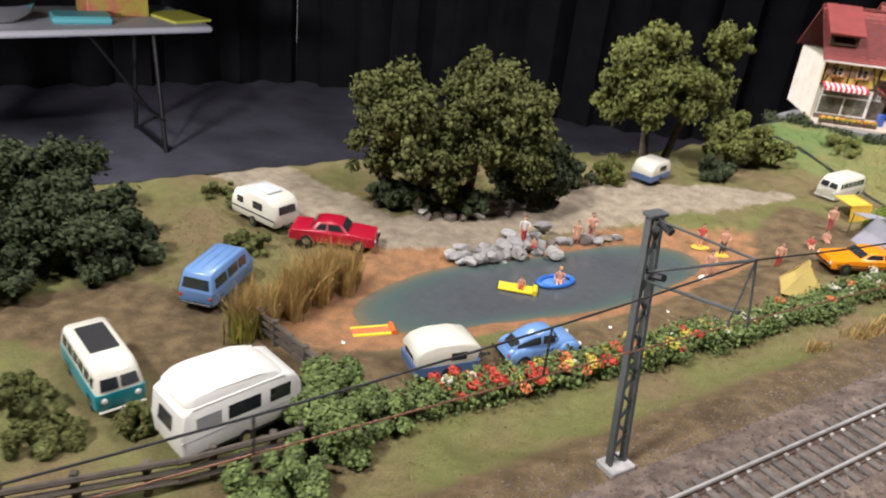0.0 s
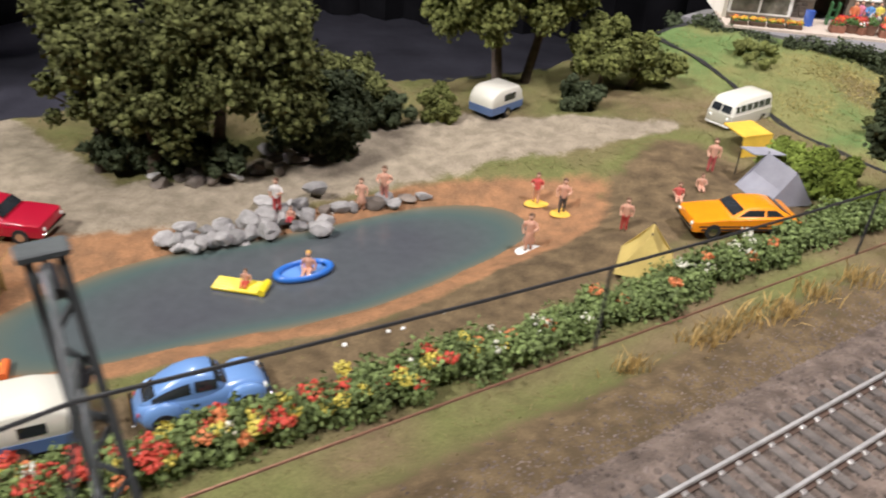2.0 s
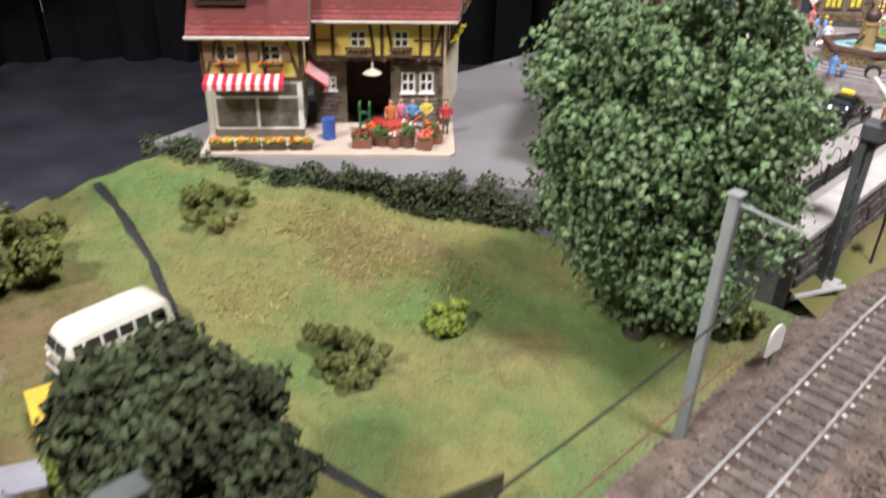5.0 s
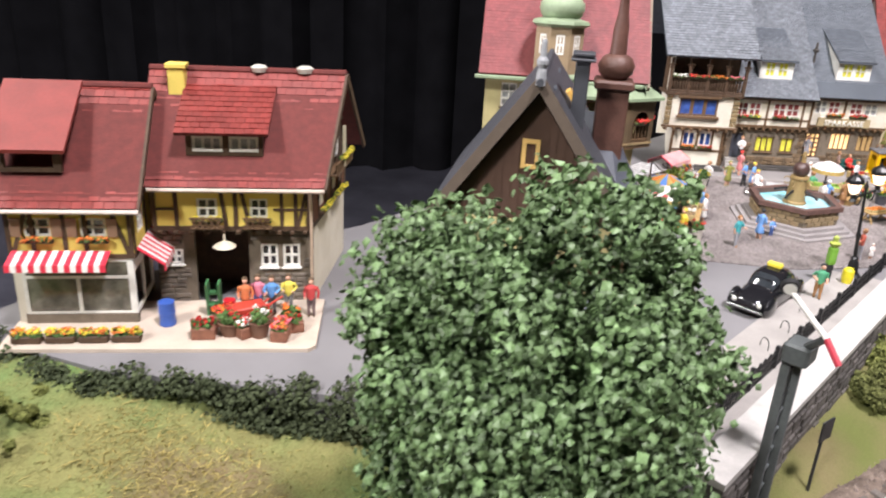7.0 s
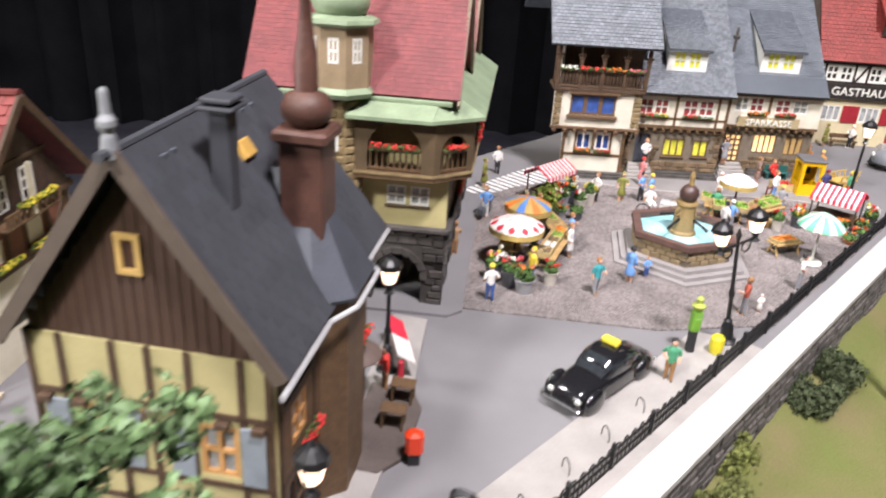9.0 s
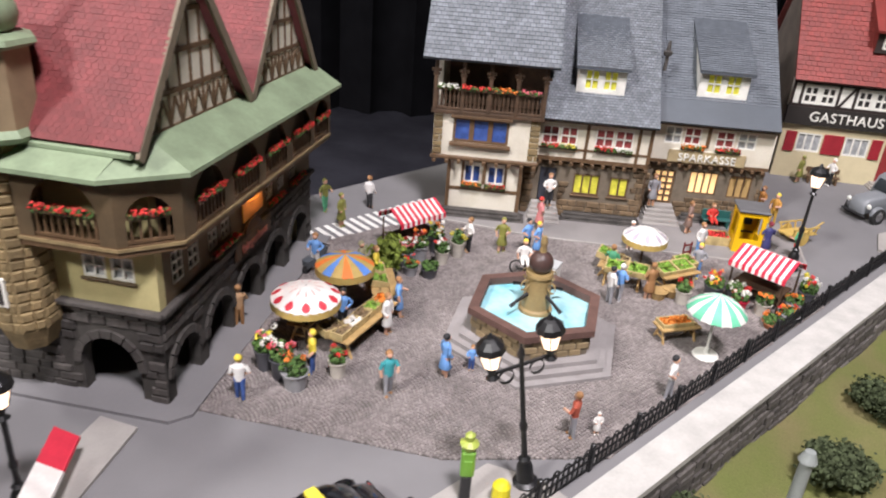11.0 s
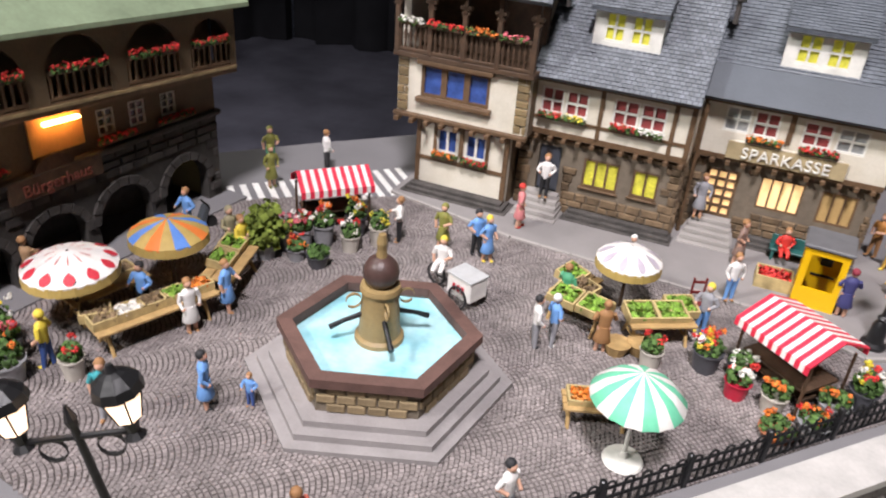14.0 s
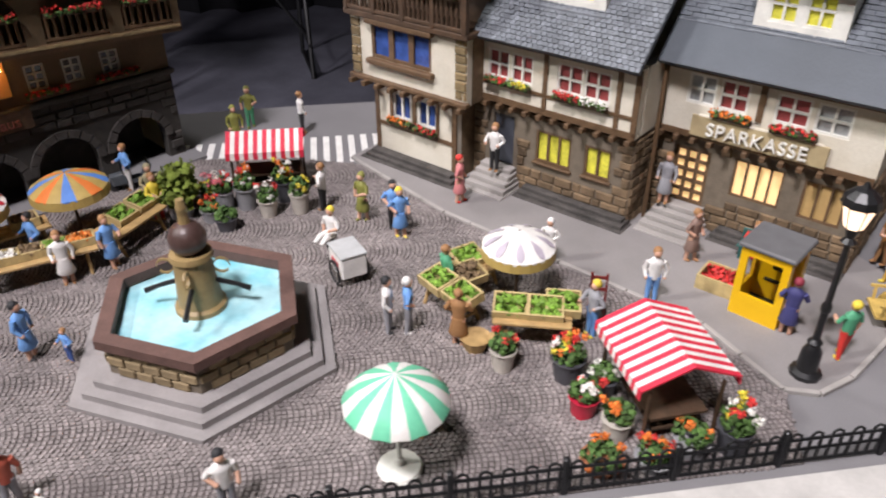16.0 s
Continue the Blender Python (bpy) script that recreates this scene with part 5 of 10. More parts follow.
beam_set(H, Tm(W - 0.15, 0, 0, 90), [(0.35, 5.2, D, 5.2, 0.2), (0.35, 3.0, D, 3.0, 0.24), (0.45, 0, 0.45, ZE, 0.2), (2.9, 0, 2.9, ZE, 0.2), (6.2, 0, 6.2, ZE, 0.2), (8.0, 0, 8.0, ZE, 0.2)], M_timber)
for a, b, c, d in shole:
    window(H, Tm(W - 0.15, 0, 0, 90), a, b, c - a, d - b, paint((0.5, 0.27, 0.1), 0.5) if b > 3 else M_timber, M_darkpane if b < 3 else M_greypane, 3 if b < 3 else 2, 2, 0.12)
flower_box(H, Tm(W - 0.15, 0, 0, 90), 1.2, 2.8, 3.3, -0.2, "r", 141)
flower_box(H, Tm(W - 0.15, 0, 0, 90), 6.4, 7.8, 3.3, -0.2, "r", 142)
# main roof with its ridge running back, hipped at the far end
M_slate3 = material("grey_slate", (0.058, 0.064, 0.08), 0.6, vary=0.2, scale=1.0, fine=9, bump=0.2, island=0.15)
g, tl = Geo(), Geo()
xm = W / 2 + 0.02
RE, EE = 7.7, D + 0.5
for xa in (-0.25, W + 0.25):
    sgn = 1 if xa < xm else -1
    n = Vector((-(ZR - ZE + 0.2) * sgn, 0, abs(xm - xa))).normalized()
    q = [Vector((xa, -0.4, ZE - 0.2)), Vector((xm, -0.4, ZR)), Vector((xm, RE, ZR)), Vector((xa, EE, ZE - 0.2))]
    g.plate(q, n * 0.16)
    ey = Vector((xm - xa, 0, ZR - ZE + 0.2))
    t = tiles(q[0] + n * 0.16, (0, 1, 0), ey, RE + 0.4, ey.length, 0.5, 0.42, 150 + sgn, lift=0.012, joint=0.014)
    tl.add(t.v, t.f)
g.plate([(-0.25, EE, ZE - 0.2), (xm, RE, ZR), (W + 0.25, EE, ZE - 0.2)], (0, 0.08, 0.12))
r = part("roof", g, M_slate2, H)
k = part("slate", tl, M_slate2, r)
k["kind"] = "stuff"
for xa in (-0.25, W + 0.25):
    beam_set(H, Tm(0, -0.38), [(xa, ZE - 0.15, xm, ZR + 0.1, 0.36)], paint((0.10, 0.075, 0.055), 0.7), proud=0.08, name="bargeboard")
part("ridge", Geo().rod((xm, -0.8, ZR + 0.12), (xm, RE, ZR + 0.12), 0.12), M_slate2, H)
# angled bay towards the road with its hipped roof
BB, BC = (W + 0.8, 3.5), (W + 0.8, 5.5)
part("bay", Geo().prism([(W - 0.4, 3.0), (W - 0.05, 3.1), (W + 0.6, 3.65), (W + 0.6, 5.35), (W - 0.05, 5.9), (W - 0.4, 6.0)], 0, ZE - 0.2), M_oak, H)
ZB = ZE - 0.05
peak, back = (W - 0.85, 4.5, 9.9), (xm + 0.9, 4.5, 9.9)
for tri in ((back, (W - 0.1, 2.7, ZB + 0.05), peak), (peak, (W - 0.1, 2.7, ZB + 0.05), (*BB, ZB)), (peak, (*BB, ZB), (*BC, ZB)), (peak, (*BC, ZB), (W - 0.1, 6.3, ZB + 0.05)), (back, peak, (W - 0.1, 6.3, ZB + 0.05))):
    part("bay_roof", Geo().plate(tri, (0.05, 0, 0.1)), M_slate3, H, "grey slate facet of the bay roof")
M_white_trim = paint((0.40, 0.40, 0.40), 0.5)
gut = Geo()
line = [(W + 0.4, -0.75, ZE - 0.3), (W + 0.4, 2.7, ZE - 0.3), (BB[0] + 0.12, BB[1] - 0.1, ZE - 0.15), (BC[0] + 0.12, BC[1] + 0.1, ZE - 0.15), (W + 0.4, 6.4, ZE - 0.3), (W + 0.4, EE + 0.05, ZE - 0.3)]
for a, b in zip(line, line[1:]):
    gut.rod(a, b, 0.08)
part("gutter", gut, M_white_trim, H, "pale grey gutter")
M_clay = material("brown_chimney", (0.10, 0.045, 0.032), 0.55, vary=0.25, scale=1.5, fine=8, bump=0.3)
CX, CY = W - 0.72, 4.3
ck = part("chimney", Geo().box(CX, CY, 8.0, 1.15, 1.15, 3.1, c=0.05).box(CX, CY, 10.95, 1.45, 1.45, 0.35, c=0.08), M_clay, H, "brown brick chimney with a clay pot")
part("pot", Geo().lathe([(0.35, 9.9), (0.6, 10.15), (0.68, 10.45), (0.52, 10.75), (0.3, 10.85), (0.27, 11.8), (0.2, 12.2), (0.12, 13.15), (0.2, 13.25), (0.22, 13.38), (0.14, 13.5), (0.05, 13.6), (0.03, 14.1)], CX, CY, 1.35, 14), M_clay, ck, smooth=50)
part("finial", Geo().lathe([(0.2, ZR), (0.15, ZR + 0.45), (0.12, ZR + 0.52), (0.19, ZR + 0.66), (0.19, ZR + 0.78), (0.11, ZR + 0.9), (0.09, ZR + 1.35), (0.06, ZR + 1.42)], xm, -0.35, 0, 10), paint((0.26, 0.27, 0.28), 0.5), H, "grey metal ridge finial")
part("chimney", Geo().box(4.55, 2.1, 8.8, 0.5, 0.5, 3.5, c=0.04).box(4.55, 2.1, 12.15, 0.85, 0.85, 0.1, c=0.03).box(4.55, 2.1, 12.32, 0.75, 0.75, 0.12, c=0.03), M_slate2, H, "slim grey slate-clad flue with a double cap")
part("skylight", Geo().box(xm + 0.95, 3.9, ZR - 1.15, 0.5, 0.6, 0.3, ry=55, c=0.03), paint((0.55, 0.33, 0.08), 0.5), H, "small amber roof hatch")
for i in range(4):
    part("snow_guard", Geo().box(xm + 0.42, (0.9, 1.3, 5.0, 5.6)[i], ZR - 0.5, 0.12, 0.2, 0.24), M_slatebase, H)
# dark terrace beside the house
hm = Tm(83.25, 100.9, TOWN, -15.8)
solid("terrace", Geo().prism([(W - 0.1, 4.6), (W + 1.3, 4.6), (W + 2.0, 5.6), (W + 2.0, 8.2), (W + 1.4, 9.3), (W - 0.1, 9.3)], 0.0, 0.17).turned(hm), material("brown_paving", (0.10, 0.08, 0.07), 0.8, vary=0.25, scale=1, fine=10, bump=0.3), "dark brown paved terrace beside the slate-roofed house", "terrace", kind="structure")
for y in (7.0, 8.5):
    t = thing("table", "small dark wooden terrace table", "table", *(hm @ Vector((W + 1.25, y, 0)))[:2], TOWN + 0.17, -15.8, group="terrace tables")
    part("tabletop", Geo().box(0, 0, 0.7, 0.9, 0.6, 0.07, c=0.02), M_oak, t)
    for a in (-0.35, 0.35):
        for b in (-0.22, 0.22):
            part("leg", Geo().box(a, b, 0, 0.07, 0.07, 0.7), M_oak, t)
t = thing("bench", "pale weathered wooden bench on the pavement", "bench", 90.75, 104.0, TOWN + 0.13, 75)
for i in range(3):
    part("slat", Geo().box(0, -0.2 + i * 0.2, 0.42, 2.2, 0.14, 0.05, c=0.01), paint((0.45, 0.41, 0.36), 0.7), t)
part("back_slat", Geo().box(0, 0.32, 0.7, 2.2, 0.05, 0.22, c=0.01), paint((0.45, 0.41, 0.36), 0.7), t)
for a in (-0.9, 0.9):
    part("leg", Geo().box(a, 0.05, 0, 0.1, 0.5, 0.42), paint((0.2, 0.18, 0.16), 0.7), t)
    part("post", Geo().box(a, 0.36, 0.0, 0.08, 0.06, 0.9), paint((0.2, 0.18, 0.16), 0.7), t)



# ---- half-timbered shop house with red roof ----
SX, SY, SR = 69.6, 107.4, 1.8
H = thing("house", "yellow half-timbered shop house with red tiled roofs", "house", SX, SY, TOWN, SR)
ZE = 5.95
# right wing: stone ground floor with passage, yellow upper floor
ghole = [(2.75, 2.05, 3.4, 2.9), (3.9, 0.0, 6.2, 3.9), (6.75, 1.9, 7.6, 3.2), (7.85, 1.9, 8.7, 3.2)]
part("wall", facade(2.3, 9.3, 0, 4.1, 0.3, ghole), M_mortar, H)
gk = lambda x, z, w, h: not any(a - 0.05 - w / 2 < x < c + 0.05 + w / 2 and b - 0.05 - h / 2 < z < d + 0.05 + h / 2 for a, b, c, d in ghole)
k = part("stone", blocks(2.3, 9.3, 0.05, 4.0, 0.26, 0.4, 0.9, 0.05, 161, gk), material("grey_board", (0.15, 0.125, 0.10), 0.85, vary=0.25, scale=2, fine=9, bump=0.4, island=0.2), H)
k["kind"] = "stuff"
# dark timber colour across the passage stands in for the shade inside
part("passage_wall", Geo().box(5.0, 2.4, 0, 3.6, 0.2, 4.0), M_timber, H, "dark wall standing in for shade inside the open passage")
M_gableboard = material("gable_board", (0.055, 0.03, 0.02), 0.7, vary=0.3, scale=3, fine=9, bump=0.3)
M_gablewall = material("red_brown_wall", (0.17, 0.065, 0.035), 0.75, vary=0.25, scale=1.5, fine=9, bump=0.2)
part("wall", Geo().box(9.15, 3.3, 0, 0.3, 6.0, ZE), M_plaster, H)
part("wall", Geo().box(5.8, 6.4, 0, 7.0, 0.3, ZE), M_plaster, H)
uh = [(4.15, 4.75, 5.0, 5.75), (6.35, 4.75, 7.2, 5.75)]
part("wall", facade(2.3, 9.35, 4.1, ZE + 0.4, 0.3, uh).turned(Tm(0, -0.3)), M_yellow, H)
part("wall", facade(-0.3, 6.4, 4.1, ZE + 0.2, 0.3, [(1.2, 4.7, 2.2, 5.7), (3.6, 4.7, 4.6, 5.7)]).turned(Tm(9.35, 0, 0, 90)), M_gablewall, H, "red-brown side wall")
u = Tm(0, -0.3)
for a, b, c, d in uh:
    window(H, u, a, b, c - a, d - b, M_winwhite, M_darkpane, 2, 2, 0.1)
    part("window_balcony", Geo().box((a + c) / 2, -0.62, b - 0.42, c - a + 0.5, 0.35, 0.1, c=0.02).box((a + c) / 2, -0.78, b + 0.1, c - a + 0.5, 0.07, 0.09), M_oak, H, "small brown window balcony")
    for j in range(5):
        x0 = a - 0.2 + j * (c - a + 0.4) / 5
        for s in (0, 1):
            part("lattice", Geo().rod((x0, -0.78, b - 0.35 + 0.5 * s), (x0 + (c - a + 0.4) / 5, -0.78, b + 0.15 - 0.5 * s), 0.035, n=5), M_oak, H)
    flower_box(H, u, a - 0.2, c + 0.2, b - 0.2, -0.16, "y", int(a * 10))
for a, b, c, d in ghole[2:] + ghole[:1]:
    window(H, I4, a, b, c - a, d - b, M_winwhite, M_darkpane, 2, 2, 0.12, sill=M_winwhite)
beam_set(H, u, [(2.3, 4.2, 9.35, 4.2, 0.24), (2.3, 6.2, 9.35, 6.2, 0.2), (2.4, 4.2, 2.4, 6.2), (3.3, 4.2, 3.3, 6.2), (2.4, 5.2, 3.3, 5.2, 0.12), (5.35, 4.2, 5.15, 6.2), (5.75, 4.2, 5.75, 6.2), (6.0, 6.2, 6.35, 4.2), (7.9, 4.2, 7.9, 6.2), (7.5, 5.2, 9.3, 5.2, 0.12), (8.6, 4.2, 8.6, 6.2), (8.7, 4.3, 9.15, 6.1), (9.25, 4.2, 9.25, 6.2, 0.2)], M_timber)
beam_set(H, u, [(a + i * 0.28, 4.3, a + i * 0.28 + 0.4, 4.75, 0.07) for a in (4.0, 6.2) for i in range(3)] + [(a + i * 0.28 + 0.4, 4.3, a + i * 0.28, 4.75, 0.07) for a in (4.0, 6.2) for i in range(3)], M_timber)
beam_set(H, Tm(9.35, 0, 0, 90), [(-0.3, 4.2, 6.4, 4.2, 0.24), (-0.2, 4.2, -0.2, 6.2), (1.0, 4.2, 1.0, 6.2), (2.4, 4.2, 2.4, 6.2), (3.4, 4.2, 3.4, 6.2), (4.8, 4.2, 4.8, 6.2), (6.2, 4.2, 6.2, 6.2), (5.0, 4.2, 6.1, 6.1)], M_timber)
beam_set(H, Tm(9.15, 0, 0, 90), [(x, 0, x, 4.1) for x in (0.3, 1.5, 3.0, 4.5, 5.8)], M_timber)
flower_box(H, Tm(9.35, 0, 0, 90), 0.8, 2.6, 4.5, -0.2, "y", 171)
flower_box(H, Tm(9.35, 0, 0, 90), 3.3, 5.0, 4.5, -0.2, "y", 172)
for i in range(11):
    part("joist", Geo().box(2.6 + i * 0.65, -0.35, 3.95, 0.2, 0.35, 0.18, c=0.02), M_timber, H)
gable_roof(H, 2.45, 9.6, -0.75, 7.2, ZE + 0.45, 10.55, 0.5, M_tilebase, M_tile, 0.4, 0.36, 163)
part("gable", Geo().plate([(9.45, -0.3, 6.2), (9.45, 6.6, 6.2), (9.45, 3.2, 10.1)], (-0.25, 0, 0)), M_gableboard, H, "dark brown boarded gable")
gm = Tm(9.45, 0, 0, 90)
beam_set(H, gm, [(0.0 + 0.3 * i, 6.3, 0.0 + 0.3 * i, 6.3 + 3.7 * (1 - abs(0.3 * i - 3.2) / 3.4), 0.25) for i in range(1, 22) if not 1.7 < 0.3 * i < 4.3], M_gableboard, proud=0.02, name="board")
beam_set(H, gm, [(-0.2, 6.35, 6.5, 6.35, 0.22), (1.3, 8.45, 5.1, 8.45, 0.14)], M_timber)
for y in (1.9, 3.45):
    window(H, gm @ Tm(0, -0.05), y, 6.75, 0.75, 1.4, M_winwhite, M_greypane, 2, 3, 0.09)
part("balcony", Geo().box(3.05, -0.35, 6.3, 3.2, 0.6, 0.12, c=0.02).box(3.05, -0.62, 6.85, 3.2, 0.08, 0.1).turned(gm), M_oak, H, "brown wooden gable balcony")
for i in range(11):
    part("baluster", Geo().box(1.55 + 0.3 * i, -0.62, 6.4, 0.12, 0.05, 0.48).turned(gm), M_oak, H)
part("post", Geo().box(3.05, -0.6, 6.4, 0.13, 0.13, 2.1).turned(gm), paint((0.55, 0.50, 0.36), 0.6), H, "pale upright post")
flower_box(H, gm, 2.2, 4.2, 6.85, -0.6, "y", 173)
for ya, yb in ((-0.75, 3.2), (7.2, 3.2)):
    beam_set(H, Tm(10.1, 0, 0, 90), [(ya, ZE + 0.4, yb, 10.6, 0.3)], M_timber, proud=0.08, name="bargeboard")
part("gutter", Geo().rod((2.3, -0.85, ZE + 0.4), (10.1, -0.85, ZE + 0.4), 0.11), paint((0.55, 0.45, 0.38), 0.5), H, "pale gutter")
part("downpipe", Geo().rod((9.45, -0.75, ZE + 0.4), (9.4, -0.4, 5.2), 0.08).rod((9.4, -0.4, 5.2), (9.4, -0.35, 0), 0.08), paint((0.5, 0.38, 0.28), 0.5), H)
part("wall_lamp", Geo().lathe([(0.5, 3.3), (0.42, 3.38), (0.14, 3.55), (0.06, 3.6), (0.05, 4.0)], 5.25, -0.5, 0, 12), paint((0.6, 0.55, 0.42), 0.4), H, "hanging cream enamel lamp shade")
# long dormer
D = part("dormer", facade(3.8, 7.0, 7.75, 8.75, 0.2, [(4.05, 7.95, 5.3, 8.6), (5.55, 7.95, 6.8, 8.6)]).turned(Tm(0, 0.15)), M_timber, H, "dark shed dormer with two white windows")
for x in (4.05, 5.55):
    window(D, Tm(0, 0.15), x, 7.95, 1.25, 0.65, M_winwhite, M_greypane, 3, 1, 0.12)
for x in (3.87, 6.93):
    part("cheek", Geo().plate([(x - 0.07, 0.3, 7.75), (x - 0.07, 3.0, 7.75), (x - 0.07, 3.0, 9.6), (x - 0.07, 0.3, 8.7)], (0.14, 0, 0)), M_timber, D)
r = part("dormer_roof", Geo().plate([(3.45, -0.35, 8.7), (7.35, -0.35, 8.7), (7.35, 3.0, 10.2), (3.45, 3.0, 10.2)], (0, -0.05, 0.1)), M_tilebase, D)
k = part("tile", tiles((3.45, -0.42, 8.8), (1, 0, 0), (0, 3.35, 1.5), 3.9, 3.6, 0.4, 0.36, 164), M_tile, r)
k["kind"] = "stuff"
part("chimney", Geo().box(3.2, 2.6, 9.2, 0.7, 0.7, 1.7, c=0.03).box(3.2, 2.6, 10.9, 0.85, 0.85, 0.15), M_yellow, H, "yellow plastered chimney")
for x in (6.6, 8.4):
    part("vent", Geo().lathe([(0.3, 0), (0.35, 0.2), (0.2, 0.3)], x, 3.2, 10.7, 10), paint((0.5, 0.48, 0.42), 0.5), H)
# left wing with the glazed shop front
L = Tm(0, -2.0)
part("wall", facade(-2.9, 1.9, 3.4, ZE + 0.2, 0.3, [(-2.2, 4.5, -1.2, 5.4), (-0.1, 4.5, 0.9, 5.4)]).turned(L), M_yellow, H)
for x in (-2.2, -0.1):
    window(H, L, x, 4.5, 1.0, 0.9, M_winwhite, M_darkpane, 2, 2, 0.1)
    for s in (x - 0.48, x + 1.05):
        part("shutter", Geo().box(s + 0.2, -2.06, 4.5, 0.4, 0.07, 0.9, c=0.015), paint((0.33, 0.20, 0.13), 0.6), H)
    flower_box(H, L, x - 0.1, x + 1.1, 4.25, -0.16, "o", int(180 + x * 10))
part("wall", facade(-2.0, 5.5, 3.4, ZE + 0.2, 0.3, [(-1.2, 4.3, -0.2, 5.4)]).turned(Tm(1.9, 0, 0, 90)), M_yellow, H)
window(H, Tm(1.9, 0, 0, 90), -1.2, 4.3, 1.0, 1.1, M_winwhite, M_greypane, 2, 2, 0.1)
part("wall", Geo().box(-2.75, 1.8, 0, 0.3, 7.4, ZE), M_plaster, H)
part("wall", Geo().box(-0.5, 5.4, 0, 4.6, 0.3, ZE), M_plaster, H)
part("wall", Geo().box(-0.5, 1.5, 0, 4.4, 0.25, 3.4), M_mortar, H)
beam_set(H, L, [(-2.9, 3.5, 1.9, 3.5, 0.22), (-2.9, 5.95, 1.9, 5.95, 0.2)] + [(x, 3.5, x, 6.0) for x in (-2.8, -1.9, -0.7, 0.1, 1.8)] + [(-2.7, 3.6, -2.0, 5.9), (1.7, 3.6, 1.1, 5.9)], M_timber)
beam_set(H, Tm(1.9, 0, 0, 90), [(-2.0, 3.5, 2.0, 3.5, 0.22), (-2.0, 5.95, 2, 5.95, 0.2), (-1.9, 3.5, -1.9, 6), (0.1, 3.5, 0.1, 6), (1.2, 3.5, 1.2, 6)], M_timber)
gable_roof(H, -3.0, 1.95, -2.45, 6.0, ZE, 10.0, 0.35, M_tilebase, M_tile, 0.4, 0.36, 165)
part("gable", Geo().plate([(1.85, -2.0, 6.0), (1.85, 5.5, 6.0), (1.85, 1.8, 9.6)], (-0.25, 0, 0)), M_yellow, H)
beam_set(H, Tm(1.85, 0, 0, 90), [(-2, 6.1, 5.5, 6.1, 0.2), (-0.4, 8.0, 4, 8.0), (1.8, 6, 1.8, 9.4), (0.3, 6, 0.3, 8.5), (3.2, 6, 3.2, 8.5), (1.0, 6.1, 1.7, 7.9)], M_timber)
for ya, yb in ((-2.45, 1.78), (6.0, 1.78)):
    beam_set(H, Tm(2.3, 0, 0, 90), [(ya, ZE, yb, 10.05, 0.3)], M_timber, proud=0.08, name="bargeboard")
part("gutter", Geo().rod((-3.4, -2.55, ZE - 0.05), (2.35, -2.55, ZE - 0.05), 0.11), paint((0.6, 0.52, 0.46), 0.5), H)
D = part("dormer", facade(-3.0, -0.6, 7.4, 8.4, 0.2, [(-2.7, 7.6, -0.9, 8.2)]).turned(Tm(0, -1.6)), M_timber, H)
part("dormer_roof", Geo().plate([(-3.3, -2.0, 8.3), (-0.3, -2.0, 8.3), (-0.3, 1.2, 10.3), (-3.3, 1.2, 10.3)], (0, -0.05, 0.15)), M_tile, D)
# shop front frame, glass, awnings
S = part("shop_front", facade(-2.55, 1.75, 0.55, 3.4, 0.12, [(-2.4, 0.7, -0.5, 2.3), (-0.35, 0.7, 1.55, 2.3), (-2.4, 2.45, 1.55, 3.2)]).turned(L), M_winwhite, H, "white glazed shop front")
part("shop_front", facade(-2.0, 1.2, 0.55, 3.4, 0.12, [(-1.85, 0.7, -0.5, 2.6), (-0.35, 0.7, 1.05, 2.6)]).turned(Tm(1.8, 0, 0, 90)), M_winwhite, H)
for x0, x1, z0, z1 in ((-2.4, -0.5, 0.7, 2.3), (-0.35, 1.55, 0.7, 2.3), (-2.4, 1.55, 2.45, 3.2)):
    part("pane", Geo().box((x0 + x1) / 2, -1.95, z0, x1 - x0, 0.03, z1 - z0), material("shop_glass", (0.16, 0.15, 0.12), 0.1, vary=0.5, scale=1.4, fine=4, bump=0, spec=0.8), S)
part("plinth", Geo().box(-0.4, -1.9, 0, 4.4, 0.3, 0.6), M_mortar, H)
M_redstripe, M_whitestripe = paint((0.62, 0.03, 0.06), 0.6), paint((0.78, 0.74, 0.70), 0.6)


def striped(x0, x1, n, y0, z0, y1, z1, thick=0.06, valance=0.3):
    """A striped awning: back edge y0, z0, front edge y1, z1."""
    g = Geo()
    for i in range(n):
        g.slot = i % 2
        a, b = x0 + (x1 - x0) * i / n, x0 + (x1 - x0) * (i + 1) / n
        g.plate([(a, y0, z0), (b, y0, z0), (b, y1, z1), (a, y1, z1)], (0, 0, thick))
        g.plate([(a, y1, z1 + thick), (b, y1, z1 + thick), (b, y1 - 0.02, z1 - valance), (a, y1 - 0.02, z1 - valance)], (0, -0.04, 0))
    return g


part("awning", striped(-2.75, 1.0, 17, -2.05, 3.75, -2.95, 3.45), [M_redstripe, M_whitestripe], H, "red and white striped shop awning")
part("awning", striped(-2.0, 1.1, 15, -0.05, 3.85, -1.05, 3.0).turned(Tm(1.95, 0, 0, 90)), [M_redstripe, M_whitestripe], H, "red and white striped side awning")
# the upper floors are low, and the gable end beside the road runs askew
LEVELS = ((0.0, 0.0), (2.0, 1.9), (4.1, 3.65), (6.4, 5.65), (7.95, 7.0), (10.55, 9.75), (13.0, 12.2))


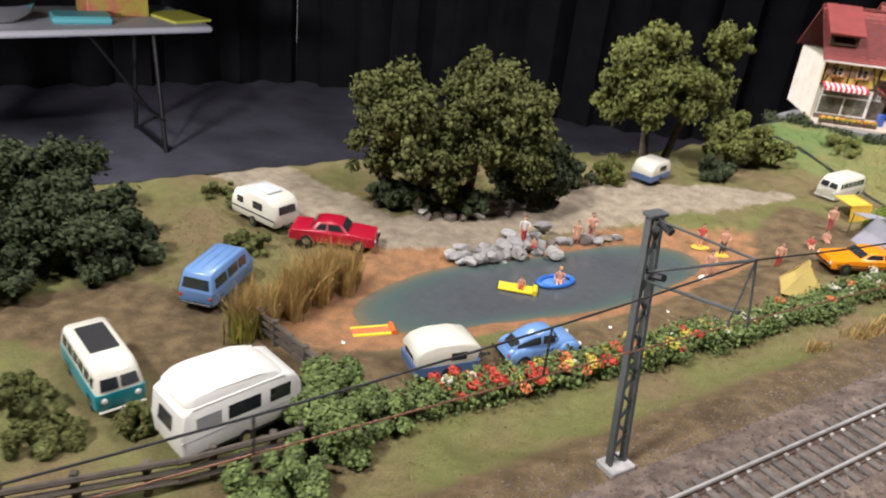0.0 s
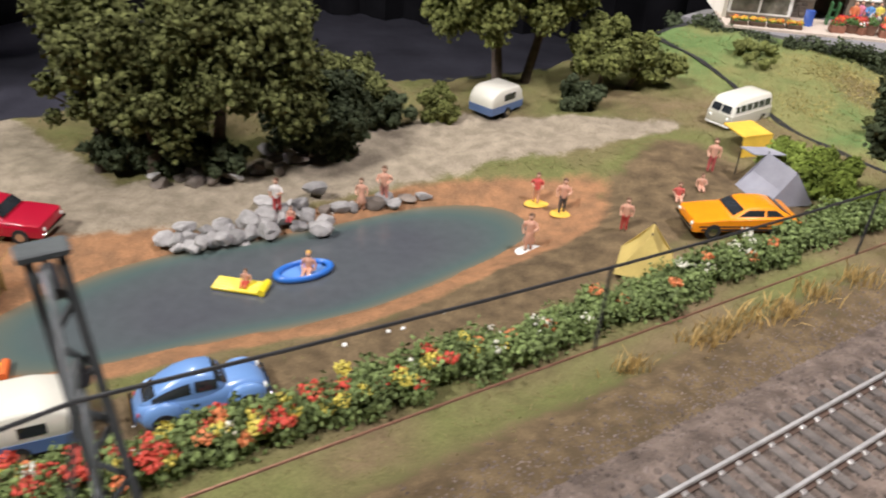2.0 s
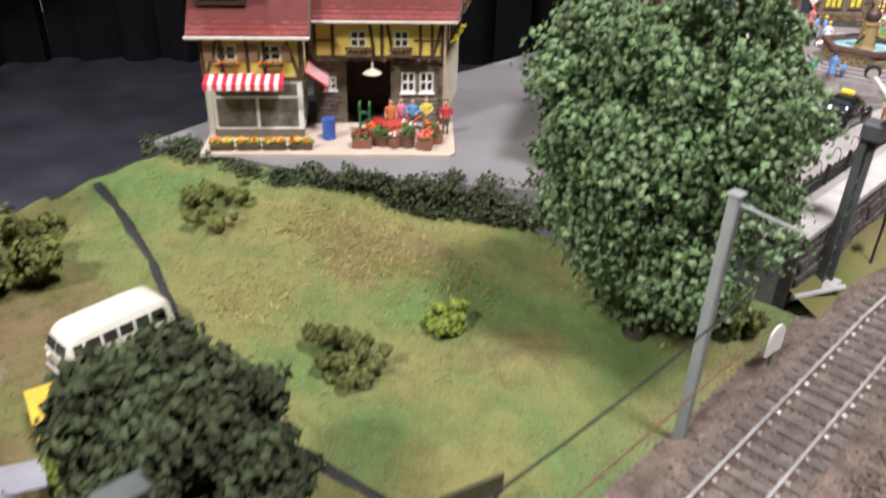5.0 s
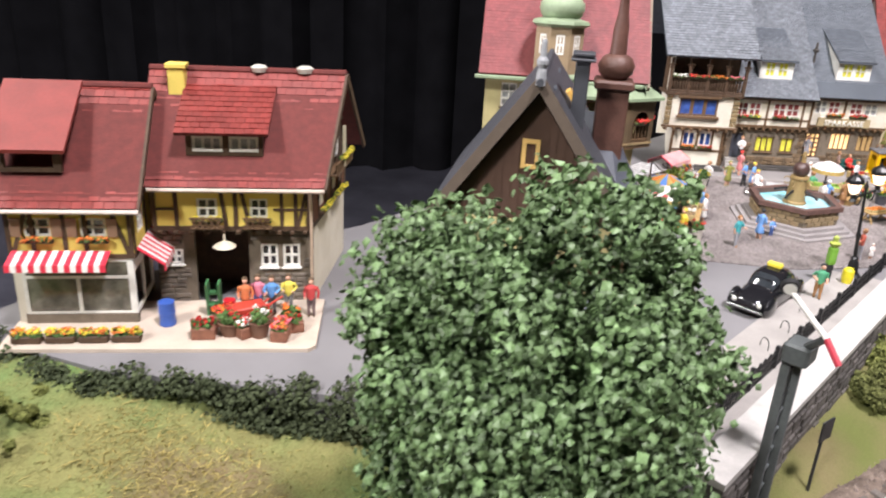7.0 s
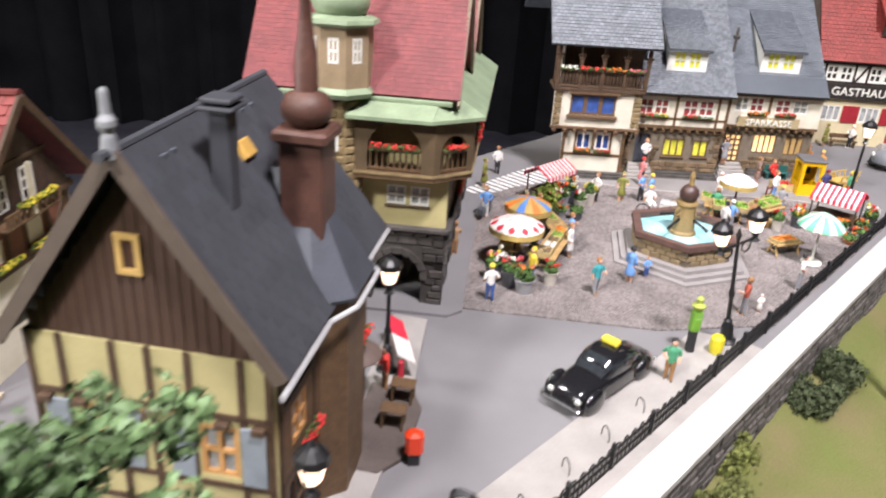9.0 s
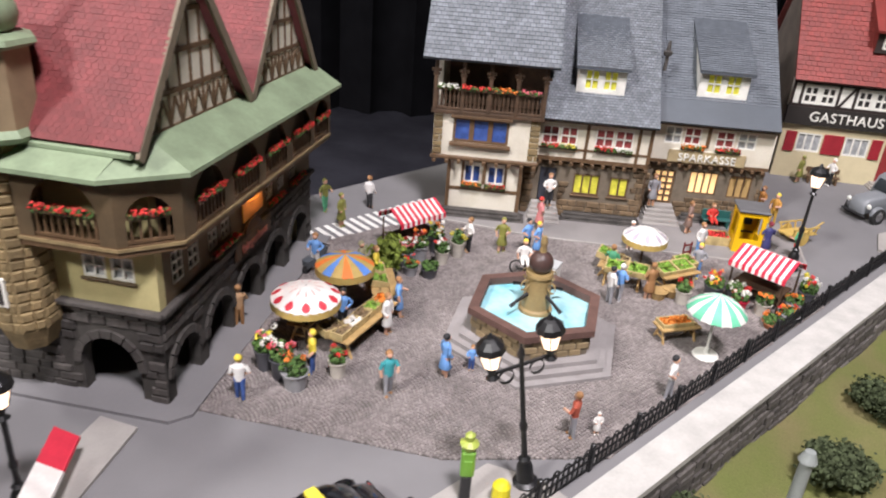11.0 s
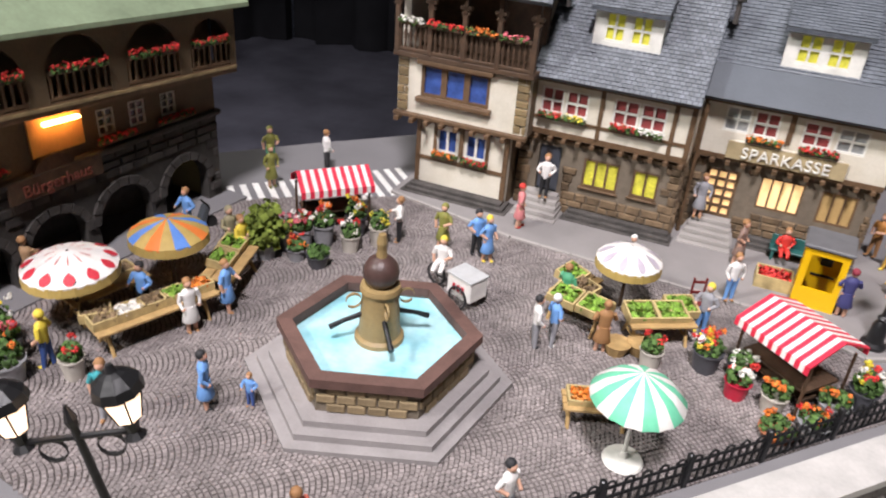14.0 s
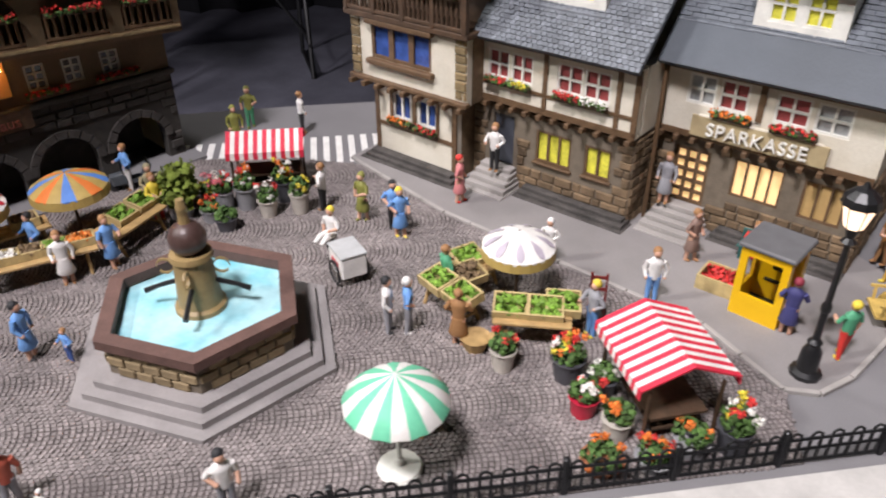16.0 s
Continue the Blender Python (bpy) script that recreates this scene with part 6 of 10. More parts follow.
def lowered(ob):
    for c in ob.children:
        if c.type == "MESH":
            for v in c.data.vertices:
                w = min(1.0, max(0.0, (v.co.x / CM - 6.5) / 3.0))
                v.co.x += w * (-0.55 + 0.24 * (v.co.y / CM + 0.75)) * CM
                z = v.co.z / CM
                for (a, p), (b, q) in zip(LEVELS, LEVELS[1:]):
                    if a <= z <= b:
                        v.co.z = (p + (q - p) * (z - a) / (b - a)) * CM
                        break
        lowered(c)


lowered(H)
# paved forecourt with planters
g = Geo().prism([(-3.0, -4.2), (8.9, -4.6), (9.2, -4.3), (9.5, 0), (-3.0, 0)], 0, 0.16)
solid("pavement", g, material("pale_paving", (0.50, 0.42, 0.34), 0.85, vary=0.15, scale=0.7, fine=12, bump=0.2), "pale paved forecourt of the shop", "pavement", SX, SY, TOWN, SR, kind="structure")


def bucket(x, y, z, r, h, colours, seed, label, pot=None, spread=1.5, group="flower buckets"):
    """A pot or bucket of cut flowers."""
    t = thing("flower_bucket", label, "flower pot", x, y, z, group=group)
    part("bucket", Geo().lathe([(r * 0.78, 0), (r, h), (r * 1.08, h), (r * 1.08, h * 0.93), (r * 0.9, h * 0.9)], n=12), pot or paint((0.40, 0.39, 0.37), 0.5), t, smooth=40)
    part("leaves", tufts([(0, 0, h * 1.25, r * spread * 0.9, r * spread * 0.9, h * 0.45)], 90, 0.1, seed), M_stem, t)
    rng = np.random.default_rng(seed)
    for c in colours:
        pts = []
        for _ in range(5):
            a, q = rng.uniform(0, 6.28), rng.uniform(0.2, 1.0) * r * spread
            pts.append((q * math.cos(a), q * math.sin(a), h * rng.uniform(1.3, 1.9), 0.11, 0.11, 0.1))
        part("blossom", tufts(pts, 60, 0.055, seed + ord(c)), BLOSSOM[c], t)
    return t


def trough(x, y, z, w, d, h, rz, colours, seed, label, mat):
    t = thing("planter", label, "planter", x, y, z, rz)
    part("box", Geo().box(0, 0, 0, w, d, h, c=0.04), mat, t)
    k = max(1, int(w / 0.4))
    pts = [((i + 0.5) * w / k - w / 2, 0, h * 1.15, w / k * 0.6, d * 0.5, h * 0.35) for i in range(k)]
    part("leaves", tufts(pts, int(90 * w), 0.09, seed), M_stem, t)
    for c in colours:
        part("blossom", tufts([(a, b, q + 0.12, e, f, 0.14) for a, b, q, e, f, _ in pts], int(45 * w), 0.075, seed + ord(c)), BLOSSOM[c], t)


Sm = place(SX + 0.3, SY - 0.9, 0, SR)


def at_shop(x, y):
    p = Sm @ Vector((x * CM, y * CM, 0))
    return p.x / CM, p.y / CM


for i in range(4):
    trough(*at_shop(-2.3 + i * 1.25, -2.75), TOWN + 0.16, 1.1, 0.45, 0.3, SR, "oy" if i % 2 else "oy", 200 + i, "wooden trough of orange and yellow flowers", M_timber)
for i, (x, y, c) in enumerate(((4.4, -2.5, "r"), (5.1, -1.3, "o"), (6.1, -2.4, "w"), (6.6, -1.6, "r"), (7.5, -2.7, "op"), (8.0, -1.9, "r"))):
    trough(*at_shop(x, y), TOWN + 0.16, 0.95, 0.7, 0.5, SR + i * 20, c + "r", 210 + i, "clay tub of red and orange flowers", material("clay_tub", (0.24, 0.10, 0.06), 0.7))
solid("oil_drum", Geo().lathe([(0.33, 0), (0.35, 0.1), (0.33, 0.15), (0.33, 0.55), (0.35, 0.6), (0.33, 0.65), (0.33, 1.05)], n=14), paint((0.04, 0.10, 0.38), 0.4), "blue drum standing by the shop door", "drum", *at_shop(2.75, -1.35), TOWN + 0.16)
solid("barrel", Geo().lathe([(0.25, 0), (0.33, 0.35), (0.25, 0.75)], n=12), paint((0.55, 0.02, 0.03), 0.4), "small red barrel by the wall", "barrel", *at_shop(5.2, -0.6), TOWN + 0.16)
solid("handcart", Geo().box(0, 0, 0.45, 1.5, 0.8, 0.35, c=0.04).rod((0.7, 0.2, 0.6), (1.5, 0.25, 1.0), 0.05).rod((0.7, -0.2, 0.6), (1.5, -0.25, 1.0), 0.05).rod((-0.1, -0.5, 0.3), (-0.1, -0.42, 0.3), 0.32, n=14).rod((-0.1, 0.42, 0.3), (-0.1, 0.5, 0.3), 0.32, n=14), paint((0.45, 0.05, 0.03), 0.5), "red handcart loaded with flowers", "cart", *at_shop(6.0, -1.2), TOWN + 0.16, 25)
solid("plant_stand", Geo().box(0, 0, 0, 0.1, 0.5, 1.6, rx=8).box(0.5, 0, 0, 0.1, 0.5, 1.6, rx=8).box(0.25, -0.05, 0.5, 0.6, 0.4, 0.08).box(0.25, 0.05, 1.0, 0.6, 0.35, 0.08), paint((0.05, 0.16, 0.06), 0.5), "green slatted plant stand in the passage", "stand", *at_shop(4.3, -0.5), TOWN + 0.16)

# ---- inn on the far corner ----
M_inngable = material("brown_grey_gable", (0.16, 0.13, 0.11), 0.8, vary=0.2, scale=1, fine=9, bump=0.2)
GX, GY, GR = 128.2, 142.3, -10
H = thing("inn", "inn with red roof, black half-timbering and white lettering", "house", GX, GY, TOWN, GR)
gh = [(0.9, 1.9, 2.5, 3.2), (4.0, 1.9, 5.6, 3.2), (6.6, 0.1, 7.8, 3.0), (8.8, 1.9, 10.4, 3.2)]
part("wall", facade(-0.2, 13, 0, 3.8, 0.3, gh), material("cream_wall", (0.60, 0.52, 0.33), 0.85, vary=0.1, scale=0.8, fine=10, bump=0.2), H)
for a, b, c, d in gh[:2] + gh[3:]:
    window(H, I4, a, b, c - a, d - b, M_winwhite, M_greypane, 3, 1, 0.11)
    for s in (a - 0.8, c + 0.08):
        part("shutter", Geo().box(s + 0.36, -0.06, b - 0.05, 0.7, 0.08, d - b + 0.1, c=0.02), paint((0.30, 0.02, 0.03), 0.5), H, "dark red shutter")
part("door", Geo().box(7.2, 0.12, 0.1, 1.15, 0.1, 2.9, c=0.02), paint((0.25, 0.03, 0.03), 0.5), H, "dark red inn door")
uh = [(a, 5.25, a + 0.95, 6.4) for a in (0.5, 1.6, 3.9, 5.0, 7.6, 8.7)]
part("wall", facade(-0.3, 13, 5.0, 6.8, 0.3, uh).turned(Tm(0, -0.15)), M_winwhite, H)
part("sign_board", Geo().box(6.35, -0.1, 3.8, 13.3, 0.4, 1.2), paint((0.022, 0.018, 0.016), 0.6), H, "black fascia board of the inn")
lettering("GASTHAUS LAMM", 0.92, M_winwhite, H, Tm(5.0, -0.34, 4.4), 0.05, "large white capital letters", 1.05)
for a, b, c, d in uh:
    window(H, Tm(0, -0.15), a, b, c - a, d - b, M_winwhite, M_darkpane, 2, 2, 0.12)
beam_set(H, Tm(0, -0.15), [(-0.3, 5.1, 13, 5.1, 0.2), (-0.3, 6.65, 13, 6.65, 0.26)] + [(x, 5.0, x, 6.7, 0.18) for x in (-0.2, 0.35, 2.7, 3.75, 6.1, 6.8, 7.5, 9.8, 11)] + [(2.8, 5.1, 3.7, 6.6), (6.2, 6.6, 6.7, 5.1), (6.9, 5.1, 7.4, 6.6)], paint((0.03, 0.02, 0.018), 0.6))
part("wall", Geo().box(-0.05, 4.3, 0, 0.3, 8.0, 6.8), M_inngable, H, "brown-grey gable wall")
part("wall", Geo().box(6.5, 8.3, 0, 13, 0.3, 6.8), M_plaster, H)
part("gable", Geo().plate([(-0.2, 0.1, 6.75), (-0.2, 8.4, 6.75), (-0.2, 4.2, 13.1)], (0.25, 0, 0)), M_inngable, H)
gable_roof(H, -0.1, 13, -0.55, 8.9, 6.75, 13.7, 0.35, M_tilebase, M_tile, 0.36, 0.34, 191)
D = part("dormer", facade(4.2, 6.4, 8.8, 10.2, 0.2, [(4.6, 9.05, 6.0, 9.95)]).turned(Tm(0, 0.4)), paint((0.03, 0.02, 0.018), 0.6), H)
window(D, Tm(0, 0.4), 4.6, 9.05, 1.4, 0.9, M_winwhite, M_darkpane, 2, 2, 0.13)
part("dormer_roof", Geo().plate([(3.9, 0.0, 10.1), (6.7, 0.0, 10.1), (6.7, 3.6, 12.7), (3.9, 3.6, 12.7)], (0, -0.05, 0.16)), M_tile, D)
for x in (4.25, 6.35):
    part("cheek", Geo().plate([(x - 0.06, 0.5, 8.8), (x - 0.06, 3.0, 8.8), (x - 0.06, 3.0, 12.1), (x - 0.06, 0.5, 10.2)], (0.12, 0, 0)), M_tile, D)
g = Geo()
for i in range(3):
    g.box(7.2, -0.5 + 0.14 * i, 0.12 * i, 2.2 - 0.2 * i, 1.2 - 0.28 * i, 0.12)
solid("steps", g, M_pave, "stone steps to the inn door", "steps", GX, GY, TOWN, GR)
solid("bench", Geo().box(0, 0, 0.45, 2.2, 0.45, 0.08, c=0.02).box(-0.9, 0, 0, 0.1, 0.4, 0.46).box(0.9, 0, 0, 0.1, 0.4, 0.46).box(0, 0.24, 0.7, 2.2, 0.07, 0.35, c=0.02).box(-0.9, 0.24, 0.4, 0.1, 0.07, 0.5).box(0.9, 0.24, 0.4, 0.1, 0.07, 0.5), M_oak, "brown bench before the inn", "bench", 131.0, 141.0, TOWN, GR)

# ---- square: cobbles in arcs, pavement, crossing ----
rng = np.random.default_rng(5)
M_cobble = material("cobble", (0.25, 0.22, 0.212), 0.7, vary=0.25, scale=0.5, fine=10, bump=0.2, island=0.2)
M_joint = material("cobble_joint", (0.09, 0.078, 0.072), 0.95, vary=0.2, scale=1, fine=12, bump=0.2)
EDGE = [(94.0, 114.4), (104.6, 112.0), (110.2, 112.4), (123.6, 124.2), (122.7, 126.4), (120.0, 128.1), (110.0, 129.6), (105.0, 131.2), (101.5, 129.8), (98.6, 127.6), (96.4, 116.5)]


def inside(x, y, poly):
    c = False
    for (ax, ay), (bx, by) in zip(poly, poly[1:] + poly[:1]):
        if (ay > y) != (by > y) and x < (bx - ax) * (y - ay) / (by - ay) + ax:
            c = not c
    return c


g = Geo().prism(EDGE, TOWN - 0.3, TOWN + 0.03)
square = solid("square", g, M_joint, "market square paved in arcs of small cobbles", "pavement", kind="structure")
g = Geo()
spots_ = []
FAN = radians(-50)
ca, sa = math.cos(FAN), math.sin(FAN)
COL, PITCH, RAD = 1.9, 0.152, 1.3
for c in range(-12, 13):
    for r in range(-125, 126):
        cy = r * PITCH + (0.5 * PITCH if c % 2 else 0)
        for i in range(-7, 7):
            a = (i + 0.5) * 0.1155
            if abs(RAD * math.sin(a)) > COL / 2:
                continue
            lx, ly = c * COL + RAD * math.sin(a), cy + RAD * (math.cos(a) - 0.8)
            x, y = 108 + lx * ca - ly * sa, 120 + lx * sa + ly * ca
            if not inside(x, y, EDGE) or math.hypot(x - 108.4, y - 119.7) < 3.3:
                continue
            spots_.append((x, y, -a + FAN + rng.uniform(-0.1, 0.1), rng.uniform(0.85, 1.1), rng.uniform(0.85, 1.1), rng.uniform(0.7, 1.4)))
# the stones nearest to the railing are single pieces, the rest one mesh
spots_.sort(key=lambda s: math.hypot(s[0] - 111.5, s[1] - 115.5))


def sett(x, y, z, t, w, d, h):
    ct, st = math.cos(t), math.sin(t)
    q = [(x + (p * w * f) * ct - (s * d * f) * st, y + (p * w * f) * st + (s * d * f) * ct, z + e) for f, e in ((1, 0), (0.78, h)) for p, s in ((-1, -1), (1, -1), (1, 1), (-1, 1))]
    return q, [(4, 5, 6, 7), (0, 1, 5, 4), (1, 2, 6, 5), (2, 3, 7, 6), (3, 0, 4, 7)]


M_sett = material("single_cobble", (0.25, 0.22, 0.212), 0.7, vary=0.25, scale=0.5, fine=10, bump=0.2, obj=0.2)
sett_me = mesh_of("cobble", Geo().add(*sett(0, 0, 0, 0, 0.066, 0.061, 0.042)), M_sett)
for x, y, t, w, d, h in spots_[:300]:
    q = part("cobble", sett_me, None, square)
    q.matrix_basis = place(x, y, TOWN + 0.03, math.degrees(t)) @ Matrix.Diagonal((w, d, h, 1))
for x, y, t, w, d, h in spots_[300:]:
    g.add(*sett(x, y, TOWN + 0.03, t, 0.066 * w, 0.061 * d, 0.042 * h))
k = part("cobble", g, M_cobble, square)
k["kind"] = "stuff"
SW = [(104.2, 131.5), (105.0, 131.2), (110.0, 129.65), (120.0, 128.15), (122.6, 126.6), (123.4, 126.9), (124.0, 128.0), (125.3, 133.0), (123.2, 134.5), (104.5, 134.5)]
g = Geo().prism(SW, TOWN - 0.3, TOWN + 0.12)
solid("pavement", g, material("grey_pavement", (0.235, 0.22, 0.215), 0.85, vary=0.12, scale=0.5, fine=14, bump=0.15), "grey raised pavement along the row of houses", "pavement", kind="structure")
g = Geo()
kl = [(104.2, 131.45), (105.0, 131.15), (110.0, 129.6), (120.0, 128.1), (122.6, 126.5), (123.45, 126.85), (124.05, 127.95), (125.4, 133.0)]
kerb = thing("kerb", "grey kerb stones edging the pavement", "kerb", kind="structure")
for (ax, ay), (bx, by) in zip(kl, kl[1:]):
    n = max(1, int(math.hypot(bx - ax, by - ay) / 1.15))
    for i in range(n):
        p, q = (ax + (bx - ax) * i / n, ay + (by - ay) * i / n), (ax + (bx - ax) * (i + 1) / n, ay + (by - ay) * (i + 1) / n)
        L_ = math.hypot(q[0] - p[0], q[1] - p[1])
        part("kerb_stone", Geo().box((p[0] + q[0]) / 2, (p[1] + q[1]) / 2, TOWN - 0.1, L_ - 0.03, 0.16, 0.235, math.degrees(math.atan2(q[1] - p[1], q[0] - p[0])), c=0.02), M_pave, kerb)
crossing = thing("crossing", "white zebra stripes painted on the road", "crossing", kind="structure")
M_linepaint = material("road_paint", (0.74, 0.73, 0.70), 0.7, vary=0.12, scale=2, fine=10, bump=0.05)
for i in range(16):
    px_, py_ = to_xy(158.0 + 0.547 * i, 31.0)
    part("stripe", Geo().box(px_, py_, TOWN, 0.27, 2.7, 0.012, 41.3), M_linepaint, crossing)


# ---- vehicles ----
def slab(profile, w, r=0.12, tumble=0.0, belt=1.0, shrink=0.06):
    """A body: side outline (x, z) carried across the width, edges rounded by r, sides leaning in above the belt."""
    cx = sum(p[0] for p in profile) / len(profile)
    cz = sum(p[1] for p in profile) / len(profile)
    rings = []
    for y, k in ((-w, 1), (-w + r * 0.35, 0.35), (-w + r, 0), (w - r, 0), (w - r * 0.35, 0.35), (w, 1)):
        ring = []
        for x, z in profile:
            d = Vector((cx - x, cz - z))
            d = d / max(d.length, 0.01) * min(r * k, d.length * 0.5)
            yy = y - math.copysign(tumble * max(0, z - belt), y)
            ring.append((x + d.x, yy, z + d.y))
        rings.append(ring)
    return Geo().loft(rings)


M_tyre = material("tyre", (0.018, 0.018, 0.018), 0.8, vary=0.2, bump=0.1)
M_chrome = material("chrome", (0.6, 0.6, 0.6), 0.2, 1.0, vary=0.1, bump=0.0)
M_lens = material("headlight", (0.75, 0.75, 0.7), 0.1, vary=0.05, bump=0)
M_cargl = material("car_glass", (0.03, 0.035, 0.04), 0.08, vary=0.3, scale=1, fine=4, bump=0, spec=0.8)
wheel_me = mesh_of("tyre", Geo().rod((0, -0.14, 0), (0, 0.14, 0), 0.36, n=18), M_tyre, 40)
rim_me = mesh_of("rim", Geo().rod((0, -0.16, 0), (0, 0.16, 0), 0.2, n=14), M_chrome, 40)


def gloss(name, rgb, rough=0.28, coat=0.4):
    return material(name, rgb, rough, vary=0.05, scale=0.6, fine=6, bump=0.01, coat=coat)


def wheels(t, xs, y, r=0.36):
    for x in xs:
        for s in (-1, 1):
            w = part("tyre", wheel_me, None, t)
            w.matrix_basis = place(x, s * y, r) @ Matrix.Diagonal((r / 0.36, 1, r / 0.36, 1))
            part("rim", rim_me, None, w)


def panes(t, w, rects, tumble=0.0, belt=1.0, mat=None, name="window"):
    """Side windows on both flanks: (x0, z0, x1, z1)."""
    for s in (-1, 1):
        for x0, z0, x1, z1 in rects:
            f = lambda z: s * (w - tumble * max(0, z - belt) + 0.012)
            g = Geo().plate([(x0, f(z0), z0), (x1, f(z0), z0), (x1, f(z1), z1), (x0, f(z1), z1)], (0, -s * 0.05, 0))
            part(name, g, mat or M_cargl, t)


def across(t, x0, z0, x1, z1, w, mat=None, name="windscreen", proud=0.03):
    """A window across the body, from its lower edge x0, z0 to its upper edge x1, z1."""
    n = Vector((z1 - z0, 0, x0 - x1))
    if n.x * x0 < 0:
        n = -n
    n = n.normalized() * proud
    g = Geo().plate([(x0, -w, z0), (x0, w, z0), (x1, w * 0.92, z1), (x1, -w * 0.92, z1)], n)
    part(name, g, mat or M_cargl, t)


def bumper(t, x, z, w, mat=None):
    part("bumper", Geo().box(x, 0, z, 0.12, 2 * w, 0.13, c=0.04), mat or M_chrome, t)


def lights(t, x, z, y, r=0.12, mat=None, name="headlight"):
    for s in (-1, 1):
        part(name, Geo().ball(x, s * y, z, r, 10, sx=0.5), mat or M_lens, t, smooth=60)


def bus(x, y, z, rz, low, high, label, roof=None, rx=0, ry=0):
    """A rear-engined van of the sixties with split windscreen; its nose points to +x."""
    t = thing("van", label, "van", x, y, z, rz, rx=rx, ry=ry)
    prof = [(-2.35, 0.3), (2.25, 0.3), (2.42, 0.55), (2.4, 1.15), (-2.45, 1.15), (-2.45, 0.5)]
    part("body", slab(prof, 1.02, 0.14), low, t, smooth=50)
    up = [(-2.42, 1.12)] + [(2.38, 1.12), (2.22, 1.62), (1.98, 1.98), (1.7, 2.12), (0.8, 2.18), (-1.4, 2.18), (-2.1, 2.1), (-2.33, 1.9), (-2.42, 1.5)]
    part("cabin", slab(up, 1.0, 0.2, 0.14, 1.2), high, t, smooth=50)
    panes(t, 1.0, [(-2.0 + i * 0.72, 1.32, -1.4 + i * 0.72, 1.78) for i in range(5)] + [(1.62, 1.32, 2.0, 1.76)], 0.14, 1.2)
    for s in (-1, 1):
        g = Geo().plate([(2.36, s * 0.06, 1.28), (2.33, s * 0.78, 1.28), (2.16, s * 0.72, 1.74), (2.18, s * 0.06, 1.74)], (0.03, 0, 0.01))
        part("windscreen", g, M_cargl, t)
    across(t, -2.44, 1.35, -2.38, 1.8, 0.6, name="rear_window")
    wheels(t, (-1.45, 1.45), 0.88, 0.37)
    bumper(t, 2.48, 0.32, 0.95, M_winwhite)
    bumper(t, -2.5, 0.32, 0.95, M_winwhite)
    lights(t, 2.42, 0.85, 0.68, 0.14)
    if roof:
        part("sunroof", slab([(-1.5, 2.17), (0.75, 2.17), (0.7, 2.23), (-1.45, 2.23)], 0.6, 0.05), roof, t, "dark folding sunroof")
    return t


def car(x, y, z, rz, mat, label, hood=2.45, length=4.9, width=0.95, roofline=None, stripe=None, top=None, low=None):
    """A coupe or saloon; its nose points to +x."""
    t = thing("car", label, "car", x, y, z, rz)
    h = length / 2
    low = low or [(-h, 0.35), (h, 0.3), (h + 0.02, 0.55), (h - 0.1, 0.74), (h - 1.0, 0.86), (0.2, 0.9), (-h + 0.8, 0.92), (-h + 0.05, 0.86), (-h - 0.02, 0.6)]
    part("body", slab(low, width, 0.13), mat, t, smooth=50)
    cab = roofline or [(-h + 0.75, 0.85), (0.75, 0.85), (0.25, 1.28), (-0.1, 1.4), (-0.95, 1.4), (-1.35, 1.3)]
    part("cabin", slab(cab, width - 0.06, 0.1, 0.35, 0.9), mat if not top else top, t, smooth=50)
    xs = [p[0] for p in cab]
    zt = max(p[1] for p in cab)
    f, b = cab[1], cab[0]
    wz0, wz1 = f[1] + 0.1, zt - 0.1
    fx = lambda z: cab[1][0] + (cab[2][0] - cab[1][0]) * (z - cab[1][1]) / (cab[2][1] - cab[1][1])
    bx = lambda z: cab[0][0] + (cab[-1][0] - cab[0][0]) * (z - cab[0][1]) / (cab[-1][1] - cab[0][1])
    mid = (f[0] + b[0]) / 2 - 0.1
    for s in (-1, 1):
        yy = lambda z: s * (width - 0.06 - 0.35 * max(0, z - 0.9) + 0.014)
        for q in ([(mid + 0.05, wz0), (fx(wz0) - 0.2, wz0), (fx(wz1) - 0.16, wz1), (mid + 0.05, wz1)], [(bx(wz0) + 0.3, wz0), (mid - 0.06, wz0), (mid - 0.06, wz1), (bx(wz1) + 0.25, wz1)]):
            part("side_window", Geo().plate([(a, yy(c), c) for a, c in q], (0, -s * 0.04, 0)), M_cargl, t)
    across(t, fx(wz0) + 0.02, wz0, fx(wz1) + 0.02, wz1, width - 0.22)
    across(t, bx(wz0) - 0.02, wz0, bx(wz1) - 0.02, wz1, width - 0.24, name="rear_window")
    wheels(t, (-h + 1.05, h - 0.95), width - 0.1, 0.35)
    bumper(t, h + 0.04, 0.42, width - 0.05)
    bumper(t, -h - 0.04, 0.45, width - 0.05)
    lights(t, h - 0.02, 0.65, width - 0.25, 0.11)
    lights(t, -h + 0.0, 0.68, width - 0.2, 0.09, paint((0.5, 0.02, 0.02), 0.3), "tail_light")
    if stripe:
        part("stripe", Geo().box(0, 0, 0.55, length - 0.6, 2 * width + 0.02, 0.06), stripe, t, "dark side stripe")
    return t


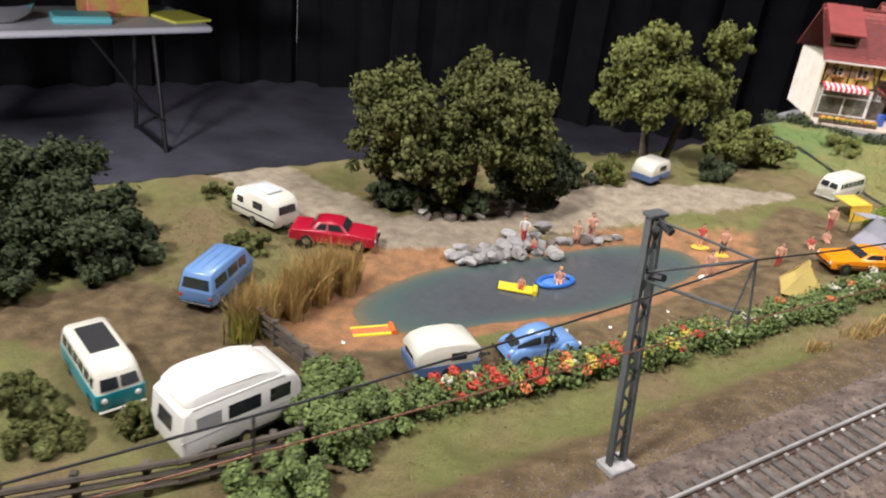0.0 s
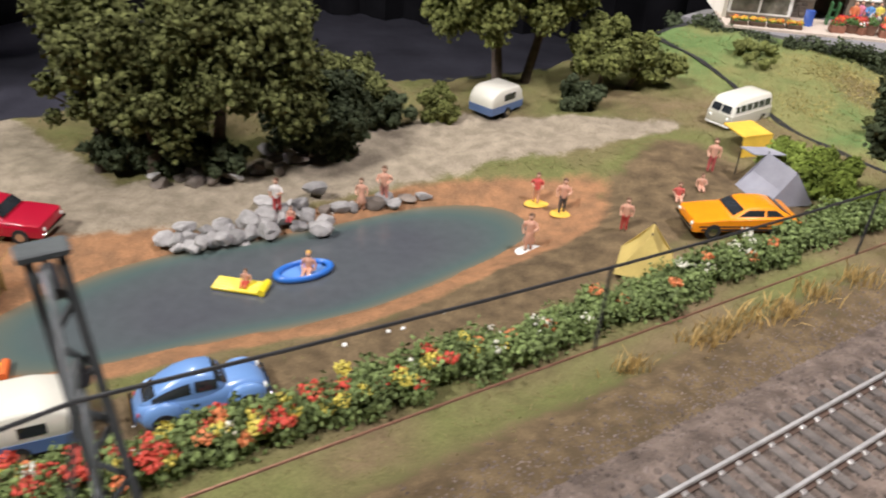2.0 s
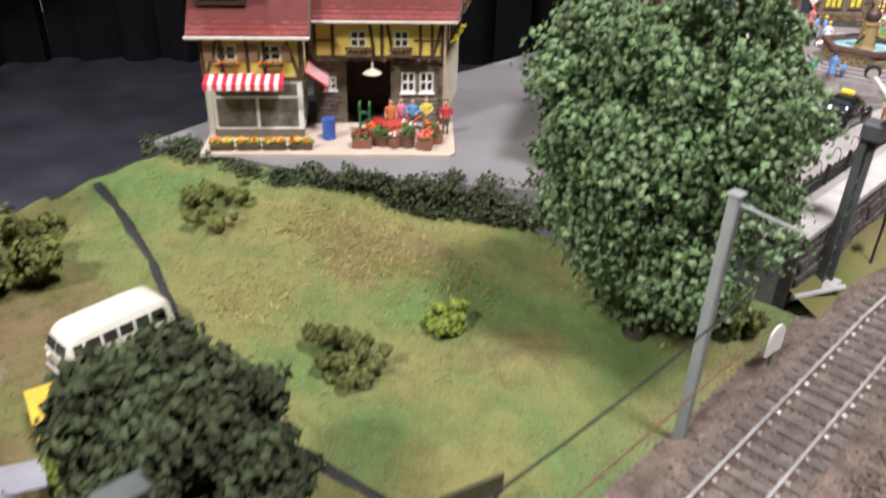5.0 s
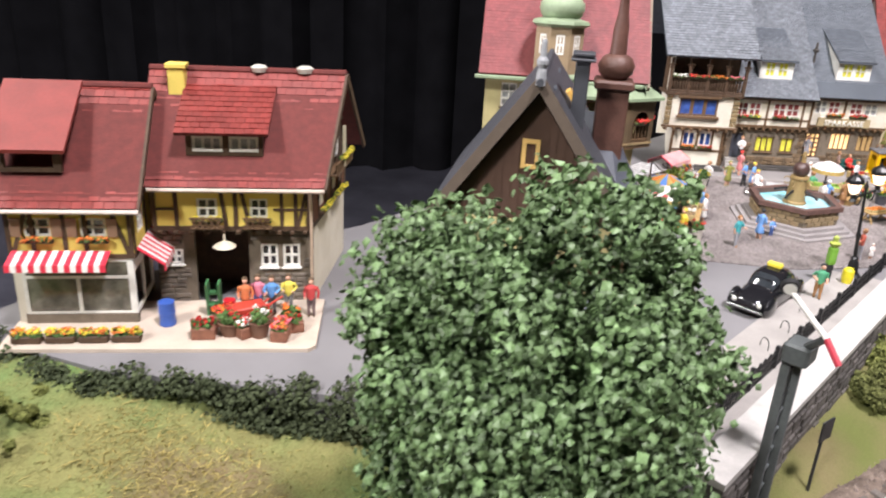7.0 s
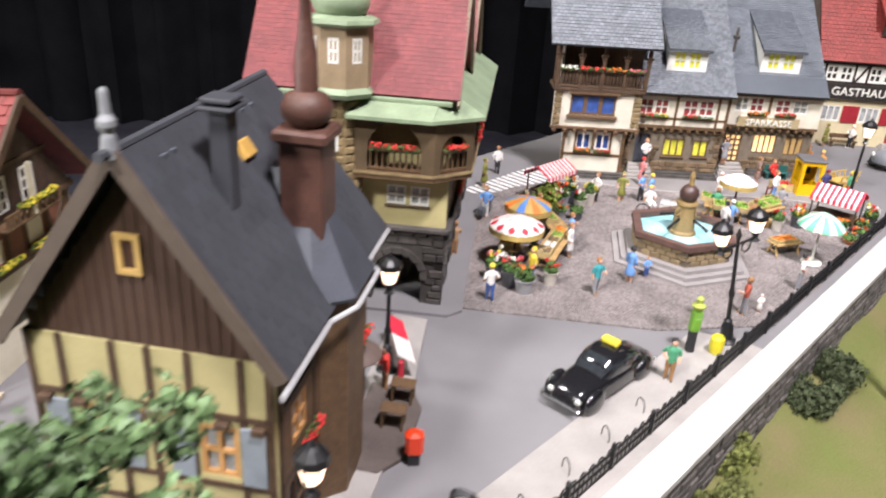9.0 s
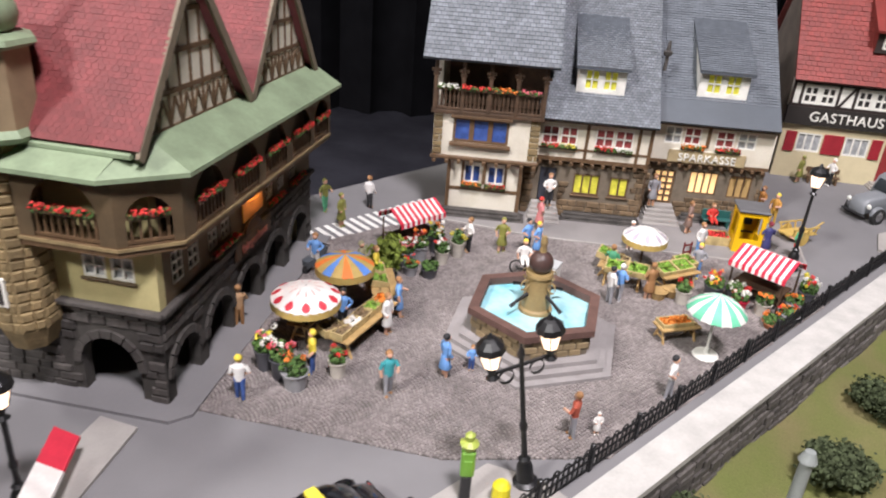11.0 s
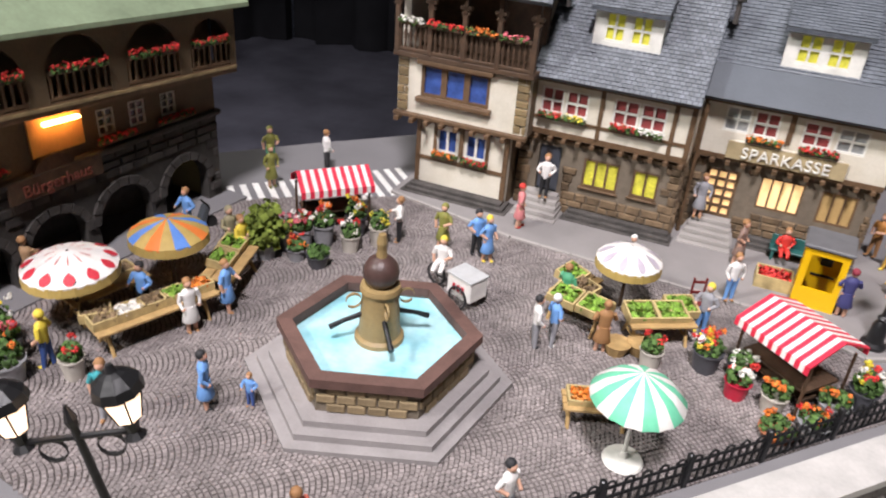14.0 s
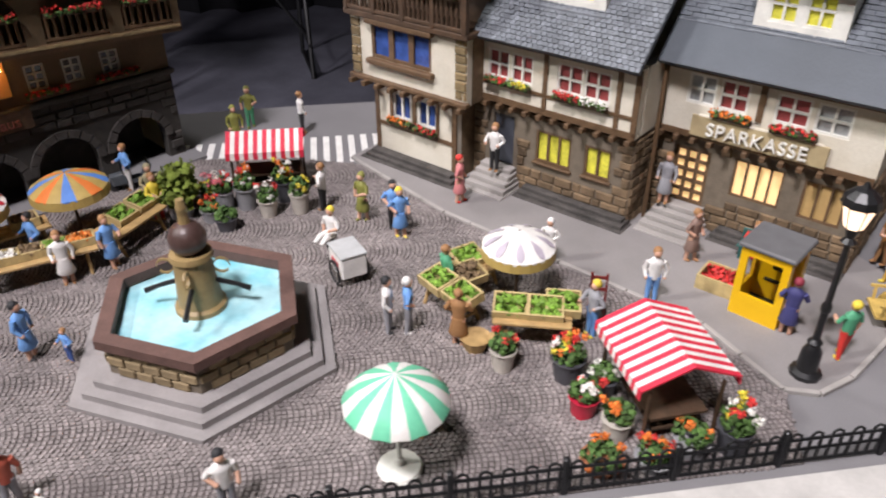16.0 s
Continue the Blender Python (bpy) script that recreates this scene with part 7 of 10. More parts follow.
def round_car(x, y, z, rz, mat, label, hull, cab, axles, wing_y, r):
    """A rounded old saloon, nose to +x; hull and cab are rows of (x, half width, top)."""
    t = thing("car", label, "car", x, y, z, rz)

    def skin(rows, zb, power, n=14):
        rings = []
        for px_, w, top in rows:
            ring = [(px_, -w, zb)]
            for i in range(n + 1):
                a = math.pi * (1 - i / n)
                ring.append((px_, w * math.copysign(abs(math.cos(a)) ** power, math.cos(a)), zb + (top - zb) * math.sin(a) ** power))
            ring.append((px_, w, zb))
            rings.append(ring)
        return rings

    part("body", Geo().loft(skin(hull, 0.32, 0.5)), mat, t, smooth=60)
    part("cabin", Geo().loft(skin(cab, 0.8, 0.62)), mat, t, smooth=60)

    def at(f, q):
        """A place on the cabin: f along its rows, q its angle over the roof."""
        k = min(int(f), len(cab) - 2)
        w = f - k
        a, b = cab[k], cab[k + 1]
        px_, hw, top = (a[i] * (1 - w) + b[i] * w for i in range(3))
        c = math.cos(radians(q))
        return Vector((px_, 1.02 * hw * math.copysign(abs(c) ** 0.62, c), 0.8 + (top - 0.8) * 1.015 * math.sin(radians(q)) ** 0.62))

    n = len(cab) - 1
    for f0, f1, q0, q1, nm in ((n - 1.7, n - 0.25, 35, 145, "windscreen"), (0.45, 1.5, 45, 135, "rear_window"), (1.2, n * 0.52, 11, 38, "side_window"), (n * 0.56, n - 1.5, 11, 38, "side_window"), (1.2, n * 0.52, 142, 169, "side_window"), (n * 0.56, n - 1.5, 142, 169, "side_window")):
        g = Geo()
        g.add([at(f0 + (f1 - f0) * i / 5, q0 + (q1 - q0) * j / 6) for i in range(6) for j in range(7)], [(i * 7 + j, i * 7 + j + 1, i * 7 + j + 8, i * 7 + j + 7) for i in range(5) for j in range(6)])
        part(nm, g, M_cargl, t, smooth=60)
    for xa in axles:
        for s in (-1, 1):
            part("wing", Geo().ball(xa, s * (0.44 + wing_y), 0.5, 0.6, 14, sx=1.1, sy=0.36, sz=0.9), mat, t, smooth=70)
    wheels(t, axles, 0.78, r)
    h0, h1 = hull[0][0], hull[-1][0]
    bumper(t, h1 + 0.06, 0.4, 0.85)
    bumper(t, h0 - 0.06, 0.42, 0.85)
    lights(t, h1 - 0.12, 0.72, 0.6, 0.13)
    lights(t, h0 + 0.08, 0.66, 0.55, 0.08, paint((0.5, 0.02, 0.02), 0.3), "tail_light")
    return t


def caravan(x, y, z, rz, prof, w, mat, label, wins, end_win=None, skirt=None, band=None, door=None, rear_win=None):
    """A touring caravan; its drawbar points to +x."""
    t = thing("caravan", label, "caravan", x, y, z, rz)
    part("body", slab(prof, w, 0.16), mat, t, smooth=50)
    x0, x1 = min(p[0] for p in prof), max(p[0] for p in prof)
    zb = min(p[1] for p in prof)
    panes(t, w, wins, name="side_window")
    if rear_win:
        across(t, *rear_win, name="rear_window")
    if end_win:
        across(t, *end_win, name="front_window")
    if skirt:
        part("skirt", slab([(x0 + 0.03, zb - 0.01), (x1 - 0.03, zb - 0.01), (x1 + 0.02, zb + 0.52), (x0 - 0.02, zb + 0.52)], w + 0.015, 0.12), skirt, t, "coloured lower panels")
    if band:
        part("band", Geo().box((x0 + x1) / 2, 0, band[0], x1 - x0 - 0.25, 2 * w + 0.03, 0.1), band[1], t, "dark waistline stripe")
    wheels(t, (0,), w - 0.1, 0.33)
    part("drawbar", Geo().rod((x1 - 0.1, 0.35, zb + 0.08), (x1 + 0.9, 0, zb + 0.1), 0.05).rod((x1 - 0.1, -0.35, zb + 0.08), (x1 + 0.9, 0, zb + 0.1), 0.05).ball(x1 + 0.95, 0, zb + 0.12, 0.1, 8), M_dark, t)
    return t


# ---- figurines: plain painted shapes, one mesh each ----
SKIN = paint((0.62, 0.36, 0.25), 0.6)
FIG = {}
ARMS = (((0.31, 0.02, 1.18), (0.27, -0.16, 0.98)), ((0.34, 0.0, 1.2), (0.3, -0.05, 0.92)), ((0.34, -0.1, 1.22), (0.2, -0.36, 1.22)), ((0.36, 0.06, 1.25), (0.19, -0.12, 1.08)))


def figurine(x, y, z, top, legs, head=(0.10, 0.06, 0.03), h=2.0, rz=0.0, lean=0.0, group="figurines", label=None, sit=False):
    kind = int(x * 7 + y * 13) % 4
    key = (top, legs, head, sit, kind)
    if key not in FIG:
        g = Geo()
        dz = -0.78 if sit else 0.0
        dress = top == legs and not sit
        g.slot = 0
        if sit:
            for q in (-1, 1):
                g.rod((q * 0.1, 0.0, 0.14), (q * 0.13, -0.42, 0.2), 0.13, 0.105, 8).rod((q * 0.13, -0.42, 0.2), (q * 0.14, -0.72, 0.07), 0.1, 0.07, 8)
        else:
            step = (0.0, 0.1, 0.0, -0.09)[kind]
            if dress:
                g.lathe([(0.26, 0.42), (0.29, 0.46), (0.22, 0.75), (0.19, 0.98)], n=12, sy=0.85)
                g.slot = 2
            for q in (-1, 1):
                g.rod((q * 0.12, q * step - 0.01, 0.03), (q * 0.105, q * step * 0.4, 0.5), 0.062, 0.085, 8).rod((q * 0.105, q * step * 0.4, 0.5), (q * 0.09, 0, 0.95), 0.09, 0.125, 8)
            g.slot = 3
            for q in (-1, 1):
                g.ball(q * 0.12, q * step - 0.06, 0.05, 0.075, 8, 0.85, 1.7, 0.7)
        g.slot = 1
        g.lathe([(0.19, 0.86 + dz), (0.2, 0.92 + dz), (0.185, 1.08 + dz), (0.235, 1.38 + dz), (0.22, 1.5 + dz), (0.1, 1.585 + dz), (0.07, 1.63 + dz)], n=12, sy=0.66)
        for q in (-1, 1):
            e, w = ARMS[(kind + (q > 0)) % 4]
            sh, el, wr = (q * 0.235, 0.0, 1.46 + dz), (q * e[0], e[1], e[2] + dz), (q * w[0], w[1], w[2] + dz)
            g.slot = 1
            g.rod(sh, el, 0.082, 0.066, 8)
            g.slot = 2 if kind % 2 else 1
            g.rod(el, wr, 0.062, 0.05, 8)
            g.slot = 2
            g.ball(*wr, 0.062, 8)
        g.slot = 2
        g.ball(0, -0.01, 1.76 + dz, 0.135, 12, 0.92, 1.0, 1.15)
        g.slot = 3
        g.lathe([(0.1, 1.72 + dz), (0.14, 1.78 + dz), (0.135, 1.86 + dz), (0.085, 1.93 + dz), (0.02, 1.95 + dz)], 0, 0.025, 0, 12)
        FIG[key] = mesh_of("figurine", g, [paint(legs, 0.6), paint(top, 0.6), SKIN, paint(head, 0.7)], 60)
    ob = new("figurine", FIG[key])
    k = h / 2.0 * (1.15 if sit else 1.0)
    ob.matrix_basis = place(x, y, z, rz, lean) @ Matrix.Diagonal((k, k, k, 1))
    return tagged(ob, label or "small painted figurine standing on the model", "figurine", group)


# ---- fountain ----
FX, FY, FR = 108.42, 119.7, 15
F = thing("fountain", "hexagonal stone fountain with turquoise water and ball column", "fountain", FX, FY, TOWN, FR)


def hexagon(r):
    return [(r * math.cos(radians(60 * i)), r * math.sin(radians(60 * i))) for i in range(6)]


M_step = material("grey_step", (0.27, 0.25, 0.245), 0.8, vary=0.15, scale=1, fine=12, bump=0.2)
for i, r in enumerate((3.95, 3.58, 3.22)):
    part("step", Geo().prism(hexagon(r), 0.2 * i, 0.2 * i + 0.2), M_step, F)
M_brick = material("ochre_brick", (0.27, 0.20, 0.11), 0.8, vary=0.25, scale=2, fine=10, bump=0.4, obj=0.25)
M_capstone = material("brown_capstone", (0.115, 0.062, 0.05), 0.7, vary=0.2, scale=2, fine=10, bump=0.3, obj=0.12)
part("basin", Geo().loft([[(a, b, 0.6) for a, b in hexagon(2.72)], [(a, b, 1.55) for a, b in hexagon(2.72)], [(a, b, 1.55) for a, b in hexagon(2.52)], [(a, b, 0.7) for a, b in hexagon(2.52)]]), M_mortar, F)
brick_me = {}
for i in range(6):
    a, b = Vector(hexagon(2.72)[i]), Vector(hexagon(2.72)[(i + 1) % 6])
    d = b - a
    ang = math.degrees(math.atan2(d.y, d.x))
    for c in range(3):
        n = 5
        w = d.length / n
        for j in range(n):
            off = 0.0 if c % 2 else 0.5
            if j + off + 0.5 > n:
                continue
            me = brick_me.setdefault("b", mesh_of("brick", Geo().box(0, 0, 0, w - 0.05, 0.14, 0.27, c=0.03), M_brick))
            p = a + d * ((j + 0.5 + off * 0.999) / n if j + 0.5 + off < n else 1)
            if (p - a).length > d.length - w * 0.45:
                continue
            q = part("brick", me, None, F)
            q.matrix_basis = place(p.x, p.y, 0.62 + c * 0.3, ang)
    o, q = hexagon(2.94), hexagon(2.48)
    j = (i + 1) % 6
    part("capstone", Geo().prism([q[i], o[i], o[j], q[j]], 1.5, 1.78), M_capstone, F)
part("water", Geo().prism(hexagon(2.515), 0.75, 1.42), material("turquoise_water", (0.15, 0.47, 0.56), 0.2, vary=0.3, scale=0.8, fine=3, bump=0.3, rgb2=(0.42, 0.68, 0.72), mix=0.58), F, "turquoise rippled water")
M_column = material("ochre_column", (0.30, 0.21, 0.09), 0.5, vary=0.2, scale=1.5, fine=8, bump=0.15)
part("column", Geo().lathe([(0.72, 1.3), (0.7, 1.55), (0.6, 1.62), (0.5, 3.0), (0.58, 3.05), (0.55, 3.2)], n=20), M_column, F, smooth=40)
part("ball", Geo().ball(0, 0, 3.6, 0.5, 20), material("brown_ball", (0.075, 0.042, 0.036), 0.4, vary=0.2), F, "dark brown stone ball", smooth=70)
part("finial", Geo().lathe([(0.16, 4.02), (0.13, 4.3), (0.15, 4.5), (0.1, 4.75)], n=10), M_column, F)
for i in range(4):
    a = radians(20 + 90 * i)
    c, s_ = math.cos(a), math.sin(a)
    part("spout", Geo().rod((0.4 * c, 0.4 * s_, 2.32), (1.05 * c, 1.05 * s_, 2.12), 0.08, 0.065).rod((1.05 * c, 1.05 * s_, 2.12), (1.42 * c, 1.42 * s_, 1.96), 0.065, 0.085), M_iron, F, "black iron spout")
    part("scroll", Geo().loft([[(c * (0.75 + 0.22 * math.cos(t)) - s_ * q, s_ * (0.75 + 0.22 * math.cos(t)) + c * q, 2.75 + 0.22 * math.sin(t) + e) for q, e in ((-0.03, -0.03), (0.03, -0.03), (0.03, 0.03), (-0.03, 0.03))] for t in [i2 * 0.55 for i2 in range(11)]]), M_column, F)


# ---- street furniture ----
def lantern(parent, x, y, z, k=1.0):
    part("lantern_base", Geo().lathe([(0.06, -0.5), (0.2, -0.42), (0.1, -0.3), (0.16, -0.05), (0.2, 0)], x, y, z, 8), M_iron, parent)
    part("lantern_glass", Geo().lathe([(0.2 * k, 0), (0.34 * k, 0.55 * k)], x, y, z, 6), M_lamp, parent, "glowing warm lantern glass")
    for i in range(6):
        a = math.pi * i / 3
        part("lantern_bar", Geo().rod((x + 0.205 * k * math.cos(a), y + 0.205 * k * math.sin(a), z), (x + 0.345 * k * math.cos(a), y + 0.345 * k * math.sin(a), z + 0.55 * k), 0.017, n=5), M_iron, parent)
    part("lantern_cap", Geo().lathe([(0.4 * k, 0.53 * k), (0.36 * k, 0.7 * k), (0.2 * k, 0.85 * k), (0.1 * k, 0.9 * k), (0.05, 1.02 * k)], x, y, z, 10), M_iron, parent)


M_lamp = material("lantern_glow", (1, 0.85, 0.65), 0.4, vary=0.05, bump=0, emit=(1.0, 0.68, 0.48), power=2.4)


def street_lamp(x, y, z, h, double=False, rz=0, rx=0, ry=0):
    t = thing("street_lamp", "black iron street lamp with two glowing lanterns" if double else "black iron street lamp with one glowing lantern", "lamp", x, y, z, rz, group="street lamps", rx=rx, ry=ry)
    part("base", Geo().lathe([(0.42, 0), (0.42, 0.12), (0.28, 0.2), (0.26, 0.8), (0.16, 1.0), (0.2, 1.1), (0.12, 1.2)], n=10), M_iron, t, smooth=40)
    part("pole", Geo().lathe([(0.1, 1.1), (0.09, h * 0.45), (0.13, h * 0.46), (0.13, h * 0.5), (0.085, h * 0.52), (0.07, h)], n=10), M_iron, t, smooth=40)
    if double:
        part("arm", Geo().rod((-0.95, 0, h - 0.25), (0.95, 0, h - 0.25), 0.06).lathe([(0.09, h), (0.12, h + 0.15), (0.03, h + 0.45)], n=8), M_iron, t)
        for s in (-1, 1):
            ring = [[(s * (0.5 + 0.24 * math.cos(a)) , q, h - 0.5 + 0.24 * math.sin(a) + e) for q, e in ((-0.03, -0.03), (0.03, -0.03), (0.03, 0.03), (-0.03, 0.03))] for a in [i * 0.6 for i in range(12)]]
            part("scroll", Geo().loft(ring), M_iron, t)
            lantern(t, s * 0.95, 0, h + 0.05, 1.1)
    else:
        lantern(t, 0, 0, h, 1.15)
    return t


street_lamp(107.2, 111.0, TOWN + 0.1, 5.05, True, 22, ry=-9)
street_lamp(92.5, 109.0, TOWN, 3.9)
street_lamp(90.3, 98.3, TOWN, 4.3)
street_lamp(122.95, 127.4, TOWN + 0.12, 4.6)
street_lamp(126.2, 142.6, TOWN, 3.0)

# fence along the wall
fence = thing("fence", "black iron railing along the edge of the square", "fence")
fu0, fu1, fv = 132.6, 186.0, 11.75
fdir = math.degrees(math.atan2(RU[1], RU[0]))
post_me = mesh_of("post", Geo().box(0, 0, 0, 0.16, 0.16, 1.15, c=0.03), M_iron)
pick_me = mesh_of("picket", Geo().box(0, 0, 0.08, 0.06, 0.05, 0.82).box(0, 0, 0.88, 0.03, 0.03, 0.1), M_iron)
n = int((fu1 - fu0) / 2.6)
for i in range(n + 1):
    q = part("post", post_me, None, fence)
    q.matrix_basis = place(*to_xy(fu0 + i * 2.6, fv), TOWN, fdir)
n = int((fu1 - fu0) / 0.26)
for i in range(n):
    q = part("picket", pick_me, None, fence)
    q.matrix_basis = place(*to_xy(fu0 + i * 0.26 + 0.13, fv), TOWN, fdir)
hoop_me = mesh_of("hoop", Geo().loft([[((0.13 + e) * math.cos(a), q, 0.85 + (0.13 + e) * 1.3 * math.sin(a)) for q, e in ((-0.02, -0.02), (0.02, -0.02), (0.02, 0.02), (-0.02, 0.02))] for a in [math.pi * i / 8 for i in range(9)]]), M_iron)
for i in range(0, n - 1, 2):
    q = part("hoop", hoop_me, None, fence)
    q.matrix_basis = place(*to_xy(fu0 + i * 0.26 + 0.26, fv), TOWN, fdir)
for z in (0.12, 0.5, 0.82):
    a, b = to_xy(fu0, fv), to_xy(fu1, fv)
    part("rail", Geo().rod((*a, TOWN + z), (*b, TOWN + z), 0.045, n=6), M_iron, fence)
# pavement strip by the fence
g = Geo().prism([to_xy(132.3, 12.2), to_xy(133.0, 13.0), to_xy(134.0, 14.0), to_xy(153.5, 14.0), to_xy(154.4, 12.2), to_xy(154.4, 11.05), to_xy(132.3, 11.05)], TOWN - 0.2, TOWN + 0.12)
solid("pavement", g, M_pave, "pale pavement strip along the railing", "pavement", kind="structure")
g = Geo().prism([(89.0, 98.6), (91.6, 101.5), (93.2, 106.6), (94.4, 112.8), (93.0, 113.3), (91.6, 108.0), (89.8, 102.8), (88.4, 99.8)], TOWN - 0.2, TOWN + 0.12)
solid("pavement", g, M_pave, "pale pavement beside the gabled house", "pavement", kind="structure")

# telephone box
M_yel = gloss("yellow_paint", (0.80, 0.47, 0.004), 0.4, 0.1)
t = thing("telephone_box", "yellow telephone box with grey roof", "telephone box", 121.25, 129.7, TOWN + 0.12, -10)
part("side_panel", facade(-0.72, 0.72, 0, 2.3, 0.1, [(-0.5, 0.75, 0.5, 2.05)]).turned(Tm(0, -0.72)), M_yel, t)
for m_ in (Tm(0.72, 0, 0, 90), Tm(-0.72, 0, 0, -90)):
    part("side_panel", facade(-0.6, 0.6, 0, 2.3, 0.1, [(-0.45, 0.75, 0.45, 2.05)]).turned(m_), M_yel, t)
part("side_panel", Geo().box(0, 0.67, 0, 1.44, 0.1, 2.3), M_yel, t)
part("floor", Geo().box(0, 0, 0, 1.2, 1.2, 0.05), M_dark, t)
part("roof", Geo().box(0, 0, 2.3, 1.65, 1.65, 0.14, c=0.04), paint((0.12, 0.12, 0.125), 0.6), t, "flat dark grey roof")
part("telephone", Geo().box(0.1, 0.5, 1.2, 0.4, 0.2, 0.45, c=0.03).box(0.1, 0.56, 0.7, 0.8, 0.1, 0.06), M_dark, t)

# advertising pump post, small red box, bins
t = thing("petrol_pump", "green and black pump post with lamp globe", "pump", 105.2, 110.2, TOWN + 0.12)
part("post", Geo().box(0, 0, 0, 0.32, 0.3, 1.0, c=0.04), M_dark, t)
part("head", Geo().box(0, 0, 1.0, 0.42, 0.36, 0.95, c=0.05).box(0, -0.17, 1.15, 0.26, 0.06, 0.5, c=0.02), gloss("green_paint", (0.16, 0.36, 0.04), 0.4), t)
part("globe", Geo().lathe([(0.14, 1.95), (0.26, 2.1), (0.3, 2.2), (0.12, 2.3), (0.16, 2.5), (0.05, 2.6)], n=10), paint((0.35, 0.42, 0.08), 0.4), t)
solid("litter_bin", Geo().lathe([(0.24, 0), (0.3, 0.3), (0.28, 0.7), (0.18, 0.82), (0.08, 0.86)], n=12), paint((0.75, 0.65, 0.03), 0.4), "yellow rounded bin by the railing", "bin", 106.3, 110.1, TOWN + 0.12)
t = thing("pillar_box", "small bright red post box on black foot", "post box", 93.2, 103.8, TOWN)
part("foot", Geo().box(0, 0, 0, 0.4, 0.35, 0.5, c=0.03), M_dark, t)
part("box", Geo().box(0, 0, 0.4, 0.6, 0.5, 0.9, c=0.12), gloss("post_red", (0.75, 0.05, 0.01), 0.35), t)
t = thing("barrier", "red and white striped barrier boom on a post", "barrier", 93.0, 108.2, TOWN + 0.12, 96)
part("post", Geo().box(0, 0, 0, 0.2, 0.2, 0.9, c=0.02), paint((0.5, 0.03, 0.05), 0.5), t)
part("boom", striped(0, 3.1, 2, 0.15, 1.15, -0.5, 0.75, 0.06, 0.05), [M_whitestripe, M_redstripe], t)
for i in range(5):
    u = 137 + i * 2.4
    solid("bicycle_rack", Geo().loft([[(0.25 * math.cos(a), q, 0.28 * math.sin(a) + 0.2 + e) for q, e in ((-0.02, -0.02), (0.02, -0.02), (0.02, 0.02), (-0.02, 0.02))] for a in [math.pi * k / 8 for k in range(9)]]).rod((0.25, 0, 0), (0.25, 0, 0.21), 0.02).rod((-0.25, 0, 0), (-0.25, 0, 0.21), 0.02), M_iron, "small black iron bicycle hoop", "bicycle rack", *to_xy(u, 12.7), TOWN + 0.12, fdir + 60, group="bicycle racks")

# taxi, lorry, handcart
M_black = gloss("black_paint", (0.012, 0.012, 0.014), 0.15, 0.8)
tx = round_car(100.7, 108.0, TOWN, 220, M_black, "black rounded taxi with yellow roof sign", [(-2.6, 0.45, 0.55), (-2.45, 0.72, 0.85), (-1.9, 0.84, 1.0), (-1.2, 0.88, 1.08), (0.2, 0.9, 1.12), (1.0, 0.86, 1.12), (1.9, 0.76, 1.05), (2.4, 0.66, 0.9), (2.6, 0.45, 0.6)],
               [(-1.95, 0.55, 0.95), (-1.6, 0.72, 1.3), (-1.0, 0.78, 1.66), (-0.3, 0.8, 1.78), (0.35, 0.78, 1.72), (0.8, 0.74, 1.45), (1.15, 0.62, 1.08)], (-1.65, 1.75), 0.44, 0.36)
part("roof_sign", Geo().box(-0.3, 0, 1.78, 0.35, 0.7, 0.22, c=0.04), M_yellowfl, tx, "yellow roof sign")
t = thing("lorry", "grey old lorry with rounded cab", "lorry", 133.0, 136.0, TOWN, 200)
M_lgrey = gloss("lorry_grey", (0.19, 0.20, 0.215), 0.4, 0.1)
part("bonnet", slab([(1.0, 0.5), (3.0, 0.5), (3.1, 1.0), (2.8, 1.45), (1.0, 1.6)], 0.6, 0.2), M_lgrey, t, smooth=50)
part("cab", slab([(-0.7, 0.5), (1.1, 0.5), (1.1, 1.5), (0.8, 2.4), (0.4, 2.6), (-0.6, 2.6), (-0.7, 2.3)], 1.0, 0.2), M_lgrey, t, smooth=50)
panes(t, 1.0, [(-0.3, 1.5, 0.7, 2.2)])
across(t, 1.12, 1.62, 0.86, 2.3, 0.75)
part("bed", Geo().box(-3.0, 0, 0.8, 4.4, 2.3, 0.2, c=0.03).box(-3.0, 1.12, 1.0, 4.4, 0.08, 0.6).box(-3.0, -1.12, 1.0, 4.4, 0.08, 0.6), M_lgrey, t)
for s in (-1, 1):
    part("wing", Geo().ball(2.2, s * 0.85, 0.65, 0.55, 12, sy=0.5, sz=0.8), M_lgrey, t, smooth=60)
wheels(t, (-3.6, 2.2), 0.95, 0.5)
lights(t, 2.9, 1.1, 0.75, 0.17)
bumper(t, 3.15, 0.45, 0.9, M_dark)
t = thing("handcart", "yellow wooden handcart with slatted sides", "cart", 124.9, 131.2, TOWN, 20)
M_ywood = material("yellow_wood", (0.52, 0.36, 0.10), 0.6, vary=0.2, scale=3, fine=9, bump=0.2)
part("bed", Geo().box(0, 0, 0.5, 1.9, 1.0, 0.08), M_ywood, t)
for s in (-1, 1):
    for i in range(4):
        part("slat", Geo().box(-0.8 + i * 0.53, s * 0.5, 0.5, 0.08, 0.06, 0.5, rx=s * -12), M_ywood, t)
    part("rail", Geo().box(0, s * 0.56, 0.95, 1.9, 0.06, 0.08), M_ywood, t)
    part("wheel", Geo().rod((-0.2, s * 0.6, 0.42), (-0.2, s * 0.68, 0.42), 0.42, n=16), M_ywood, t)
part("handle", Geo().rod((0.9, 0, 0.5), (1.8, 0, 1.0), 0.05), M_ywood, t)
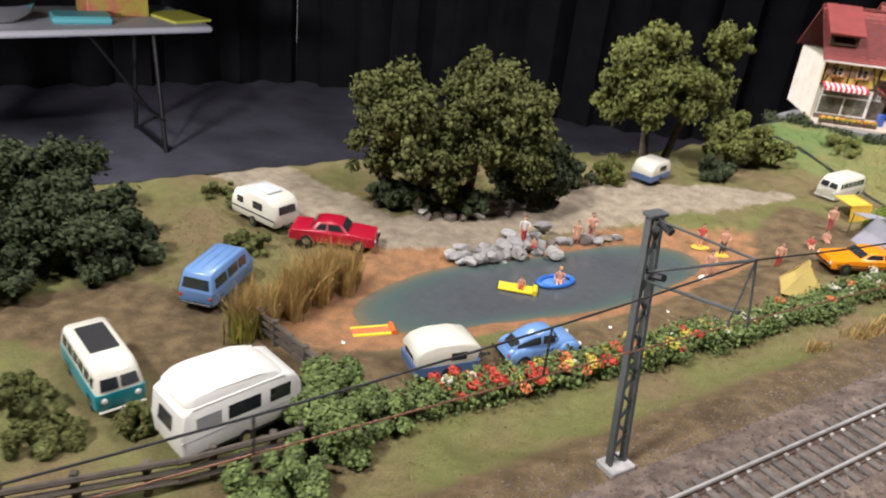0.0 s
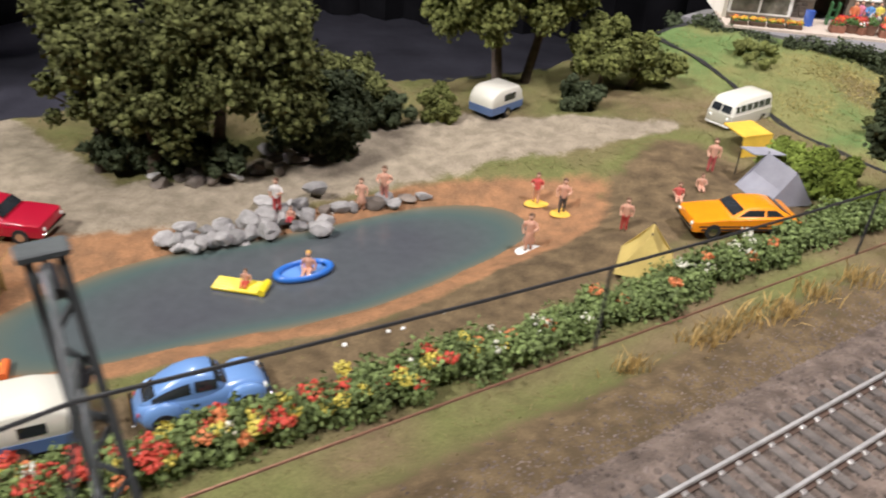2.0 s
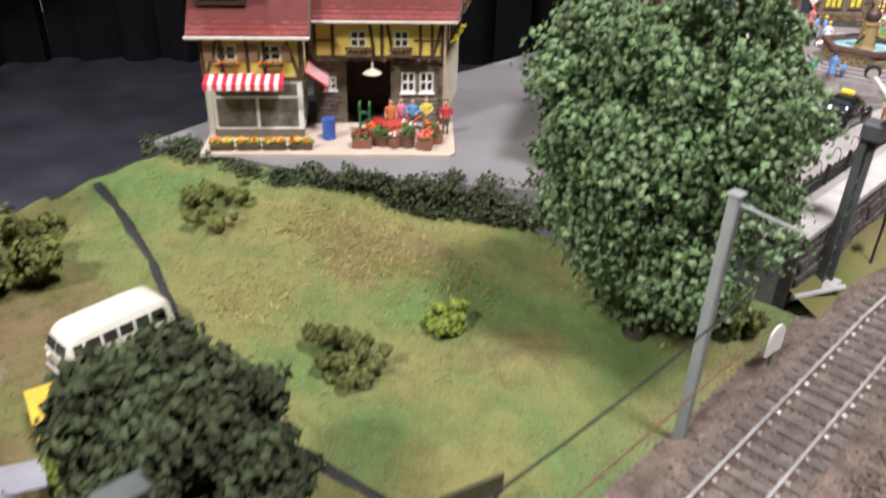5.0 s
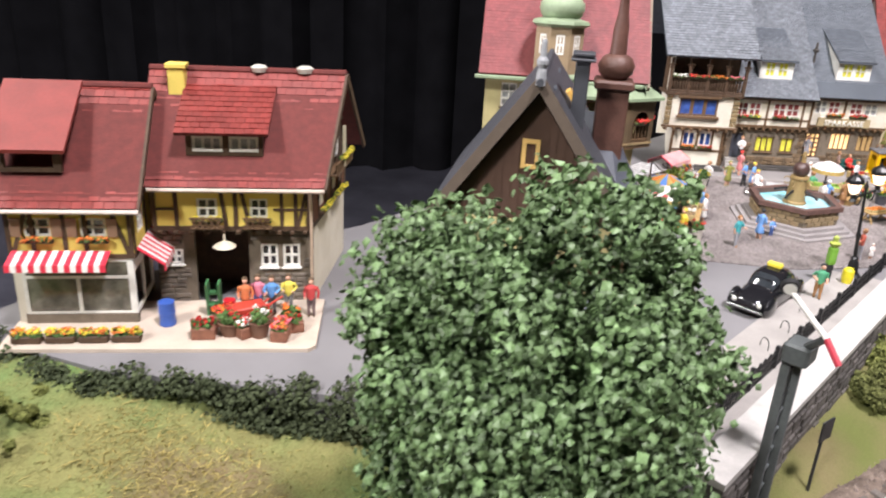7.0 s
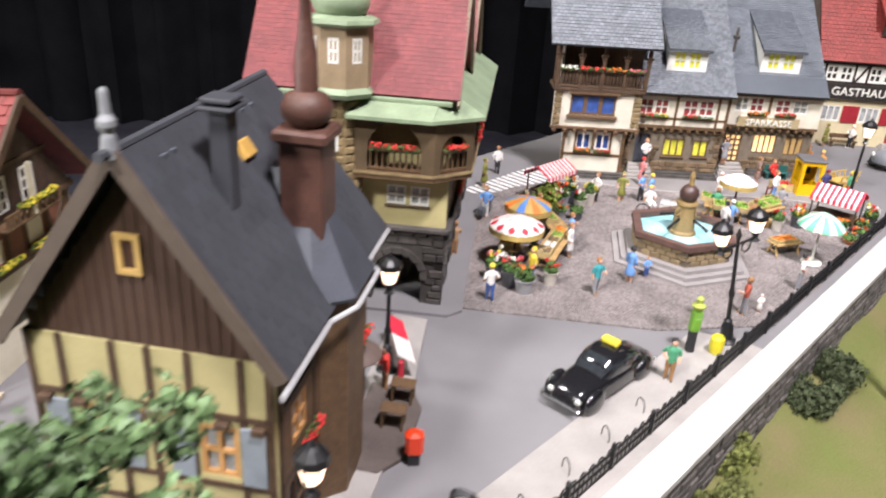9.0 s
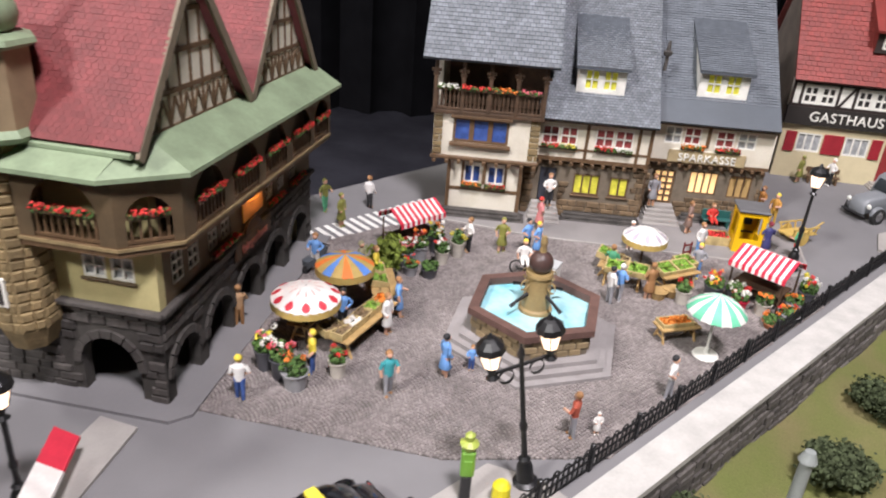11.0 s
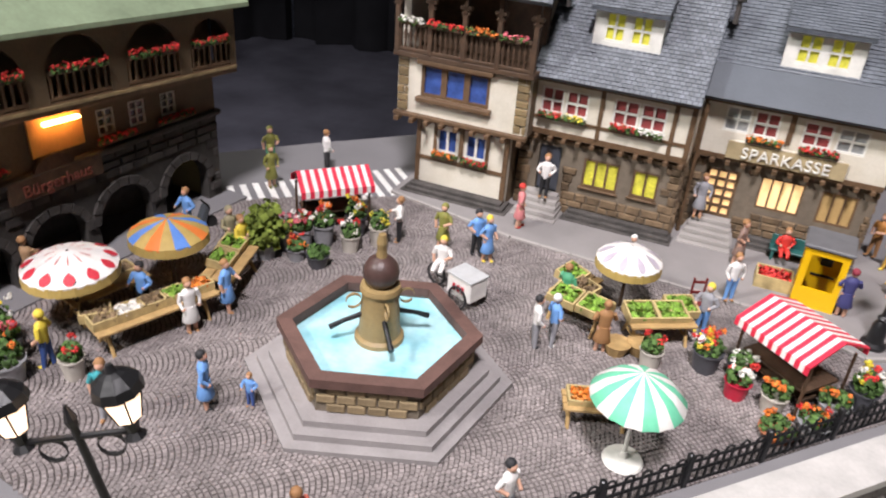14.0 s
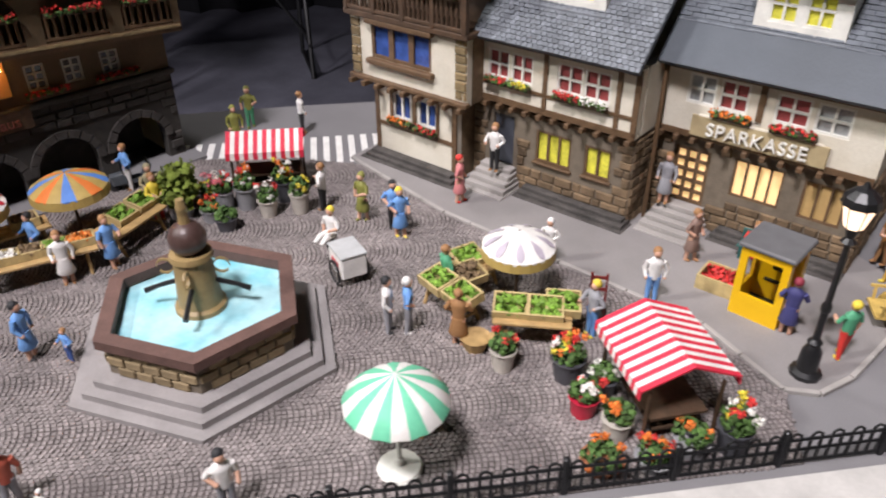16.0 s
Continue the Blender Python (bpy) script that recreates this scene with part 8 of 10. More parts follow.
# traffic island with grass
g = Geo().prism([(129.3, 130.4), (130.6, 128.6), (134, 130), (137.5, 134), (135, 134.8), (130.5, 132.6)], TOWN - 0.2, TOWN + 0.15)
solid("kerb", g, M_pave, "pale kerb of a grassed traffic island", "kerb", kind="structure")
g = Geo().prism([(129.8, 130.3), (130.7, 129.2), (133.8, 130.6), (136.8, 134), (135, 134.3), (130.8, 132.1)], TOWN, TOWN + 0.2)
solid("lawn", g, M_lawn, "small green lawn on the traffic island", "lawn", kind="structure")


# ---- market ----
def umbrella(x, y, z, h, r, mats, label, fringe=None, n=16, base=False, lean=0, droop=0.5, panels=8):
    t = thing("parasol", label, "parasol", x, y, z, group="market parasols", rx=lean)
    part("pole", Geo().rod((0, 0, 0), (0, 0, h), 0.06), M_winwhite if base else M_timber, t)
    if base:
        part("foot", Geo().lathe([(0.5, 0), (0.55, 0.08), (0.5, 0.16), (0.15, 0.24), (0.1, 0.4)], n=18), M_winwhite, t, smooth=40)
    prof = [(0.04, h + 0.02), (r * 0.35, h - droop * 0.2), (r * 0.7, h - droop * 0.52), (r, h - droop)]
    c = None
    for i in range(panels * 2):
        a0, a1 = 2 * math.pi * i / (panels * 2), 2 * math.pi * (i + 1) / (panels * 2)
        am = (a0 + a1) / 2
        rings = []
        for k, (q, zz) in enumerate(prof):
            rings.append([(q * math.cos(a), q * math.sin(a), zz + (0.04 if a == am else 0) * q / r) for a in (a0, am, a1)])
        g = Geo()
        vs = [p for ring in rings for p in ring]
        fs = [(k * 3 + j, k * 3 + j + 1, k * 3 + j + 4, k * 3 + j + 3) for k in range(3) for j in range(2)]
        low = [(px_, py_, pz_ - 0.05) for px_, py_, pz_ in vs]
        m0 = len(vs)
        fs += [tuple(q + m0 for q in f[::-1]) for f in fs]
        fs += [(9, 10, 10 + m0, 9 + m0), (10, 11, 11 + m0, 10 + m0)]
        g.add(vs + low, fs)
        part("canopy_panel", g, mats[i % len(mats)], t, smooth=50)
    if fringe:
        rings = [[(q * math.cos(a), q * math.sin(a), zz) for a in [2 * math.pi * i / 24 for i in range(24)]] for q, zz in ((r, h - droop + 0.02), (r * 1.02, h - droop - 0.28), (r * 0.99, h - droop - 0.28), (r * 0.97, h - droop))]
        part("fringe", Geo().loft(rings, caps=False), fringe, t, "ochre hanging fringe")
    return t


P_white, P_red, P_green, P_blue, P_or, P_och = (paint(c, 0.6) for c in ((0.78, 0.76, 0.72), (0.55, 0.03, 0.05), (0.16, 0.58, 0.36), (0.10, 0.24, 0.62), (0.72, 0.20, 0.04), (0.46, 0.33, 0.10)))
def petals(t, h, r, droop, count, mat, q0, q1, wide):
    """Lens-shaped patches printed on a canopy, from q0 to q1 of its radius."""
    prof = [(0.0, h + 0.06), (r * 0.35, h - droop * 0.2 + 0.03), (r * 0.7, h - droop * 0.52 + 0.03), (r, h - droop + 0.03)]

    def up(q):
        for (a, za), (b, zb) in zip(prof, prof[1:]):
            if q <= b:
                return za + (zb - za) * (q - a) / (b - a)
        return prof[-1][1]

    for i in range(count):
        a = 2 * math.pi * (i + 0.5) / count
        g = Geo()
        vs = []
        for j in range(7):
            f = j / 6
            q = r * (q0 + (q1 - q0) * f)
            w = wide * math.sin(math.pi * (0.08 + 0.84 * f)) * q / r
            vs += [(q * math.cos(a + s * w), q * math.sin(a + s * w), up(q) + 0.02) for s in (-1, 0, 1)]
        g.add(vs, [(k * 3 + m, k * 3 + m + 1, k * 3 + m + 4, k * 3 + m + 3) for k in range(6) for m in range(2)])
        part("petal", g, mat, t, "printed petal patch")


P_rose = paint((0.60, 0.16, 0.14), 0.6)
um = umbrella(99.2, 118.3, TOWN + 0.03, 2.7, 1.35, [P_white], "white and red flower-patterned parasol with ochre fringe", P_och, panels=9)
petals(um, 2.7, 1.35, 0.5, 11, P_red, 0.7, 0.98, 0.17)
petals(um, 2.7, 1.35, 0.5, 11, P_rose, 0.2, 0.5, 0.09)
umbrella(91.3, 107.3, TOWN + 0.17, 2.3, 0.95, [paint((0.13, 0.09, 0.075), 0.7)], "dull brown parasol on the terrace beside the house", None)
umbrella(100.4, 121.3, TOWN + 0.03, 2.6, 1.25, [P_or, P_och, P_blue, P_och], "blue and orange parasol with ochre fringe", P_och)
um = umbrella(114.7, 126.4, TOWN + 0.03, 2.4, 1.1, [P_white], "white parasol with pale ochre fringe", P_och)
petals(um, 2.4, 1.1, 0.5, 9, paint((0.45, 0.40, 0.46), 0.6), 0.45, 0.97, 0.2)
umbrella(115.65, 118.9, TOWN + 0.03, 2.95, 1.2, [P_green, P_white], "green and white parasol on a round white foot", None, base=True, panels=9, droop=0.75)

M_wood = material("pale_wood", (0.44, 0.29, 0.12), 0.65, vary=0.22, scale=3, fine=9, bump=0.25)
M_crate = material("crate_wood", (0.48, 0.37, 0.17), 0.7, vary=0.22, scale=3, fine=9, bump=0.25)
PRODUCE = dict(g=material("green_vegetables", (0.20, 0.36, 0.04), 0.7, vary=0.3, bump=0, island=0.35), o=material("carrots", (0.7, 0.22, 0.03), 0.6, vary=0.2, bump=0, island=0.3),
               r=M_geranium, b=material("potatoes", (0.22, 0.15, 0.08), 0.8, vary=0.3, bump=0, island=0.3), w=M_whitefl)


def crate(x, y, z, w, d, h, rz, fill, seed, tilt=0):
    t = thing("crate", "pale wooden crate filled with produce", "crate", x, y, z, rz, group="market crates", rx=tilt)
    g = facade(-w / 2, w / 2, -d / 2, d / 2, h, [(-w / 2 + 0.06, -d / 2 + 0.06, w / 2 - 0.06, d / 2 - 0.06)])
    g.v = [(a, c, b) for a, b, c in g.v]
    part("box", g, M_crate, t)
    part("bottom", Geo().box(0, 0, 0, w - 0.1, d - 0.1, 0.05), M_crate, t)
    part("produce", tufts([(i * w * 0.25, j * d * 0.25, h * 0.75, w * 0.2, d * 0.2, h * 0.3) for i in (-1, 0, 1) for j in (-1, 1)], int(120 * w * d) + 40, 0.09, seed), PRODUCE[fill], t)


def trestle(x, y, z, length, width, h, rz, label):
    t = thing("market_table", label, "table", x, y, z, rz, group="market tables")
    for i in range(3):
        part("plank", Geo().box(0, (i - 1) * width / 3, h, length, width / 3 - 0.04, 0.09, c=0.015), M_wood, t)
    for s in (-1, 1):
        for q in (-1, 1):
            part("leg", Geo().rod((s * length * 0.4, q * width * 0.42, 0), (s * length * 0.4, q * width * 0.12, h), 0.06, n=6), M_wood, t)
        part("brace", Geo().rod((s * length * 0.4, -width * 0.3, h * 0.4), (s * length * 0.4, width * 0.3, h * 0.4), 0.045, n=6), M_wood, t)


trestle(101.35, 119.0, TOWN + 0.03, 3.8, 1.2, 0.85, 62, "long pale wooden trestle table laden with crates")
trestle(102.0, 122.2, TOWN + 0.03, 2.4, 1.2, 0.85, 100, "short pale wooden trestle table with crates")
trestle(99.3, 119.4, TOWN + 0.03, 2.6, 1.0, 0.85, 70, "pale wooden trestle table behind the stall")
for i, (dx, f) in enumerate(((-1.45, "b"), (-0.75, "w"), (0.0, "b"), (0.75, "g"), (1.45, "o"))):
    a = radians(62)
    crate(101.35 + dx * math.cos(a), 119.0 + dx * math.sin(a), TOWN + 0.97, 0.9, 0.62, 0.28, 62, f, 300 + i)
crate(101.6, 123.0, TOWN + 0.97, 0.9, 0.8, 0.3, 100, "g", 310, 12)
crate(101.8, 122.0, TOWN + 0.97, 0.9, 0.8, 0.3, 100, "g", 311, 12)
crate(98.9, 118.8, TOWN + 0.97, 0.9, 0.7, 0.3, 70, "o", 312)
crate(99.4, 120.0, TOWN + 0.97, 0.9, 0.7, 0.3, 70, "b", 313)
crate(100.2, 117.9, TOWN + 0.97, 0.9, 0.7, 0.3, 40, "b", 314)
trestle(113.4, 124.7, TOWN + 0.03, 2.0, 1.0, 0.8, -20, "low wooden table with vegetable crates")
trestle(116.0, 124.9, TOWN + 0.03, 2.2, 1.2, 0.8, 25, "low wooden table with vegetable crates")
for i, (x, y, rz, f) in enumerate(((112.9, 126.4, 65, "g"), (113.4, 125.6, 65, "b"), (113.0, 124.7, -20, "g"), (114.0, 124.4, -20, "g"), (115.4, 124.7, 25, "g"), (116.3, 125.1, 25, "g"), (116.6, 125.6, 25, "g"))):
    crate(x, y, TOWN + (0.92 if i > 1 else 0.75), 1.0, 0.85, 0.3, rz, f, 320 + i, 10)
trestle(113.15, 126.1, TOWN + 0.03, 2.0, 1.0, 0.6, 65, "low wooden table with vegetable crates")
for x, y in ((114.9, 123.6), (115.6, 123.9)):
    solid("basket", Geo().lathe([(0.28, 0), (0.42, 0.4), (0.45, 0.45), (0.36, 0.42)], n=14), M_wood, "woven basket beside the table", "basket", x, y, TOWN + 0.03, group="baskets")
crate(119.9, 130.2, TOWN + 0.12, 1.3, 1.0, 0.5, -5, "r", 340)
crate(114.6, 120.2, TOWN + 0.75, 1.5, 0.7, 0.2, 15, "o", 341)
trestle(114.7, 120.15, TOWN + 0.03, 1.9, 0.9, 0.65, 15, "small yellowish garden table on trestles")
t = thing("chair", "dark red chair with a ladder back", "chair", 117.2, 126.7, TOWN + 0.03, 20)
P_dred = paint((0.16, 0.02, 0.02), 0.5)
part("seat", Geo().box(0, 0, 0.5, 0.5, 0.5, 0.07, c=0.02), P_dred, t)
for a, b, h in ((-0.22, -0.22, 0.5), (0.22, -0.22, 0.5), (-0.22, 0.22, 1.5), (0.22, 0.22, 1.5)):
    part("leg", Geo().box(a, b, 0, 0.06, 0.06, h), P_dred, t)
for z in (0.9, 1.3):
    part("slat", Geo().box(0, 0.22, z, 0.4, 0.05, 0.09), P_dred, t)


def awning_stall(x, y, z, rz, w, d, h, label):
    """A stall under a striped gabled awning; stripes run down both slopes."""
    t = thing("market_stall", label, "stall", x, y, z, rz, group="striped stalls")
    for a in (-1, 1):
        for b in (-1, 1):
            part("post", Geo().rod((a * w * 0.45, b * d * 0.38, 0), (a * w * 0.45, b * d * 0.38, h - 0.15), 0.05, n=6), M_timber, t)
    n = 17
    for s in (-1, 1):
        g = Geo()
        for i in range(n):
            g.slot = i % 2
            a, b = -w / 2 + w * i / n, -w / 2 + w * (i + 1) / n
            g.plate([(a, 0, h + 0.5), (b, 0, h + 0.5), (b, s * d / 2, h), (a, s * d / 2, h)], (0, 0, 0.05))
            g.plate([(a, s * d / 2, h + 0.05), (b, s * d / 2, h + 0.05), (b, s * (d / 2 + 0.02), h - 0.22), (a, s * (d / 2 + 0.02), h - 0.22)], (0, s * 0.03, 0))
        part("awning", g, [P_red_bright, P_white], t, "red and white striped awning")
    part("counter", Geo().box(0, 0, 0.75, w * 0.85, d * 0.6, 0.08), M_timber, t)
    part("shelf", Geo().box(0, 0, 0.35, w * 0.8, d * 0.5, 0.07), M_timber, t)
    return t


P_red_bright = paint((0.66, 0.025, 0.06), 0.55)
awning_stall(103.15, 127.75, TOWN + 0.03, 40, 2.85, 1.8, 1.85, "flower stall under a red and white striped awning")
awning_stall(119.95, 124.1, TOWN + 0.03, -45, 2.7, 2.45, 1.95, "flower stall under a red and white gabled awning")
# cut flowers
grey, dk, pale, redp = paint((0.30, 0.30, 0.31), 0.4), paint((0.07, 0.07, 0.08), 0.4), paint((0.52, 0.48, 0.42), 0.6), paint((0.5, 0.02, 0.05), 0.4)
for i, (x, y, r, h, c, p) in enumerate(((103.2, 124.6, 0.34, 0.5, "ro", grey), (104.1, 124.5, 0.4, 0.5, "g", dk), (104.7, 126.0, 0.36, 0.7, "rw", pale), (105.5, 126.8, 0.36, 0.85, "y", pale), (103.6, 126.0, 0.4, 0.9, "wor", grey), (104.4, 127.2, 0.4, 0.9, "woy", dk), (103.0, 125.5, 0.36, 0.8, "wrp", grey), (102.5, 125.2, 0.3, 0.7, "py", grey),
                                       (99.2, 115.5, 0.5, 0.75, "o", grey), (100.65, 116.3, 0.34, 0.7, "r", pale), (98.6, 116.1, 0.45, 0.9, "wpr", dk), (97.9, 116.6, 0.4, 0.9, "wyp", dk),
                                       (117.6, 123.9, 0.46, 0.75, "oywr", dk), (118.5, 122.9, 0.38, 0.6, "rw", redp), (115.95, 123.3, 0.36, 0.7, "r", pale), (119.5, 122.6, 0.38, 0.65, "o", pale), (121.2, 123.1, 0.45, 0.5, "o", grey), (122.0, 123.7, 0.42, 0.8, "wyr", dk), (119.6, 121.5, 0.5, 0.3, "o", material("terracotta", (0.35, 0.13, 0.06), 0.7)), (118.6, 123.9, 0.4, 0.55, "w", dk), (120.6, 122.2, 0.45, 0.35, "or", grey))):
    bucket(x, y, TOWN + 0.03, r, h, [q for q in c if q in BLOSSOM], 400 + i, {"g": "grey bucket of green foliage", "y": "pale bucket of yellow flowers", "r": "bucket of red cut flowers"}.get(c, "bucket packed with mixed cut flowers"), p, 1.1)
t = thing("shrub", "yellow-green clipped shrub in a grey tub", "plant", 102.0, 124.3, TOWN + 0.03)
part("tub", Geo().lathe([(0.42, 0), (0.5, 0.6), (0.44, 0.58)], n=14), grey, t)
part("crown", foliage("crown", [(0, 0, 1.3, 0.5), (0.15, 0.1, 1.8, 0.4), (-0.2, 0, 1.0, 0.5), (0.2, -0.1, 1.1, 0.5)], 500, 0.12, M_leaf4, "", 9), None, t)

# ice cream tricycle
t = thing("ice_cream_tricycle", "white ice cream tricycle with a cool box", "tricycle", 109.2, 124.7, TOWN + 0.03, -28)
part("cool_box", Geo().box(0.55, 0, 0.35, 1.1, 0.85, 0.75, c=0.04), P_white, t)
part("lid", Geo().box(0.55, 0, 1.1, 1.14, 0.9, 0.08, c=0.02), paint((0.45, 0.46, 0.46), 0.3), t)
for i in range(3):
    part("letter_bar", Geo().box(0.35 + i * 0.2, -0.44, 0.6, 0.12, 0.02, 0.26), P_red, t)
for x, y in ((0.6, -0.5), (0.6, 0.5), (-0.95, 0.0)):
    w = part("wheel", Geo().loft([[(x + q * math.cos(a), y + e, 0.42 + q * math.sin(a)) for q, e in ((0.42, -0.03), (0.42, 0.03), (0.36, 0.03), (0.36, -0.03))] for a in [i * math.pi / 10 for i in range(21)]], caps=False), M_dark, t)
    for k in range(6):
        a = k * math.pi / 6
        part("spoke", Geo().rod((x + 0.37 * math.cos(a), y, 0.42 + 0.37 * math.sin(a)), (x - 0.37 * math.cos(a), y, 0.42 - 0.37 * math.sin(a)), 0.012, n=4), M_chrome, w)
part("frame", Geo().rod((0.1, 0, 0.5), (-0.5, 0, 0.45), 0.04).rod((-0.5, 0, 0.45), (-0.95, 0, 0.42), 0.035).rod((-0.5, 0, 0.45), (-0.65, 0, 0.9), 0.035), M_iron, t)
part("saddle", Geo().box(-0.65, 0, 0.9, 0.35, 0.2, 0.08, c=0.03), M_dark, t)
# motor scooter by the arcade
t = thing("motor_scooter", "dark motor scooter parked by the arcade", "scooter", 98.7, 124.8, TOWN + 0.03, 60)
part("body", slab([(-0.8, 0.3), (0.5, 0.25), (0.75, 0.9), (0.6, 1.0), (0.4, 0.45), (-0.2, 0.45), (-0.4, 0.75), (-0.85, 0.7)], 0.2, 0.08), paint((0.08, 0.09, 0.1), 0.3), t)
for x in (-0.7, 0.75):
    part("wheel", Geo().rod((x, -0.07, 0.25), (x, 0.07, 0.25), 0.25, n=14), M_tyre, t)
part("handlebar", Geo().rod((0.6, -0.35, 1.05), (0.6, 0.35, 1.05), 0.04), M_chrome, t)

# figurines in the town: x, y, top, legs, head
W_, BL, DB, KH, BK, GN, RD, PK, OL, TE, YE, BR, GY = (0.75, 0.73, 0.7), (0.16, 0.34, 0.68), (0.05, 0.1, 0.3), (0.30, 0.27, 0.16), (0.02, 0.02, 0.022), (0.08, 0.32, 0.17), (0.6, 0.04, 0.03), (0.62, 0.22, 0.22), (0.22, 0.22, 0.05), (0.05, 0.33, 0.36), (0.7, 0.55, 0.06), (0.33, 0.17, 0.07), (0.3, 0.3, 0.32)
for x, y, top, legs, head in (
        (99.4, 129.6, OL, OL, OL), (100.7, 132.3, W_, BK, BR), (106.1, 127.4, W_, BK, BR), (107.8, 127.6, OL, OL, OL), (109.1, 127.7, BL, BK, BK), (109.6, 127.4, BL, BL, YE), (110.1, 130.5, PK, PK, RD),
        (98.7, 124.6, BL, W_, BR), (100.9, 124.0, KH, GY, KH), (101.6, 123.6, YE, RD, BR), (102.75, 120.8, BL, BL, BR), (102.35, 119.4, W_, W_, BR), (96.3, 119.4, (0.42, 0.26, 0.14), BR, BR),
        (97.4, 114.6, W_, DB, YE), (99.7, 116.4, YE, DB, YE), (100.5, 119.6, BL, BK, BK), (102.6, 115.3, TE, GY, BR), (104.7, 116.6, BL, BL, BK), (112.4, 122.9, W_, GY, BK), (112.9, 123.2, BL, GY, W_), (114.4, 123.5, BR, BR, BR),
        (112.9, 125.2, GN, GN, BR), (109.1, 113.4, (0.45, 0.10, 0.06), GY, BR), (118.6, 131.2, (0.23, 0.15, 0.12), (0.23, 0.15, 0.12), BR), (118.3, 128.3, W_, BL, BR), (122.1, 128.9, (0.05, 0.05, 0.16), (0.05, 0.05, 0.16), (0.25, 0.03, 0.05)),
        (117.4, 125.9, GY, BL, YE), (113.2, 115.9, W_, GY, BK), (129.3, 140.9, OL, OL, OL), (131.3, 140.6, W_, BK, W_), (123.6, 128.6, GN, RD, YE), (98.3, 131.5, OL, GN, OL), (92.4, 107.8, RD, BR, BK), (103.5, 108.2, GN, BR, BK),
        (124.3, 133.2, (0.5, 0.25, 0.05), (0.5, 0.3, 0.05), YE), (123.9, 134.3, (0.45, 0.2, 0.05), BR, BR)):
    zz = TOWN + (0.12 if y > 128.2 and 104 < x < 125 else 0.04)
    figurine(x, y, zz, top, legs, head, rz=(x * 37 + y * 11) % 360)
figurine(105.75, 117.1, TOWN + 0.04, BL, DB, BR, 1.2)
figurine(110.0, 113.6, TOWN + 0.04, W_, W_, W_, 1.0, label="tiny plain white figurine on the cobbles")
figurine(114.7, 128.6, TOWN + 0.13, W_, W_, W_, 1.7)
figurine(110.7, 132.0, TOWN + 0.95, W_, BK, BR, 2.0)
figurine(116.9, 133.1, TOWN + 0.9, GY, GY, BR, 2.0)
figurine(120.3, 132.3, TOWN + 0.5, RD, RD, BR, 1.6, sit=True)
figurine(108.6, 125.0, TOWN + 0.95, W_, W_, YE, 1.7, sit=True)
solid("bench", Geo().box(0, 0, 0.42, 1.6, 0.45, 0.08, c=0.02).box(0, 0.25, 0.45, 1.6, 0.07, 0.5, c=0.02).box(-0.65, 0, 0, 0.1, 0.4, 0.43).box(0.65, 0, 0, 0.1, 0.4, 0.43), paint((0.02, 0.10, 0.09), 0.5), "dark green bench against the bank wall", "bench", 120.6, 132.3, TOWN + 0.12, -6)


# ---- camp site: trees and bushes ----
HAIRD = (0.10, 0.06, 0.03)
M_leaf5 = material("glossy_foliage", (0.118, 0.19, 0.078), 0.52, vary=0.3, scale=0.7, fine=9, island=0.4, bump=0.0, spec=0.5)
M_leaf6 = material("ivy_foliage", (0.15, 0.20, 0.065), 0.7, vary=0.3, scale=0.9, fine=9, island=0.4, bump=0.0, spec=0.3)
M_leaf7 = material("light_olive_foliage", (0.15, 0.165, 0.05), 0.9, vary=0.3, scale=0.8, fine=9, island=0.35, bump=0.0, spec=0.15)
tree(36.3, 80.2, [(-1.6, -0.4, 6.3, 3.6, 3.0, 2.6, 26), (3.8, 0.4, 7.4, 3.3, 2.8, 3.2, 26), (-3.0, -1.0, 3.6, 1.9, 1.7, 1.7, 10), (1.2, -1.2, 4.2, 3.0, 2.2, 2.0, 16), (6.0, 0.6, 5.0, 2.2, 2.0, 2.2, 12)], 17000, 0.22, M_leaf1, "bushy olive-green model tree with several dark trunks", 1,
     [(-2.6, -1.6, 0.25, -2.3, -1.0, 5), (0.2, -1.4, 0.32, 0.2, -0.6, 6), (3.0, -0.6, 0.28, 3.6, 0, 6.5)])
# dark leaves here also stand in for the shaded space under the crown
tree(37.5, 79.6, [(0, 0, 1.1, 3.8, 1.6, 1.2, 20), (-3.2, -0.6, 1.3, 1.3, 1.2, 1.3, 8)], 4200, 0.2, M_leaf3, "undergrowth between the tree trunks, dark for the shade there", 22, [], "bush")
tree(43.6, 83.4, [(0, 0, 2.2, 2.6, 2.0, 2.1, 18)], 4200, 0.2, M_leaf3, "dark green rounded bush beside the big tree", 2, [], "bush")
tree(43.9, 88.6, [(0, 0, 2.3, 2.3, 1.9, 1.6, 14), (-1.8, 0.4, 1.2, 1.6, 1.4, 1.1, 8)], 4200, 0.18, M_leaf1, "rounded olive-green bush behind the sand", 23, [], "bush")
tree(49.2, 88.4, [(0, 0, 1.0, 1.35, 1.1, 1.1, 10)], 1900, 0.15, M_leaf7, "small brownish olive bush near the caravan", 24, [], "bush")
tree(46.4, 87.4, [(0, 0, 0.9, 1.5, 1.2, 0.9, 10)], 1500, 0.18, M_leaf3, "low dark green bush above the sand", 21, [], "bush")
